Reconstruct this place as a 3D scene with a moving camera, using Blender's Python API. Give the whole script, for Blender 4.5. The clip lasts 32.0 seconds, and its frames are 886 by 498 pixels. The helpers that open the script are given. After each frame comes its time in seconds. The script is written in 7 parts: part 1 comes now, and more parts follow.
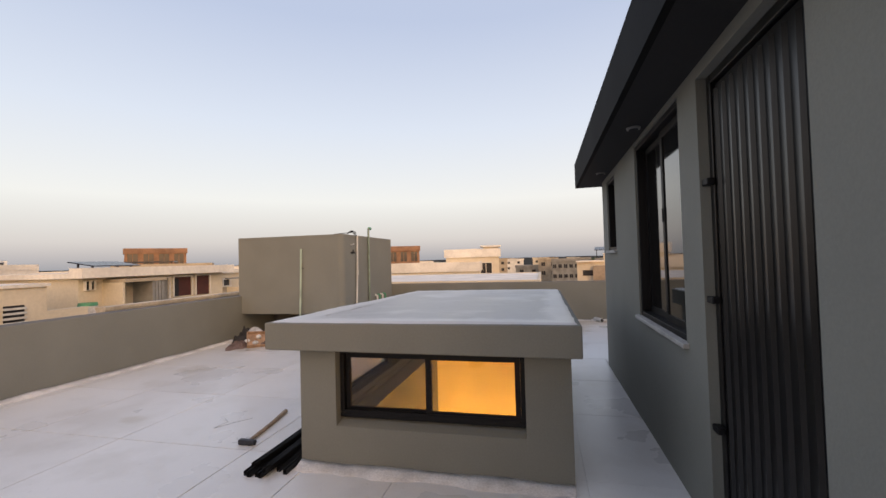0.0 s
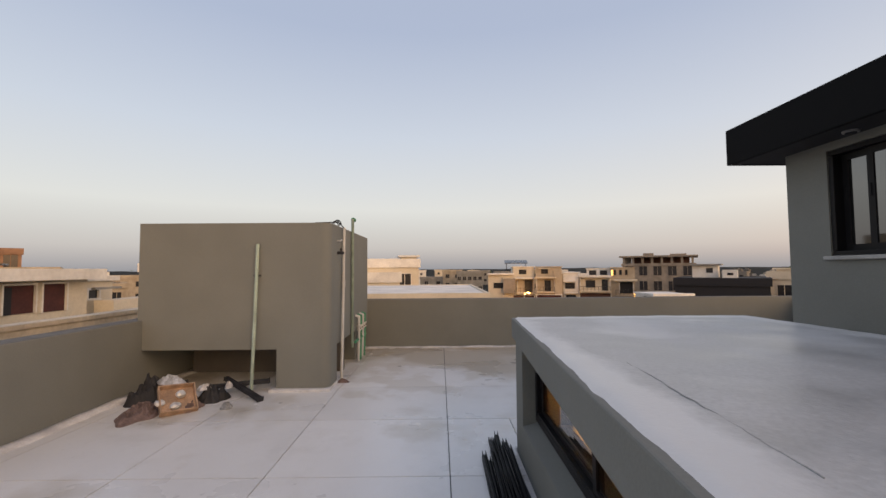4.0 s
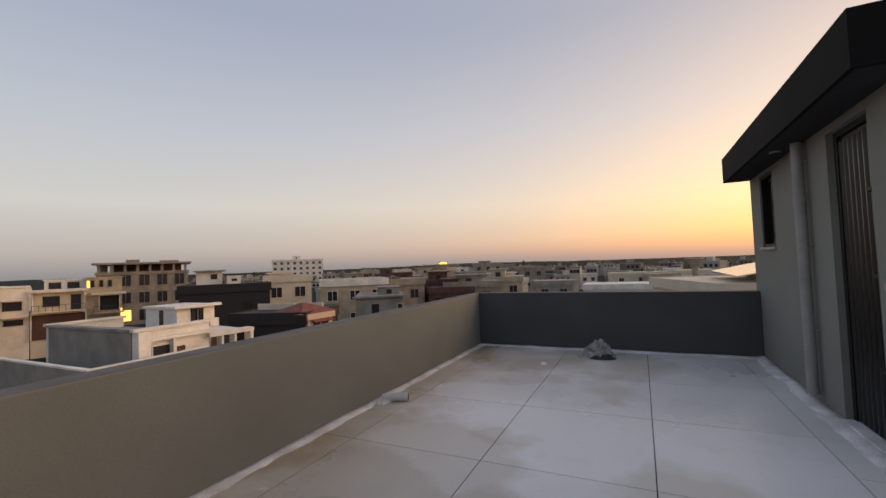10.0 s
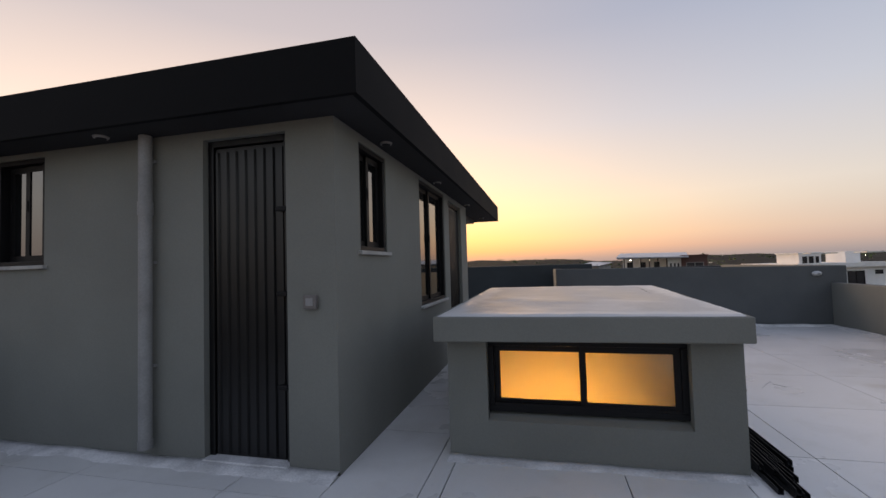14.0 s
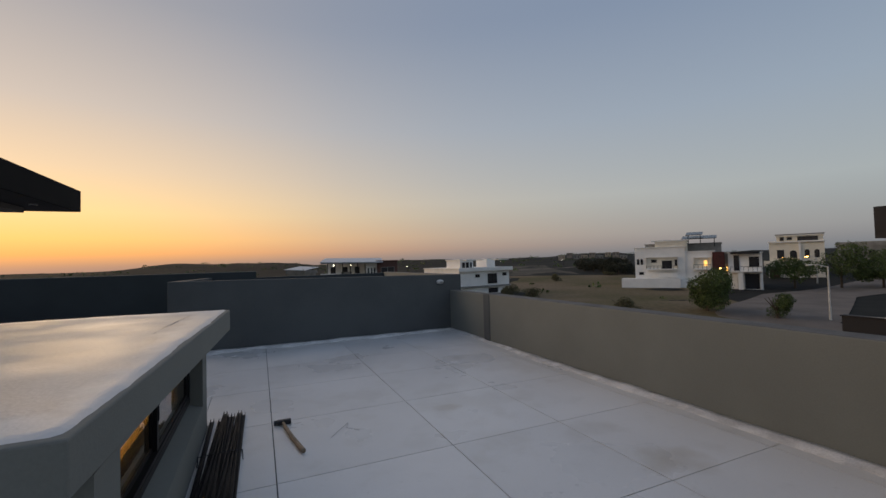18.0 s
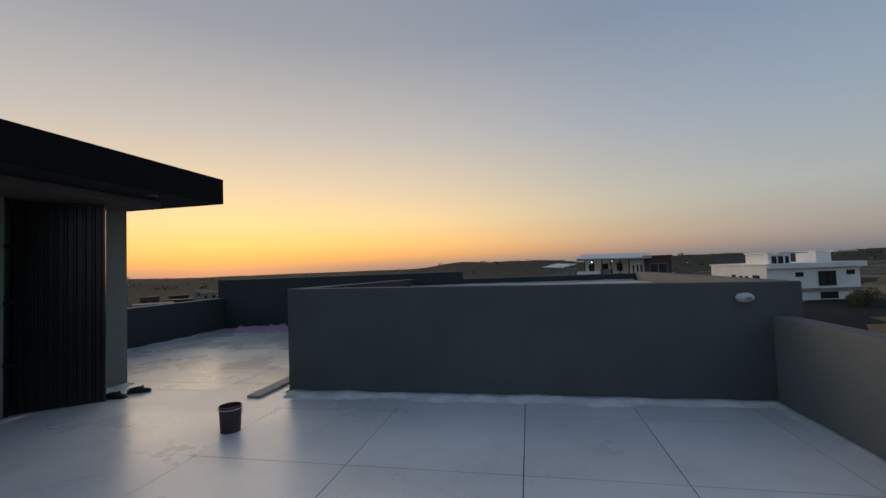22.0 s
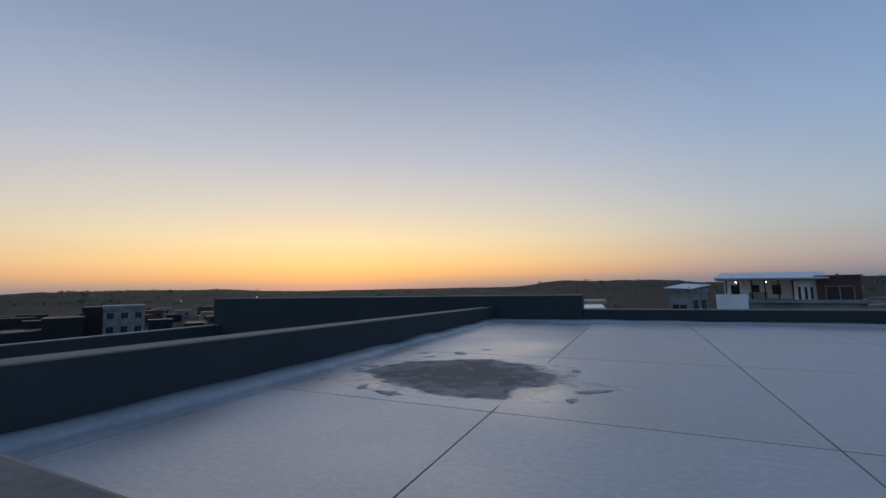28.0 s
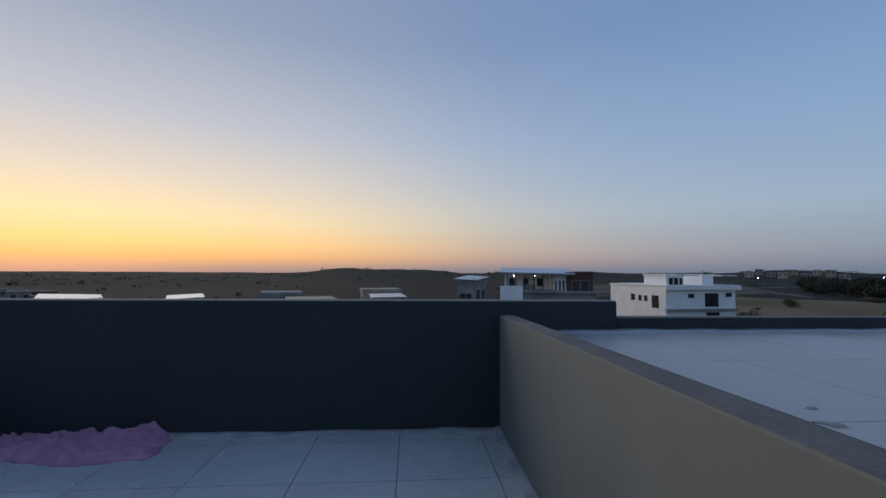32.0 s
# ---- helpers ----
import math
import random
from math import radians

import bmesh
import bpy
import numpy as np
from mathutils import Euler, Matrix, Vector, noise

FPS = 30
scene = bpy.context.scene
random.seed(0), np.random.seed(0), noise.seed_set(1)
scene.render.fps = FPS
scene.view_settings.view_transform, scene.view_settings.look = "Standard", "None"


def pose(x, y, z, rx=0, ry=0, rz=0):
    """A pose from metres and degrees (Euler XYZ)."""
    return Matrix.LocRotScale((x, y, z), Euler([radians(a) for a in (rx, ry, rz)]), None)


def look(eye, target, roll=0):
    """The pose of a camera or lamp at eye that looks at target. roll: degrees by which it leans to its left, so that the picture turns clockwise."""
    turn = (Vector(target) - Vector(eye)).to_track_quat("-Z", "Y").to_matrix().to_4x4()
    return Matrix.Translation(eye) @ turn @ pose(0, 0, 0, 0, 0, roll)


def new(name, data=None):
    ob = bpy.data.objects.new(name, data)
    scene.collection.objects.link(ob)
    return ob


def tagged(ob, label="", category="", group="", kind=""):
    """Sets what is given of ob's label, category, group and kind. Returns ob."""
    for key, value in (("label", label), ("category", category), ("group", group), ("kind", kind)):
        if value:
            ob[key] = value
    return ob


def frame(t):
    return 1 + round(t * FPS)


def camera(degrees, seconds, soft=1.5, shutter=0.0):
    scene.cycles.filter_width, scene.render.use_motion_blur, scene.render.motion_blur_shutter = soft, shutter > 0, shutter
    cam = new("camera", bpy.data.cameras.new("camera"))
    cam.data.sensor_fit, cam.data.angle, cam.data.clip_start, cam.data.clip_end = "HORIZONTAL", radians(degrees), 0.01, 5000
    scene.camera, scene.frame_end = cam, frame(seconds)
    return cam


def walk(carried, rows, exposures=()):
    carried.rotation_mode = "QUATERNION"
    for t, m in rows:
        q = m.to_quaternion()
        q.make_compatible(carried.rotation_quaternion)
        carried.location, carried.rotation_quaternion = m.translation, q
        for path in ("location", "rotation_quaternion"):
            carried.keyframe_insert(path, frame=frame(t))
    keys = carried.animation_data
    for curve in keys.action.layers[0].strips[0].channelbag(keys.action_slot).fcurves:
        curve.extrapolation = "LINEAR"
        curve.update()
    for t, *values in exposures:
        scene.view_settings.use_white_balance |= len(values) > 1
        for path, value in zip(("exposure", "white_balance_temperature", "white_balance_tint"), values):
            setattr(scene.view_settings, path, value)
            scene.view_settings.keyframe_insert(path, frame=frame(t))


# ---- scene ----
cam = camera(93.3, 32.0)
PATH = [
    (0, (0.109, 0.287, 1.497), (-0.351, 2.232, 1.550), -1.6),
    (0.5, (-0.095, 0.550, 1.496), (-0.330, 2.535, 1.543), -1.6),
    (1, (-0.414, 0.797, 1.487), (-0.651, 2.782, 1.556), -1.0),
    (1.5, (-0.714, 1.121, 1.477), (-1.121, 3.077, 1.573), -1.3),
    (2, (-1.040, 1.319, 1.513), (-1.580, 3.241, 1.639), -1.0),
    (2.5, (-1.414, 1.550, 1.513), (-1.909, 3.483, 1.649), -1.1),
    (3, (-1.811, 1.839, 1.513), (-2.198, 3.797, 1.647), -1.3),
    (3.5, (-2.053, 2.222, 1.487), (-2.247, 4.209, 1.607), -1.1),
    (4, (-2.313, 2.568, 1.469), (-2.298, 4.565, 1.567), -0.4),
    (4.5, (-2.475, 3.027, 1.447), (-2.237, 5.012, 1.509), -0.0),
    (6.5, (-3.046, 4.857, 1.426), (-2.003, 6.563, 1.485), 0.1),
    (7, (-3.037, 5.323, 1.411), (-1.822, 6.911, 1.482), -0.4),
    (7.5, (-3.009, 5.780, 1.422), (-1.651, 7.247, 1.493), -0.7),
    (8, (-3.062, 6.216, 1.439), (-1.577, 7.554, 1.511), -1.2),
    (9, (-2.820, 7.097, 1.406), (-1.165, 8.216, 1.498), -1.6),
    (9.5, (-2.720, 7.524, 1.411), (-0.984, 8.514, 1.487), -1.9),
    (10, (-2.577, 7.927, 1.436), (-0.769, 8.778, 1.517), -2.1),
    (11, (-2.004, 8.634, 1.349), (-0.033, 8.971, 1.405), -2.1),
    (12, (-1.310, 9.025, 1.356), (0.591, 8.407, 1.436), -1.7),
    (12.5, (-0.980, 9.031, 1.354), (0.671, 7.906, 1.447), -1.7),
    (13, (-0.738, 8.973, 1.384), (0.500, 7.406, 1.493), -2.1),
    (13.5, (-0.593, 9.109, 1.420), (0.194, 7.272, 1.505), -1.6),
    (14, (-0.469, 9.113, 1.413), (-0.000, 7.170, 1.496), -1.7),
    (14.5, (-0.516, 9.092, 1.414), (-0.400, 7.098, 1.503), -1.8),
    (15, (-0.642, 9.047, 1.409), (-0.873, 7.062, 1.493), -2.0),
    (15.5, (-0.958, 9.042, 1.433), (-1.497, 7.118, 1.510), -1.5),
    (17.5, (-2.031, 8.001, 1.466), (-2.886, 6.195, 1.540), -1.5),
    (18, (-2.160, 7.595, 1.481), (-2.965, 5.765, 1.543), -1.6),
    (18.5, (-2.540, 7.156, 1.430), (-3.171, 5.259, 1.503), -2.1),
    (19, (-2.775, 6.708, 1.443), (-3.269, 4.772, 1.519), -2.2),
    (19.5, (-2.952, 6.257, 1.454), (-3.312, 4.290, 1.522), -2.3),
    (20, (-3.199, 5.796, 1.466), (-3.340, 3.803, 1.539), -2.5),
    (20.5, (-3.320, 5.301, 1.472), (-3.292, 3.302, 1.546), -2.8),
    (21, (-3.393, 4.837, 1.448), (-3.292, 2.841, 1.525), -2.8),
    (21.5, (-3.646, 4.363, 1.449), (-3.368, 2.385, 1.551), -2.9),
    (22, (-3.678, 3.880, 1.463), (-3.280, 1.922, 1.552), -2.2),
    (22.5, (-3.761, 3.418, 1.456), (-3.159, 1.516, 1.587), -0.9),
    (23, (-3.764, 2.979, 1.436), (-3.052, 1.113, 1.550), -1.0),
    (23.5, (-3.618, 2.586, 1.470), (-2.940, 0.709, 1.594), -0.7),
    (24, (-3.548, 2.176, 1.465), (-2.792, 0.331, 1.619), -0.6),
    (24.5, (-3.459, 1.739, 1.493), (-2.749, -0.125, 1.646), -1.0),
    (25, (-3.412, 1.349, 1.508), (-2.781, -0.544, 1.650), -1.1),
    (25.5, (-3.266, 0.853, 1.501), (-2.654, -1.046, 1.643), -1.3),
    (27.5, (-2.882, -0.625, 1.447), (-2.083, -2.449, 1.633), -0.9),
    (28, (-2.721, -0.698, 1.477), (-1.885, -2.505, 1.662), -1.1),
    (28.5, (-2.383, -0.671, 1.523), (-1.542, -2.475, 1.715), -1.3),
    (29, (-1.991, -0.720, 1.522), (-1.180, -2.540, 1.692), -1.2),
    (29.5, (-1.602, -0.659, 1.608), (-0.891, -2.522, 1.760), -0.8),
    (30, (-1.085, -0.672, 1.629), (-0.513, -2.583, 1.769), -0.3),
    (30.5, (-0.656, -0.771, 1.658), (-0.253, -2.727, 1.773), 0.5),
    (31, (-0.236, -0.974, 1.644), (-0.033, -2.961, 1.758), 0.7),
    (31.5, (0.125, -1.279, 1.670), (0.122, -3.277, 1.775), 1.1),
    (32, (0.201, -1.748, 1.647), (0.052, -3.739, 1.764), 0.4),
]
EXPOSURE = [(0, 1.86, 8600, 17), (1, 1.86, 8600, 17), (2, 1.6, 8500, 16), (4, 1.6, 8600, 16), (8, 1.45, 8800, 17), (11, 1.25, 8700, 17), (13, 1.15, 8200, 15), (14, 1.35, 8000, 16), (15.5, 1.38, 7800, 14), (18, 0.74, 7400, 9), (21, 0.62, 6800, 5), (24, 0.62, 6200, 2), (25, 0.68, 5700, 4), (28, 0.58, 5350, 4), (31, 0.60, 5250, 4), (32, 0.68, 5500, 5)]
walk(cam, [(t, look(eye, target, roll)) for t, eye, target, roll in PATH], EXPOSURE)

# world: clear sky shortly after sunset, the glow low in the south-east
GLOW = Vector((0.64, -0.77, 0.0)).normalized()


def make_world():
    """A gradient from the horizon up, warm round the afterglow and blue-grey away from it, blended with a Sky Texture."""
    world = bpy.data.worlds.new("dusk_sky")
    scene.world = world
    world.use_nodes = True
    nt = world.node_tree
    nt.nodes.clear()
    add, link = nt.nodes.new, nt.links.new
    out, bg = add("ShaderNodeOutputWorld"), add("ShaderNodeBackground")
    sky = add("ShaderNodeTexSky")
    sky.sky_type = "NISHITA"
    sky.sun_disc = False
    sky.sun_elevation = radians(SUN_ELEVATION)
    sky.sun_rotation = math.atan2(GLOW.x, GLOW.y)
    sky.altitude = 500
    sky.air_density, sky.dust_density, sky.ozone_density = 1.0, 1.0, 1.6
    co, sep = add("ShaderNodeTexCoord"), add("ShaderNodeSeparateXYZ")
    link(co.outputs["Generated"], sep.inputs[0])
    flat = add("ShaderNodeCombineXYZ")
    link(sep.outputs["X"], flat.inputs["X"])
    link(sep.outputs["Y"], flat.inputs["Y"])
    unit = add("ShaderNodeVectorMath")
    unit.operation = "NORMALIZE"
    link(flat.outputs[0], unit.inputs[0])
    dot = add("ShaderNodeVectorMath")
    dot.operation = "DOT_PRODUCT"
    dot.inputs[1].default_value = GLOW
    link(unit.outputs[0], dot.inputs[0])
    near = add("ShaderNodeValToRGB")
    near.color_ramp.interpolation = "B_SPLINE"
    fill(near.color_ramp, [(0.0, (0, 0, 0)), (0.35, (0.03, 0.03, 0.03)), (0.55, (0.09, 0.09, 0.09)), (0.70, (0.17, 0.17, 0.17)), (0.82, (0.35, 0.35, 0.35)), (0.91, (0.65, 0.65, 0.65)), (1.0, (1, 1, 1))])
    half = add("ShaderNodeMapRange")
    half.inputs["From Min"].default_value, half.inputs["From Max"].default_value = -1.0, 1.0
    link(dot.outputs["Value"], half.inputs["Value"])
    link(half.outputs["Result"], near.inputs["Fac"])
    ramps = []
    for stops in (SKY_AWAY, SKY_GLOW):
        r = add("ShaderNodeValToRGB")
        fill(r.color_ramp, stops)
        link(sep.outputs["Z"], r.inputs["Fac"])
        ramps.append(r)
    mix = add("ShaderNodeMix")
    mix.data_type = "RGBA"
    link(near.outputs["Color"], mix.inputs["Factor"])
    link(ramps[0].outputs["Color"], mix.inputs["A"])
    link(ramps[1].outputs["Color"], mix.inputs["B"])
    soft = add("ShaderNodeMix")
    soft.data_type = "RGBA"
    soft.inputs["Factor"].default_value = 0.06
    dim = add("ShaderNodeVectorMath")
    dim.operation = "SCALE"
    dim.inputs["Scale"].default_value = 0.15
    link(sky.outputs[0], dim.inputs[0])
    link(mix.outputs["Result"], soft.inputs["A"])
    link(dim.outputs["Vector"], soft.inputs["B"])
    bg.inputs["Strength"].default_value = SKY_STRENGTH
    link(soft.outputs["Result"], bg.inputs["Color"])
    link(bg.outputs[0], out.inputs["Surface"])


def fill(ramp, stops):
    while len(ramp.elements) < len(stops):
        ramp.elements.new(0.5)
    for e, (p, c) in zip(ramp.elements, stops):
        e.position, e.color = p, (*c, 1)


SKY_GLOW = [(0.0, (0.27, 0.18, 0.15)), (0.010, (0.36, 0.21, 0.14)), (0.032, (0.74, 0.33, 0.10)), (0.06, (0.86, 0.45, 0.13)), (0.11, (0.79, 0.52, 0.23)), (0.19, (0.62, 0.46, 0.31)), (0.30, (0.43, 0.37, 0.34)), (0.48, (0.24, 0.24, 0.275)), (0.72, (0.15, 0.17, 0.23)), (1.0, (0.12, 0.148, 0.23))]
SKY_AWAY = [(0.0, (0.090, 0.114, 0.150)), (0.05, (0.155, 0.186, 0.226)), (0.14, (0.208, 0.256, 0.308)), (0.30, (0.170, 0.228, 0.318)), (0.5, (0.122, 0.174, 0.276)), (1.0, (0.106, 0.147, 0.248))]
SUN_ELEVATION, SKY_STRENGTH = 1.2, 1.0
make_world()

glow = new("sun", bpy.data.lights.new("sun", "SUN"))
glow.data.energy, glow.data.angle, glow.data.color = 0.62, radians(60), (1.0, 0.76, 0.55)
glow.matrix_world = look(tuple(GLOW * 50 + Vector((0, 0, 14))), (0, 0, 0))

STREET_WATTS = 220   # the lit street lamp in front of the houses
WELL_WATTS = 48      # the warm lamp under the skylight


# ---- materials ----
def mat(name, colour, rough=0.8, vary=0.12, scale=3.0, fine=60.0, bump=0.15, metal=0.0, depth=0.004, spec=0.5, island=0.0,
        second=None, patch=0.5, patch_rough=0.0, random_tint=0.0):
    """Procedural surface: base colour with coarse and fine variation, and relief."""
    m = bpy.data.materials.new(name)
    m.use_nodes = True
    nt = m.node_tree
    b = nt.nodes["Principled BSDF"]
    b.inputs["Metallic"].default_value = metal
    b.inputs["Specular IOR Level"].default_value = spec
    co = nt.nodes.new("ShaderNodeTexCoord")
    n1, n2 = nt.nodes.new("ShaderNodeTexNoise"), nt.nodes.new("ShaderNodeTexNoise")
    n1.inputs["Scale"].default_value, n1.inputs["Detail"].default_value = scale, 5
    n2.inputs["Scale"].default_value, n2.inputs["Detail"].default_value = fine, 3
    geo = nt.nodes.new("ShaderNodeNewGeometry")
    for n in (n1, n2):
        nt.links.new(geo.outputs["Position"], n.inputs["Vector"])
    ramp = nt.nodes.new("ShaderNodeValToRGB")
    c = Vector(colour)
    s = Vector(second) if second else c * (1 + vary)
    lo = c * (1 - vary)
    ramp.color_ramp.elements[0].position, ramp.color_ramp.elements[1].position = patch - 0.14, patch + 0.14
    ramp.color_ramp.elements[0].color = (*lo, 1)
    ramp.color_ramp.elements[1].color = (*s, 1)
    nt.links.new(n1.outputs["Fac"], ramp.inputs["Fac"])
    mul = nt.nodes.new("ShaderNodeMix")
    mul.data_type, mul.blend_type = "RGBA", "MULTIPLY"
    mul.inputs["Factor"].default_value = 1.0
    fr = nt.nodes.new("ShaderNodeMapRange")
    fr.inputs["From Min"].default_value, fr.inputs["From Max"].default_value = 0.3, 0.7
    fr.inputs["To Min"].default_value, fr.inputs["To Max"].default_value = 1 - vary * 0.8, 1 + vary * 0.5
    nt.links.new(n2.outputs["Fac"], fr.inputs["Value"])
    nt.links.new(ramp.outputs["Color"], mul.inputs["A"])
    nt.links.new(fr.outputs["Result"], mul.inputs["B"])
    last = mul.outputs["Result"]
    if random_tint:
        info = nt.nodes.new("ShaderNodeObjectInfo")
        r2 = nt.nodes.new("ShaderNodeMapRange")
        r2.inputs["To Min"].default_value, r2.inputs["To Max"].default_value = 1 - random_tint, 1 + random_tint
        nt.links.new(info.outputs["Random"], r2.inputs["Value"])
        m2 = nt.nodes.new("ShaderNodeMix")
        m2.data_type, m2.blend_type = "RGBA", "MULTIPLY"
        m2.inputs["Factor"].default_value = 1.0
        nt.links.new(last, m2.inputs["A"])
        nt.links.new(r2.outputs["Result"], m2.inputs["B"])
        last = m2.outputs["Result"]
    if island:
        r3 = nt.nodes.new("ShaderNodeMapRange")
        r3.inputs["To Min"].default_value, r3.inputs["To Max"].default_value = 1 - island, 1 + island
        nt.links.new(geo.outputs["Random Per Island"], r3.inputs["Value"])
        m3 = nt.nodes.new("ShaderNodeMix")
        m3.data_type, m3.blend_type = "RGBA", "MULTIPLY"
        m3.inputs["Factor"].default_value = 1.0
        nt.links.new(last, m3.inputs["A"])
        nt.links.new(r3.outputs["Result"], m3.inputs["B"])
        last = m3.outputs["Result"]
    nt.links.new(last, b.inputs["Base Color"])
    rr = nt.nodes.new("ShaderNodeMapRange")
    rr.inputs["From Min"].default_value, rr.inputs["From Max"].default_value = patch - 0.15, patch + 0.15
    rr.inputs["To Min"].default_value, rr.inputs["To Max"].default_value = rough - patch_rough, min(1, rough + 0.05)
    nt.links.new(n1.outputs["Fac"], rr.inputs["Value"])
    nt.links.new(rr.outputs["Result"], b.inputs["Roughness"])
    if bump:
        bn = nt.nodes.new("ShaderNodeBump")
        bn.inputs["Strength"].default_value, bn.inputs["Distance"].default_value = bump, depth
        nt.links.new(n2.outputs["Fac"], bn.inputs["Height"])
        nt.links.new(bn.outputs["Normal"], b.inputs["Normal"])
    return m


def glass_mat(name, tint, rough=0.0, ior=1.45):
    m = bpy.data.materials.new(name)
    m.use_nodes = True
    b = m.node_tree.nodes["Principled BSDF"]
    b.inputs["Base Color"].default_value = (*tint, 1)
    b.inputs["Transmission Weight"].default_value = 1.0
    b.inputs["Roughness"].default_value = rough
    b.inputs["IOR"].default_value = ior
    return m


def lamp_mat(name, colour, strength):
    m = bpy.data.materials.new(name)
    m.use_nodes = True
    b = m.node_tree.nodes["Principled BSDF"]
    b.inputs["Base Color"].default_value = (*colour, 1)
    b.inputs["Emission Color"].default_value = (*colour, 1)
    b.inputs["Emission Strength"].default_value = strength
    return m


def screed_mat(name):
    """Grey cement screed with a patchy white lime skim brushed round its edges."""
    m = mat(name, (0.44, 0.436, 0.42), 0.42, 0.14, 2.2, 60, 0.35, depth=0.006, patch_rough=0.12)
    nt = m.node_tree
    add, link = nt.nodes.new, nt.links.new
    b = nt.nodes["Principled BSDF"]
    base = b.inputs["Base Color"].links[0].from_socket
    geo, sep = add("ShaderNodeNewGeometry"), add("ShaderNodeSeparateXYZ")
    link(geo.outputs["Position"], sep.inputs[0])

    def math_node(op, a, c):
        n = add("ShaderNodeMath")
        n.operation = op
        for k, v in enumerate((a, c)):
            if isinstance(v, (int, float)):
                n.inputs[k].default_value = v
            else:
                link(v, n.inputs[k])
        return n.outputs[0]

    x, y = sep.outputs["X"], sep.outputs["Y"]
    d = math_node("MINIMUM", math_node("MINIMUM", math_node("ADD", x, 1.82), math_node("SUBTRACT", 0.33, x)), math_node("MINIMUM", math_node("SUBTRACT", y, 2.98), math_node("SUBTRACT", 6.19, y)))
    for scale, amount in ((1.8, 0.22), (9.0, 0.12), (40.0, 0.05)):
        n = add("ShaderNodeTexNoise")
        n.inputs["Scale"].default_value, n.inputs["Detail"].default_value = scale, 6
        link(geo.outputs["Position"], n.inputs["Vector"])
        d = math_node("ADD", d, math_node("MULTIPLY", math_node("SUBTRACT", n.outputs["Fac"], 0.5), amount))
    r = add("ShaderNodeMapRange")
    r.inputs["From Min"].default_value, r.inputs["From Max"].default_value = 0.15, 0.24
    r.inputs["To Min"].default_value, r.inputs["To Max"].default_value = 0.85, 0.0
    link(d, r.inputs["Value"])
    mix = add("ShaderNodeMix")
    mix.data_type = "RGBA"
    mix.inputs["B"].default_value = (0.66, 0.655, 0.635, 1)
    streak = add("ShaderNodeTexNoise")
    streak.inputs["Scale"].default_value, streak.inputs["Detail"].default_value, streak.inputs["Distortion"].default_value = 1.5, 9, 0.6
    link(geo.outputs["Position"], streak.inputs["Vector"])
    wash = add("ShaderNodeMapRange")
    for k, v in (("From Min", 0.50), ("From Max", 0.66), ("To Max", 0.7)):
        wash.inputs[k].default_value = v
    link(streak.outputs["Fac"], wash.inputs["Value"])
    first = add("ShaderNodeMix")
    first.data_type = "RGBA"
    first.inputs["B"].default_value = (0.60, 0.595, 0.58, 1)
    link(wash.outputs["Result"], first.inputs["Factor"])
    link(base, first.inputs["A"])
    base = first.outputs["Result"]
    link(r.outputs["Result"], mix.inputs["Factor"])
    link(base, mix.inputs["A"])
    link(mix.outputs["Result"], b.inputs["Base Color"])
    return m


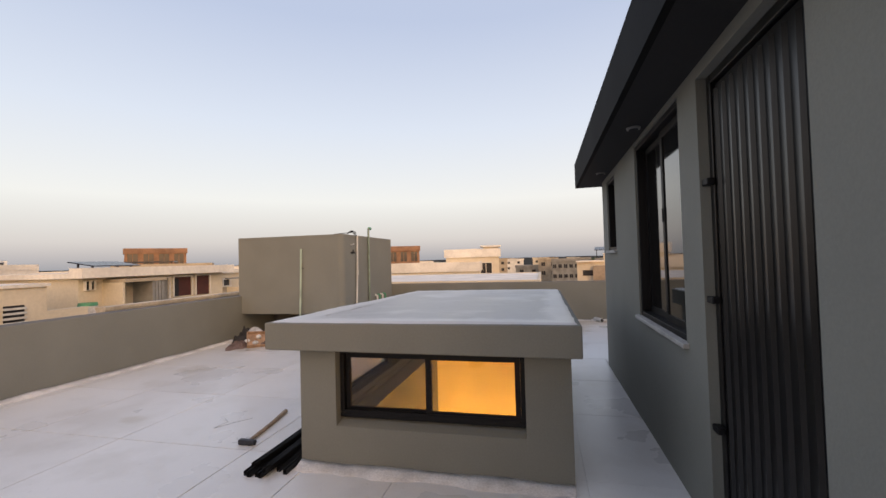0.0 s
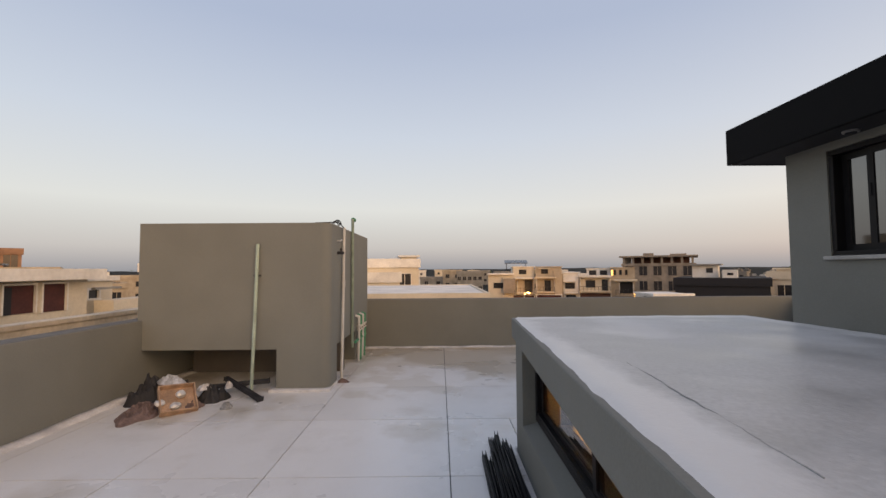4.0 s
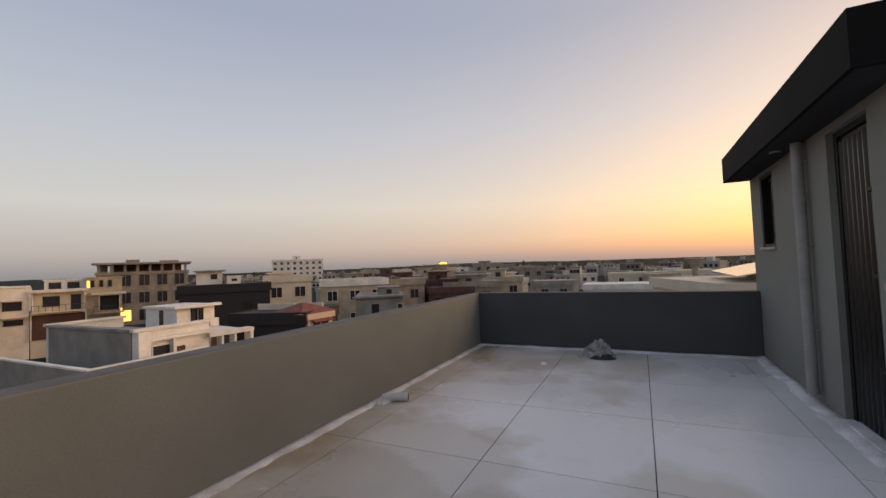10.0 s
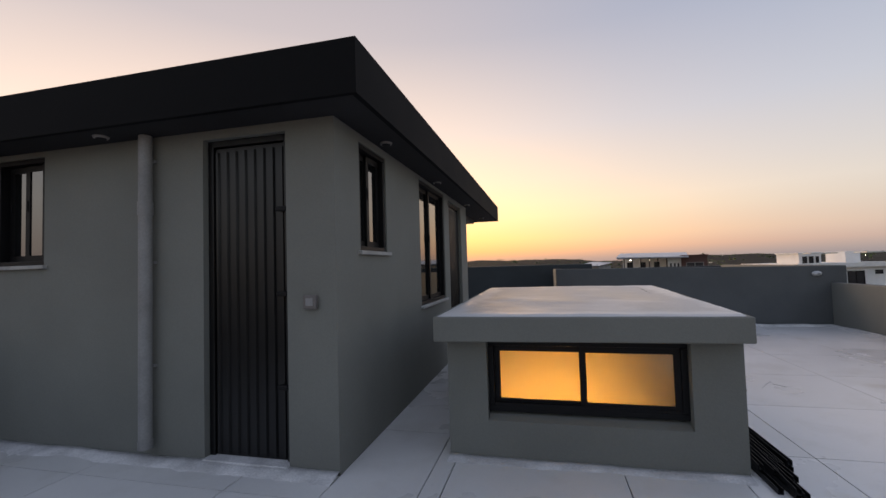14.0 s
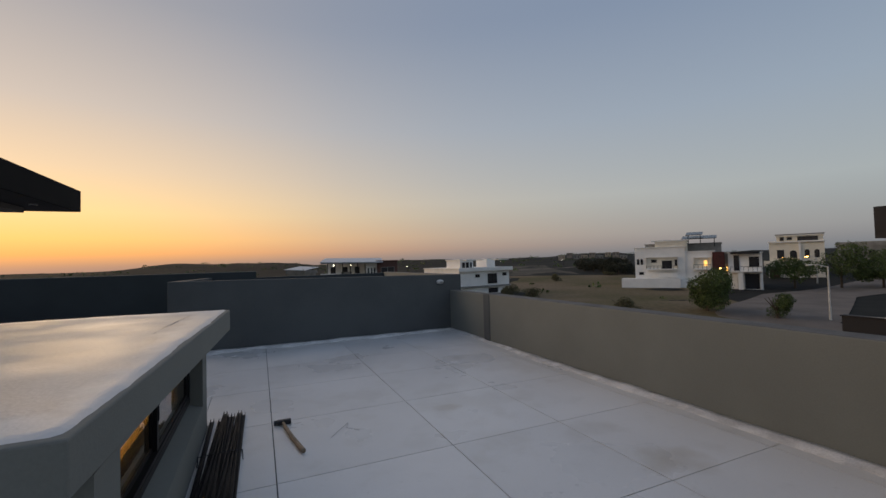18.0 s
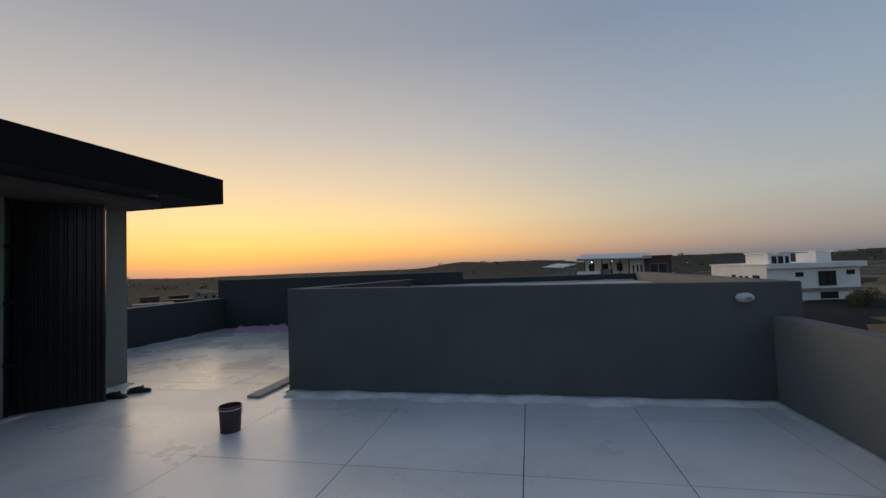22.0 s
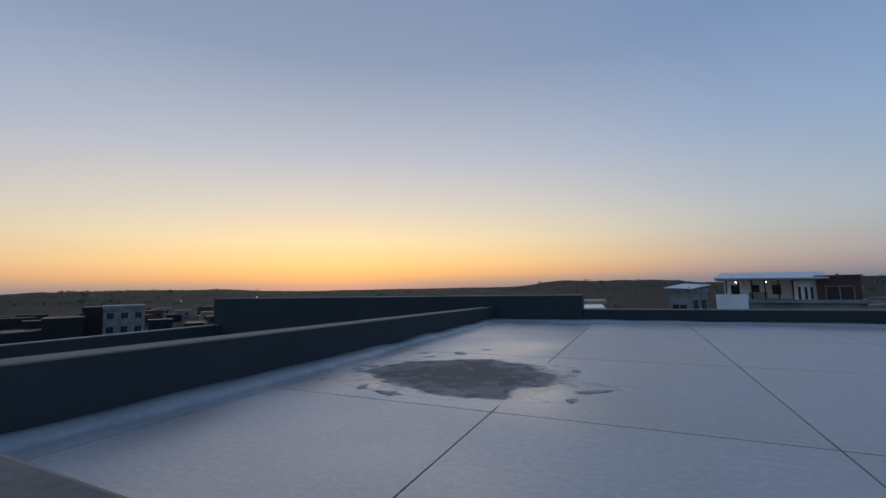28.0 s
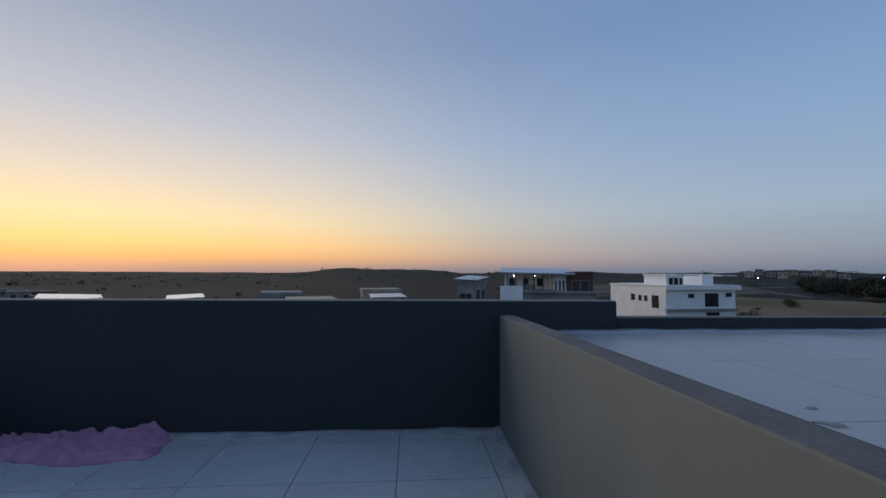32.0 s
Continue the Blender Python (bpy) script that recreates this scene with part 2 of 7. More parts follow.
def floor_mat(name, colour, rough, silted):
    """Pale terrazzo panels: dust film, fine chips, dull sheen with smoother worn patches, and washed-up silt towards the outlets."""
    m = mat(name, colour, rough, 0.05, 0.8, 170, 0.05, patch_rough=0.10, spec=0.65, random_tint=0.04)
    nt = m.node_tree
    add, link = nt.nodes.new, nt.links.new
    b = nt.nodes["Principled BSDF"]
    base = b.inputs["Base Color"].links[0].from_socket
    geo, sep = add("ShaderNodeNewGeometry"), add("ShaderNodeSeparateXYZ")
    link(geo.outputs["Position"], sep.inputs[0])

    def film(scale, detail, lo, hi, tint, seed, lift=None):
        """Multiply in a patchy film; lift moves its threshold over the floor."""
        nonlocal base
        n, r, x = add("ShaderNodeTexNoise"), add("ShaderNodeMapRange"), add("ShaderNodeMix")
        n.noise_dimensions = "4D"
        n.inputs["W"].default_value = seed
        n.inputs["Scale"].default_value, n.inputs["Detail"].default_value = scale, detail
        link(geo.outputs["Position"], n.inputs["Vector"])
        value = n.outputs["Fac"]
        if lift is not None:
            both = add("ShaderNodeMath")
            link(value, both.inputs[0])
            link(lift, both.inputs[1])
            value = both.outputs[0]
        r.inputs["From Min"].default_value, r.inputs["From Max"].default_value = lo, hi
        link(value, r.inputs["Value"])
        x.data_type, x.blend_type = "RGBA", "MULTIPLY"
        x.inputs["B"].default_value = (*tint, 1)
        link(r.outputs["Result"], x.inputs["Factor"])
        link(base, x.inputs["A"])
        base = x.outputs["Result"]

    def ramp(axis, a, c, lo, hi):
        r = add("ShaderNodeMapRange")
        for k, v in (("From Min", a), ("From Max", c), ("To Min", lo), ("To Max", hi)):
            r.inputs[k].default_value = v
        link(sep.outputs[axis], r.inputs["Value"])
        return r.outputs["Result"]

    if silted:
        # silt washed towards the outlets in the north-west corner, with crisp tide marks
        total = add("ShaderNodeMath")
        link(ramp("Y", 6.2, 10.4, -0.20, 0.12), total.inputs[0])
        link(ramp("X", -4.5, 1.5, 0.07, -0.05), total.inputs[1])
        film(0.45, 8, 0.47, 0.515, (0.79, 0.75, 0.69), 3.0, total.outputs[0])
        film(0.9, 9, 0.52, 0.56, (0.86, 0.83, 0.785), 6.0, total.outputs[0])
        film(1.6, 6, 0.50, 0.66, (0.78, 0.68, 0.56), 9.0, ramp("Y", 9.3, 10.6, -0.3, 0.1))
    if silted:
        # dried splashes of cement slurry near the doors
        away = add("ShaderNodeVectorMath")
        away.operation = "DISTANCE"
        away.inputs[1].default_value = (-0.66, 0.86, 0.0)
        link(geo.outputs["Position"], away.inputs[0])
        near = add("ShaderNodeMapRange")
        for k, v in (("From Min", 0.05), ("From Max", 0.75), ("To Min", 0.07), ("To Max", -0.25)):
            near.inputs[k].default_value = v
        link(away.outputs["Value"], near.inputs["Value"])
        film(7.5, 6, 0.54, 0.60, (0.66, 0.64, 0.62), 12.0, near.outputs["Result"])
    film(1.3, 8, 0.58, 0.66, (0.92, 0.91, 0.895), 5.0)
    film(3.1, 8, 0.56, 0.72, (0.92, 0.915, 0.90), 8.0)
    film(26.0, 4, 0.62, 0.70, (0.90, 0.90, 0.89), 2.0)
    film(260.0, 2, 0.60, 0.68, (0.82, 0.82, 0.82), 1.0)
    link(base, b.inputs["Base Color"])
    return m


PLASTER = mat("grey_plaster", (0.190, 0.1945, 0.174), 0.85, 0.06, 1.3, 90, 0.25)
# wall colour darkened to hold the shade of faces turned from the glow
DARKPLASTER = mat("shade_charcoal_plaster", (0.040, 0.048, 0.051), 0.85, 0.08, 1.3, 90, 0.25, spec=0.3)

# wall tops coloured darker so that sky light does not lift them
DARKTOP = mat("darkened_wall_top", (0.125, 0.122, 0.113), 0.9, 0.2, 3.0, 50, 0.4)
DULLGROUT = mat("dull_cement_skim", (0.36, 0.355, 0.34), 0.8, 0.2, 5, 70, 0.5, depth=0.01)
# two lighter steps of the same shade-in-colour wall tone
EASTPLASTER = mat("shade_slate_plaster", (0.068, 0.072, 0.073), 0.85, 0.08, 1.3, 90, 0.25, spec=0.3)
BLOCKPLASTER = mat("shade_mid_plaster", (0.105, 0.112, 0.113), 0.85, 0.08, 1.3, 90, 0.25, spec=0.3)
ROOFSCREED = mat("weathered_roof_screed", (0.355, 0.357, 0.355), 0.48, 0.13, 1.6, 45, 0.4, depth=0.004, patch_rough=0.14, random_tint=0.03)
COPING = mat("trowelled_coping", (0.40, 0.39, 0.37), 0.8, 0.15, 4, 60, 0.3)
FLOOR = floor_mat("terrazzo_floor", (0.74, 0.73, 0.705), 0.34, True)
PATIOFLOOR = floor_mat("darker_patio_tiles", (0.54, 0.54, 0.53), 0.30, False)
JOINT = mat("dark_joint", (0.11, 0.108, 0.105), 0.9, 0.2, 6, 80, 0.2, spec=0.1)
WHITESKIM = mat("white_cement_skim", (0.74, 0.73, 0.71), 0.75, 0.14, 5, 70, 0.5, depth=0.01)
GROUT = mat("pale_skim_grout", (0.62, 0.61, 0.60), 0.7, 0.18, 5, 70, 0.5, depth=0.01)
SLABTOP = screed_mat("whitewashed_slab")
CHARCOAL = mat("charcoal_paint", (0.0055, 0.0056, 0.006), 0.8, 0.12, 2, 70, 0.15, spec=0.15)
SOFFIT = mat("soffit_paint", (0.032, 0.032, 0.034), 0.85, 0.08, 2, 80, 0.1, spec=0.2)
BLACK = mat("black_aluminium", (0.006, 0.006, 0.007), 0.5, 0.1, 4, 120, 0.05, spec=0.25)
STEEL = mat("black_door_steel", (0.0045, 0.0045, 0.005), 0.30, 0.15, 3, 40, 0.06, spec=0.5)
PVC = mat("white_pvc", (0.55, 0.55, 0.53), 0.45, 0.12, 5, 60, 0.05)
PVCGREY = mat("grey_painted_pipe", (0.26, 0.26, 0.255), 0.6, 0.12, 4, 60, 0.1)
GREENPIPE = mat("green_ppr_pipe", (0.05, 0.26, 0.14), 0.5, 0.2, 6, 60, 0.1)
RUSTY = mat("weathered_board", (0.22, 0.10, 0.065), 0.75, 0.35, 7, 80, 0.3, second=(0.34, 0.24, 0.19))
TIMBER = mat("old_timber", (0.30, 0.22, 0.15), 0.75, 0.25, 8, 60, 0.3)
PLANK = mat("grey_plank", (0.33, 0.32, 0.30), 0.7, 0.2, 6, 60, 0.3)
IRON = mat("dark_iron", (0.05, 0.05, 0.055), 0.45, 0.3, 8, 90, 0.3, metal=0.6)
RUBBER = mat("black_rubber", (0.02, 0.02, 0.022), 0.7, 0.2, 6, 60, 0.2)
TIN = mat("paint_tin", (0.055, 0.03, 0.034), 0.4, 0.3, 9, 50, 0.1)
TINPALE = mat("splashed_white_paint", (0.6, 0.58, 0.56), 0.5, 0.2, 9, 50, 0.2)
PINK = mat("pink_cloth", (0.44, 0.235, 0.335), 0.9, 0.15, 9, 120, 0.3)
RAG = mat("grey_plastic_sack", (0.27, 0.27, 0.26), 0.75, 0.35, 12, 60, 0.4)
FOIL = mat("crumpled_foil_sheet", (0.60, 0.58, 0.55), 0.35, 0.2, 12, 60, 0.5, metal=0.4)
CARTON = mat("brown_carton", (0.40, 0.26, 0.17), 0.8, 0.25, 9, 60, 0.3)
SACK = mat("reddish_sacking", (0.17, 0.115, 0.10), 0.85, 0.3, 12, 80, 0.5)
INNER = mat("cream_interior_plaster", (0.70, 0.58, 0.36), 0.9, 0.05, 2, 60, 0.1)
# dark tone that puts the dimness of enclosed places into the colour
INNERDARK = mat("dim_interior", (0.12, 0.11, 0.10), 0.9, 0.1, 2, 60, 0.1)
MIRROR = mat("coated_window_glass", (0.006, 0.0065, 0.007), 0.02, 0.02, 1, 5, 0, spec=0.6)
MIRROR.node_tree.nodes["Principled BSDF"].inputs["IOR"].default_value = 2.3
CLEAR = glass_mat("grey_tinted_glass", (0.55, 0.55, 0.54))
FROST = glass_mat("frosted_glass", (0.95, 0.93, 0.90), 0.45)
EARTH = mat("dry_scrub_ground", (0.040, 0.040, 0.036), 0.95, 0.3, 0.018, 0.35, 0.3, spec=0.1, second=(0.021, 0.023, 0.020), depth=0.1)
DRYFIELD = mat("dry_grass_field", (0.25, 0.19, 0.125), 0.95, 0.25, 0.09, 2.0, 0.3, spec=0.1, second=(0.12, 0.105, 0.055), depth=0.05)
PALEFIELD = mat("pale_open_ground", (0.17, 0.15, 0.125), 0.95, 0.3, 0.04, 0.6, 0.3, spec=0.1, second=(0.075, 0.07, 0.055), depth=0.08)
WEATHERED = mat("weathered_cement_wall", (0.52, 0.455, 0.365), 0.9, 0.18, 0.9, 14, 0.3, second=(0.70, 0.60, 0.46))
ASPHALT = mat("dusty_asphalt", (0.15, 0.125, 0.105), 0.9, 0.2, 0.3, 20, 0.2)
LEAF = mat("leaves", (0.065, 0.10, 0.022), 0.6, 0.25, 2, 9, 0, island=0.45)
DARKLEAF = mat("dusty_dark_leaves", (0.030, 0.034, 0.020), 0.8, 0.25, 2, 9, 0, island=0.45)
DRYLEAF = mat("dry_olive_leaves", (0.10, 0.095, 0.045), 0.8, 0.25, 2, 9, 0, island=0.45)
BARK = mat("bark", (0.09, 0.07, 0.05), 0.9, 0.3, 6, 40, 0.5)
H_CREAM = mat("cream_house_paint", (0.62, 0.55, 0.44), 0.85, 0.08, 0.7, 15, 0.15)
H_PINK = mat("pink_cream_house_paint", (0.62, 0.46, 0.37), 0.85, 0.08, 0.7, 15, 0.15)
H_WHITE = mat("white_house_paint", (0.72, 0.69, 0.64), 0.85, 0.12, 0.7, 9, 0.15)
H_BRIGHT = mat("bright_white_house_paint", (0.86, 0.85, 0.82), 0.85, 0.05, 0.7, 15, 0.15)
H_BRIGHTCREAM = mat("bright_cream_house_paint", (0.80, 0.74, 0.62), 0.85, 0.06, 0.7, 15, 0.15)
H_GREY = mat("grey_house_paint", (0.25, 0.245, 0.23), 0.85, 0.2, 0.7, 15, 0.15)
H_TAN = mat("tan_house_paint", (0.42, 0.35, 0.265), 0.85, 0.16, 0.7, 15, 0.15)
H_RAW = mat("bare_concrete", (0.28, 0.24, 0.20), 0.95, 0.2, 0.8, 12, 0.3)
H_BRICK = mat("raw_brickwork", (0.30, 0.17, 0.11), 0.95, 0.2, 0.8, 12, 0.3)
H_MAROON = mat("maroon_curtain", (0.075, 0.022, 0.02), 0.8, 0.2, 3, 20, 0.2)
H_BLACK = mat("black_house_paint", (0.012, 0.012, 0.016), 0.7, 0.15, 0.7, 15, 0.1)
H_BROWN = mat("dark_brown_cladding", (0.10, 0.045, 0.035), 0.7, 0.2, 0.8, 15, 0.1)
H_ROOFRED = mat("red_roof_tiles", (0.22, 0.07, 0.05), 0.8, 0.25, 2, 20, 0.3)
PANE_FAR = mat("dark_window_pane", (0.03, 0.03, 0.034), 0.12, 0.1, 2, 20, 0)
BRIGHTSHEET = mat("bright_zinc_roof_sheet", (0.72, 0.69, 0.64), 0.2, 0.06, 1.0, 12, 0.04, metal=0.9)
METALROOF = mat("pale_metal_sheet", (0.42, 0.46, 0.52), 0.35, 0.08, 2, 30, 0.05, metal=0.3)
SOLAR = mat("solar_panel", (0.02, 0.022, 0.035), 0.25, 0.1, 2, 30, 0)
GLOWLAMP = lamp_mat("lit_street_lamp", (1.0, 0.55, 0.16), 6)
WHITELAMP = lamp_mat("lit_white_lamp", (1.0, 0.92, 0.8), 14)
WARMWINDOW = lamp_mat("lit_window", (1.0, 0.55, 0.15), 0.9)
# emission in the material gives the dome its glow; no floodlight is modelled
DOME = lamp_mat("floodlit_gold", (1.0, 0.6, 0.05), 0.9)


# ---- mesh helpers ----
def part(name, bm, material, parent=None, label="", smooth=False):
    me = bpy.data.meshes.new(name)
    bm.to_mesh(me)
    bm.free()
    if smooth:
        for p in me.polygons:
            p.use_smooth = True
    me.materials.append(material)
    ob = new(name, me)
    if parent is not None:
        ob.parent = parent
    if label:
        ob["label"] = label
    return ob


def thing(name, x, y, z, rz, label, category, group="", kind=""):
    ob = new(name)
    ob.matrix_world = pose(x, y, z, 0, 0, rz)
    return tagged(ob, label, category, group, kind)


def box(bm, x0, x1, y0, y1, z0, z1, bevel=0.0):
    r = bmesh.ops.create_cube(bm, size=1, matrix=Matrix.LocRotScale(((x0 + x1) / 2, (y0 + y1) / 2, (z0 + z1) / 2), None,
                                                                 (abs(x1 - x0), abs(y1 - y0), abs(z1 - z0))))
    if bevel:
        es = list({e for v in r["verts"] for e in v.link_edges})
        bmesh.ops.bevel(bm, geom=es, offset=bevel, segments=2, affect="EDGES", profile=0.5)
    return bm


def cube(x0, x1, y0, y1, z0, z1, bevel=0.0):
    return box(bmesh.new(), x0, x1, y0, y1, z0, z1, bevel)


def rod(bm, a, b, r0, r1=None, n=12):
    a, b = Vector(a), Vector(b)
    d = b - a
    m = Matrix.Translation((a + b) / 2) @ d.to_track_quat("Z", "Y").to_matrix().to_4x4()
    bmesh.ops.create_cone(bm, cap_ends=True, segments=n, radius1=r0, radius2=r0 if r1 is None else r1, depth=d.length, matrix=m)
    return bm


def tube(bm, pts, r, n=10):
    for a, b in zip(pts, pts[1:]):
        rod(bm, a, b, r, n=n)
    for p in pts[1:-1]:
        bmesh.ops.create_icosphere(bm, subdivisions=2, radius=r * 1.02, matrix=Matrix.Translation(p))
    return bm


def wall(name, axis, at0, at1, u0, u1, z0, z1, holes=(), material=None, label="grey painted plaster wall", bevel=0.0):
    """A wall of thickness at0..at1 along the other axis, with openings (u0, u1, z0, z1) cut through."""
    bm = bmesh.new()
    us = sorted({u0, u1, *[h[0] for h in holes], *[h[1] for h in holes]})
    zs = sorted({z0, z1, *[min(max(z, z0), z1) for h in holes for z in h[2:]]})
    for a, b in zip(us, us[1:]):
        for c, d in zip(zs, zs[1:]):
            if not any(h[0] < (a + b) / 2 < h[1] and h[2] < (c + d) / 2 < h[3] for h in holes):
                box(bm, *((at0, at1, a, b) if axis == "x" else (a, b, at0, at1)), c, d)
    bmesh.ops.remove_doubles(bm, verts=bm.verts, dist=1e-5)
    seen = {}
    for f in list(bm.faces):
        seen.setdefault(tuple(round(c, 4) for c in f.calc_center_median()), []).append(f)
    dead = [f for fs in seen.values() if len(fs) > 1 for f in fs]
    bmesh.ops.delete(bm, geom=dead, context="FACES_ONLY")
    bmesh.ops.dissolve_limit(bm, angle_limit=0.01, verts=bm.verts, edges=bm.edges)
    ob = part(name, bm, material or PLASTER)
    # low walls take the tone that offsets sky light on top faces
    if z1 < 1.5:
        ob.data.materials.append(DARKTOP)
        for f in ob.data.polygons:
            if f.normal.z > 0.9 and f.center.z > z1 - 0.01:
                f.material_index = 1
    if bevel:
        md = ob.modifiers.new("bevel", "BEVEL")
        md.width, md.segments, md.limit_method = bevel, 2, "ANGLE"
    return tagged(ob, label, "wall", kind="structure")


def rough_strip(name, pts, width, height, material, label, seed, side):
    """An uneven sloped skim along the foot of a wall; pts a polyline on the floor, side the way it leans out."""
    rnd = random.Random(seed)
    bm = bmesh.new()
    rows = []
    for (x0, y0), (x1, y1) in zip(pts, pts[1:]):
        n = max(2, int(math.hypot(x1 - x0, y1 - y0) / 0.045))
        for i in range(n + 1):
            t = i / n
            x, y = x0 + (x1 - x0) * t, y0 + (y1 - y0) * t
            w = width * (0.85 + 0.4 * noise.noise((x * 1.7, y * 1.7, seed)) + 0.22 * noise.noise((x * 7.3, y * 7.3, seed + 2)) + rnd.uniform(-0.07, 0.07))
            h = height * (0.9 + 0.5 * noise.noise((x * 2.3, y * 2.3, seed + 5)))
            sx, sy = side
            rows.append([bm.verts.new((x, y, -0.02)), bm.verts.new((x, y, h)), bm.verts.new((x + sx * w * 0.35, y + sy * w * 0.35, h * 0.75)),
                         bm.verts.new((x + sx * w, y + sy * w, 0.006)), bm.verts.new((x + sx * w, y + sy * w, -0.02))])
    for a, b in zip(rows, rows[1:]):
        for i in range(4):
            bm.faces.new((a[i], a[i + 1], b[i + 1], b[i]))
    bmesh.ops.recalc_face_normals(bm, faces=bm.faces)
    return tagged(part(name, bm, material, smooth=True), label, "skirting", kind="structure")


# ---- the roof terrace ----
EAST, WEST, NORTH, SOUTH = 4.58, -5.98, 10.615, -6.25     # inner faces of the parapets
BLOCK_N, BLOCK_E = -0.85, -0.755                           # faces of the raised roof
SLAB_Z = 1.022

WELL = (-1.53, 0.10, 3.305, 5.837)                          # the light well under the skylight


def deck(x0, x1, y0, y1, z0, z1):
    bm = bmesh.new()
    a, b, c, d = WELL
    for r in ((x0, a, y0, y1), (b, x1, y0, y1), (a, b, y0, c), (a, b, d, y1)):
        box(bm, *r, z0, z1)
    return bm


tagged(part("building_body", deck(WEST - 0.25, EAST + 0.22, SOUTH - 0.22, NORTH + 0.22, -7.0, -0.12), PLASTER), "grey plastered house walls below the roof terrace", "house wall", kind="structure")
tagged(part("floor", deck(WEST - 0.2, EAST + 0.2, SOUTH - 0.2, NORTH + 0.2, -0.119, -0.012), JOINT), "concrete roof deck with dark joints between pale panels", "floor", kind="structure")

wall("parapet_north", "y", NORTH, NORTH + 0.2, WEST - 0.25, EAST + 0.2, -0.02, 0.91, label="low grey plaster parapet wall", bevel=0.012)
wall("parapet_east", "x", EAST, EAST + 0.2, 6.44, NORTH - 0.002, -0.02, 0.925, material=EASTPLASTER, label="low grey plaster parapet wall, darkened as a shaded side", bevel=0.012)
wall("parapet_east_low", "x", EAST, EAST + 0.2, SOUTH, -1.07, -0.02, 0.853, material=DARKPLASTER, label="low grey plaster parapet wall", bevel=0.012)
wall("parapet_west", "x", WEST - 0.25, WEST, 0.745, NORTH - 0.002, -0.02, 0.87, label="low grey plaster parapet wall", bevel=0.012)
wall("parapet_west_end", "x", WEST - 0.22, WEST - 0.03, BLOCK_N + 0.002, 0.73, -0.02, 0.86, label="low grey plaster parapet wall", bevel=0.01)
wall("parapet_south", "y", SOUTH - 0.2, SOUTH, -2.07, EAST + 0.2, -0.02, 1.35, material=DARKPLASTER, label="tall grey parapet wall, darkened as its shaded side", bevel=0.012)
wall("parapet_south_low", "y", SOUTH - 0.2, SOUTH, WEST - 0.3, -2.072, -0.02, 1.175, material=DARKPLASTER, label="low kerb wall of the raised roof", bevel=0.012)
# raised roof in the south-west corner
KERB_NE, KERB_W, KERB_S = 1.270, 1.203, 1.205            # heights of the kerb at its corner and its two ends


def fall(ob, axis, high, low, top_high, top_low):
    """Let the top of a wall fall evenly along an axis."""
    for v in ob.data.vertices:
        if v.co.z > 1.0:
            v.co.z += top_low + (top_high - top_low) * (v.co[axis] - low) / (high - low) - 1.25
    return ob


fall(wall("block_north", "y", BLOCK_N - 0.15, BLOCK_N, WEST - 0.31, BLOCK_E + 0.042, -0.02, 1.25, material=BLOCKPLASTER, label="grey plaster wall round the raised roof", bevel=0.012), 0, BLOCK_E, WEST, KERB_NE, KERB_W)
kerb = fall(wall("block_east", "x", BLOCK_E - 0.15, BLOCK_E, SOUTH + 0.001, BLOCK_N - 0.151, -0.02, 1.25, label="grey plaster wall round the raised roof", bevel=0.012), 1, BLOCK_N, SOUTH, KERB_NE, KERB_S)
for v in kerb.data.vertices:
    if v.co.x > BLOCK_E - 0.05:      # its outer face runs slightly askew
        v.co.x += 0.042 * (v.co.y - SOUTH) / (BLOCK_N - SOUTH)
# dark sheet laid over the kerb's inner side in place of its shade
fall(tagged(part("shade_block_east", cube(BLOCK_E - 0.158, BLOCK_E - 0.1495, SOUTH + 0.002, BLOCK_N - 0.152, SLAB_Z - 0.03, 1.245), DARKPLASTER), "dark sheet for the shaded inner face of the kerb wall", "wall", kind="structure"), 1, BLOCK_N, SOUTH, KERB_NE, KERB_S)
wall("block_west", "x", WEST - 0.3, WEST - 0.05, SOUTH + 0.001, BLOCK_N - 0.151, -0.02, 1.20, label="grey plaster wall round the raised roof", bevel=0.012)
tagged(part("raised_roof", cube(WEST - 0.05, BLOCK_E - 0.15, SOUTH, BLOCK_N - 0.15, 0.7, SLAB_Z - 0.012), JOINT), "raised flat concrete roof with dark joints", "roof", kind="structure")
for nm, a in (("coping_south", (-2.07, EAST + 0.2, SOUTH - 0.2, SOUTH, 1.35)), ("coping_east_low", (EAST, EAST + 0.2, SOUTH + 0.002, -1.07, 0.853))):
    tagged(part(nm, cube(a[0] + 0.004, a[1] - 0.004, a[2] + 0.004, a[3] - 0.004, a[4] - 0.004, a[4] + 0.008, 0.005), PLASTER), "thin grey cement coping on the dark parapet", "coping", kind="structure")
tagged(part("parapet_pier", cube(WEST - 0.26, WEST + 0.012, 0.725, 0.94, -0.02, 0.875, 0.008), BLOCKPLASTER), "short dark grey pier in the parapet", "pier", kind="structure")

# roof room
EAVE_Z0, EAVE_Z1 = 2.508, 2.86
RX, RY = 0.95, 6.44
W1, W2, DW = (5.45, 6.03, 1.555, 2.44), (3.12, 4.37, 0.95, 2.47), (1.84, 2.80, -0.01, 2.44)
DN, WN = (1.34, 2.06, -0.01, 2.44), (3.69, 4.28, 1.52, 2.46)
DS = (-0.60, 0.36, -0.01, 2.44)
wall("wall_west", "x", RX, RX + 0.2, 1.29, RY, -0.02, EAVE_Z0, (W1, W2, DW))
wall("wall_north", "y", RY - 0.2, RY, RX + 0.2, EAST + 0.2, -0.02, EAVE_Z0, (DN, WN))
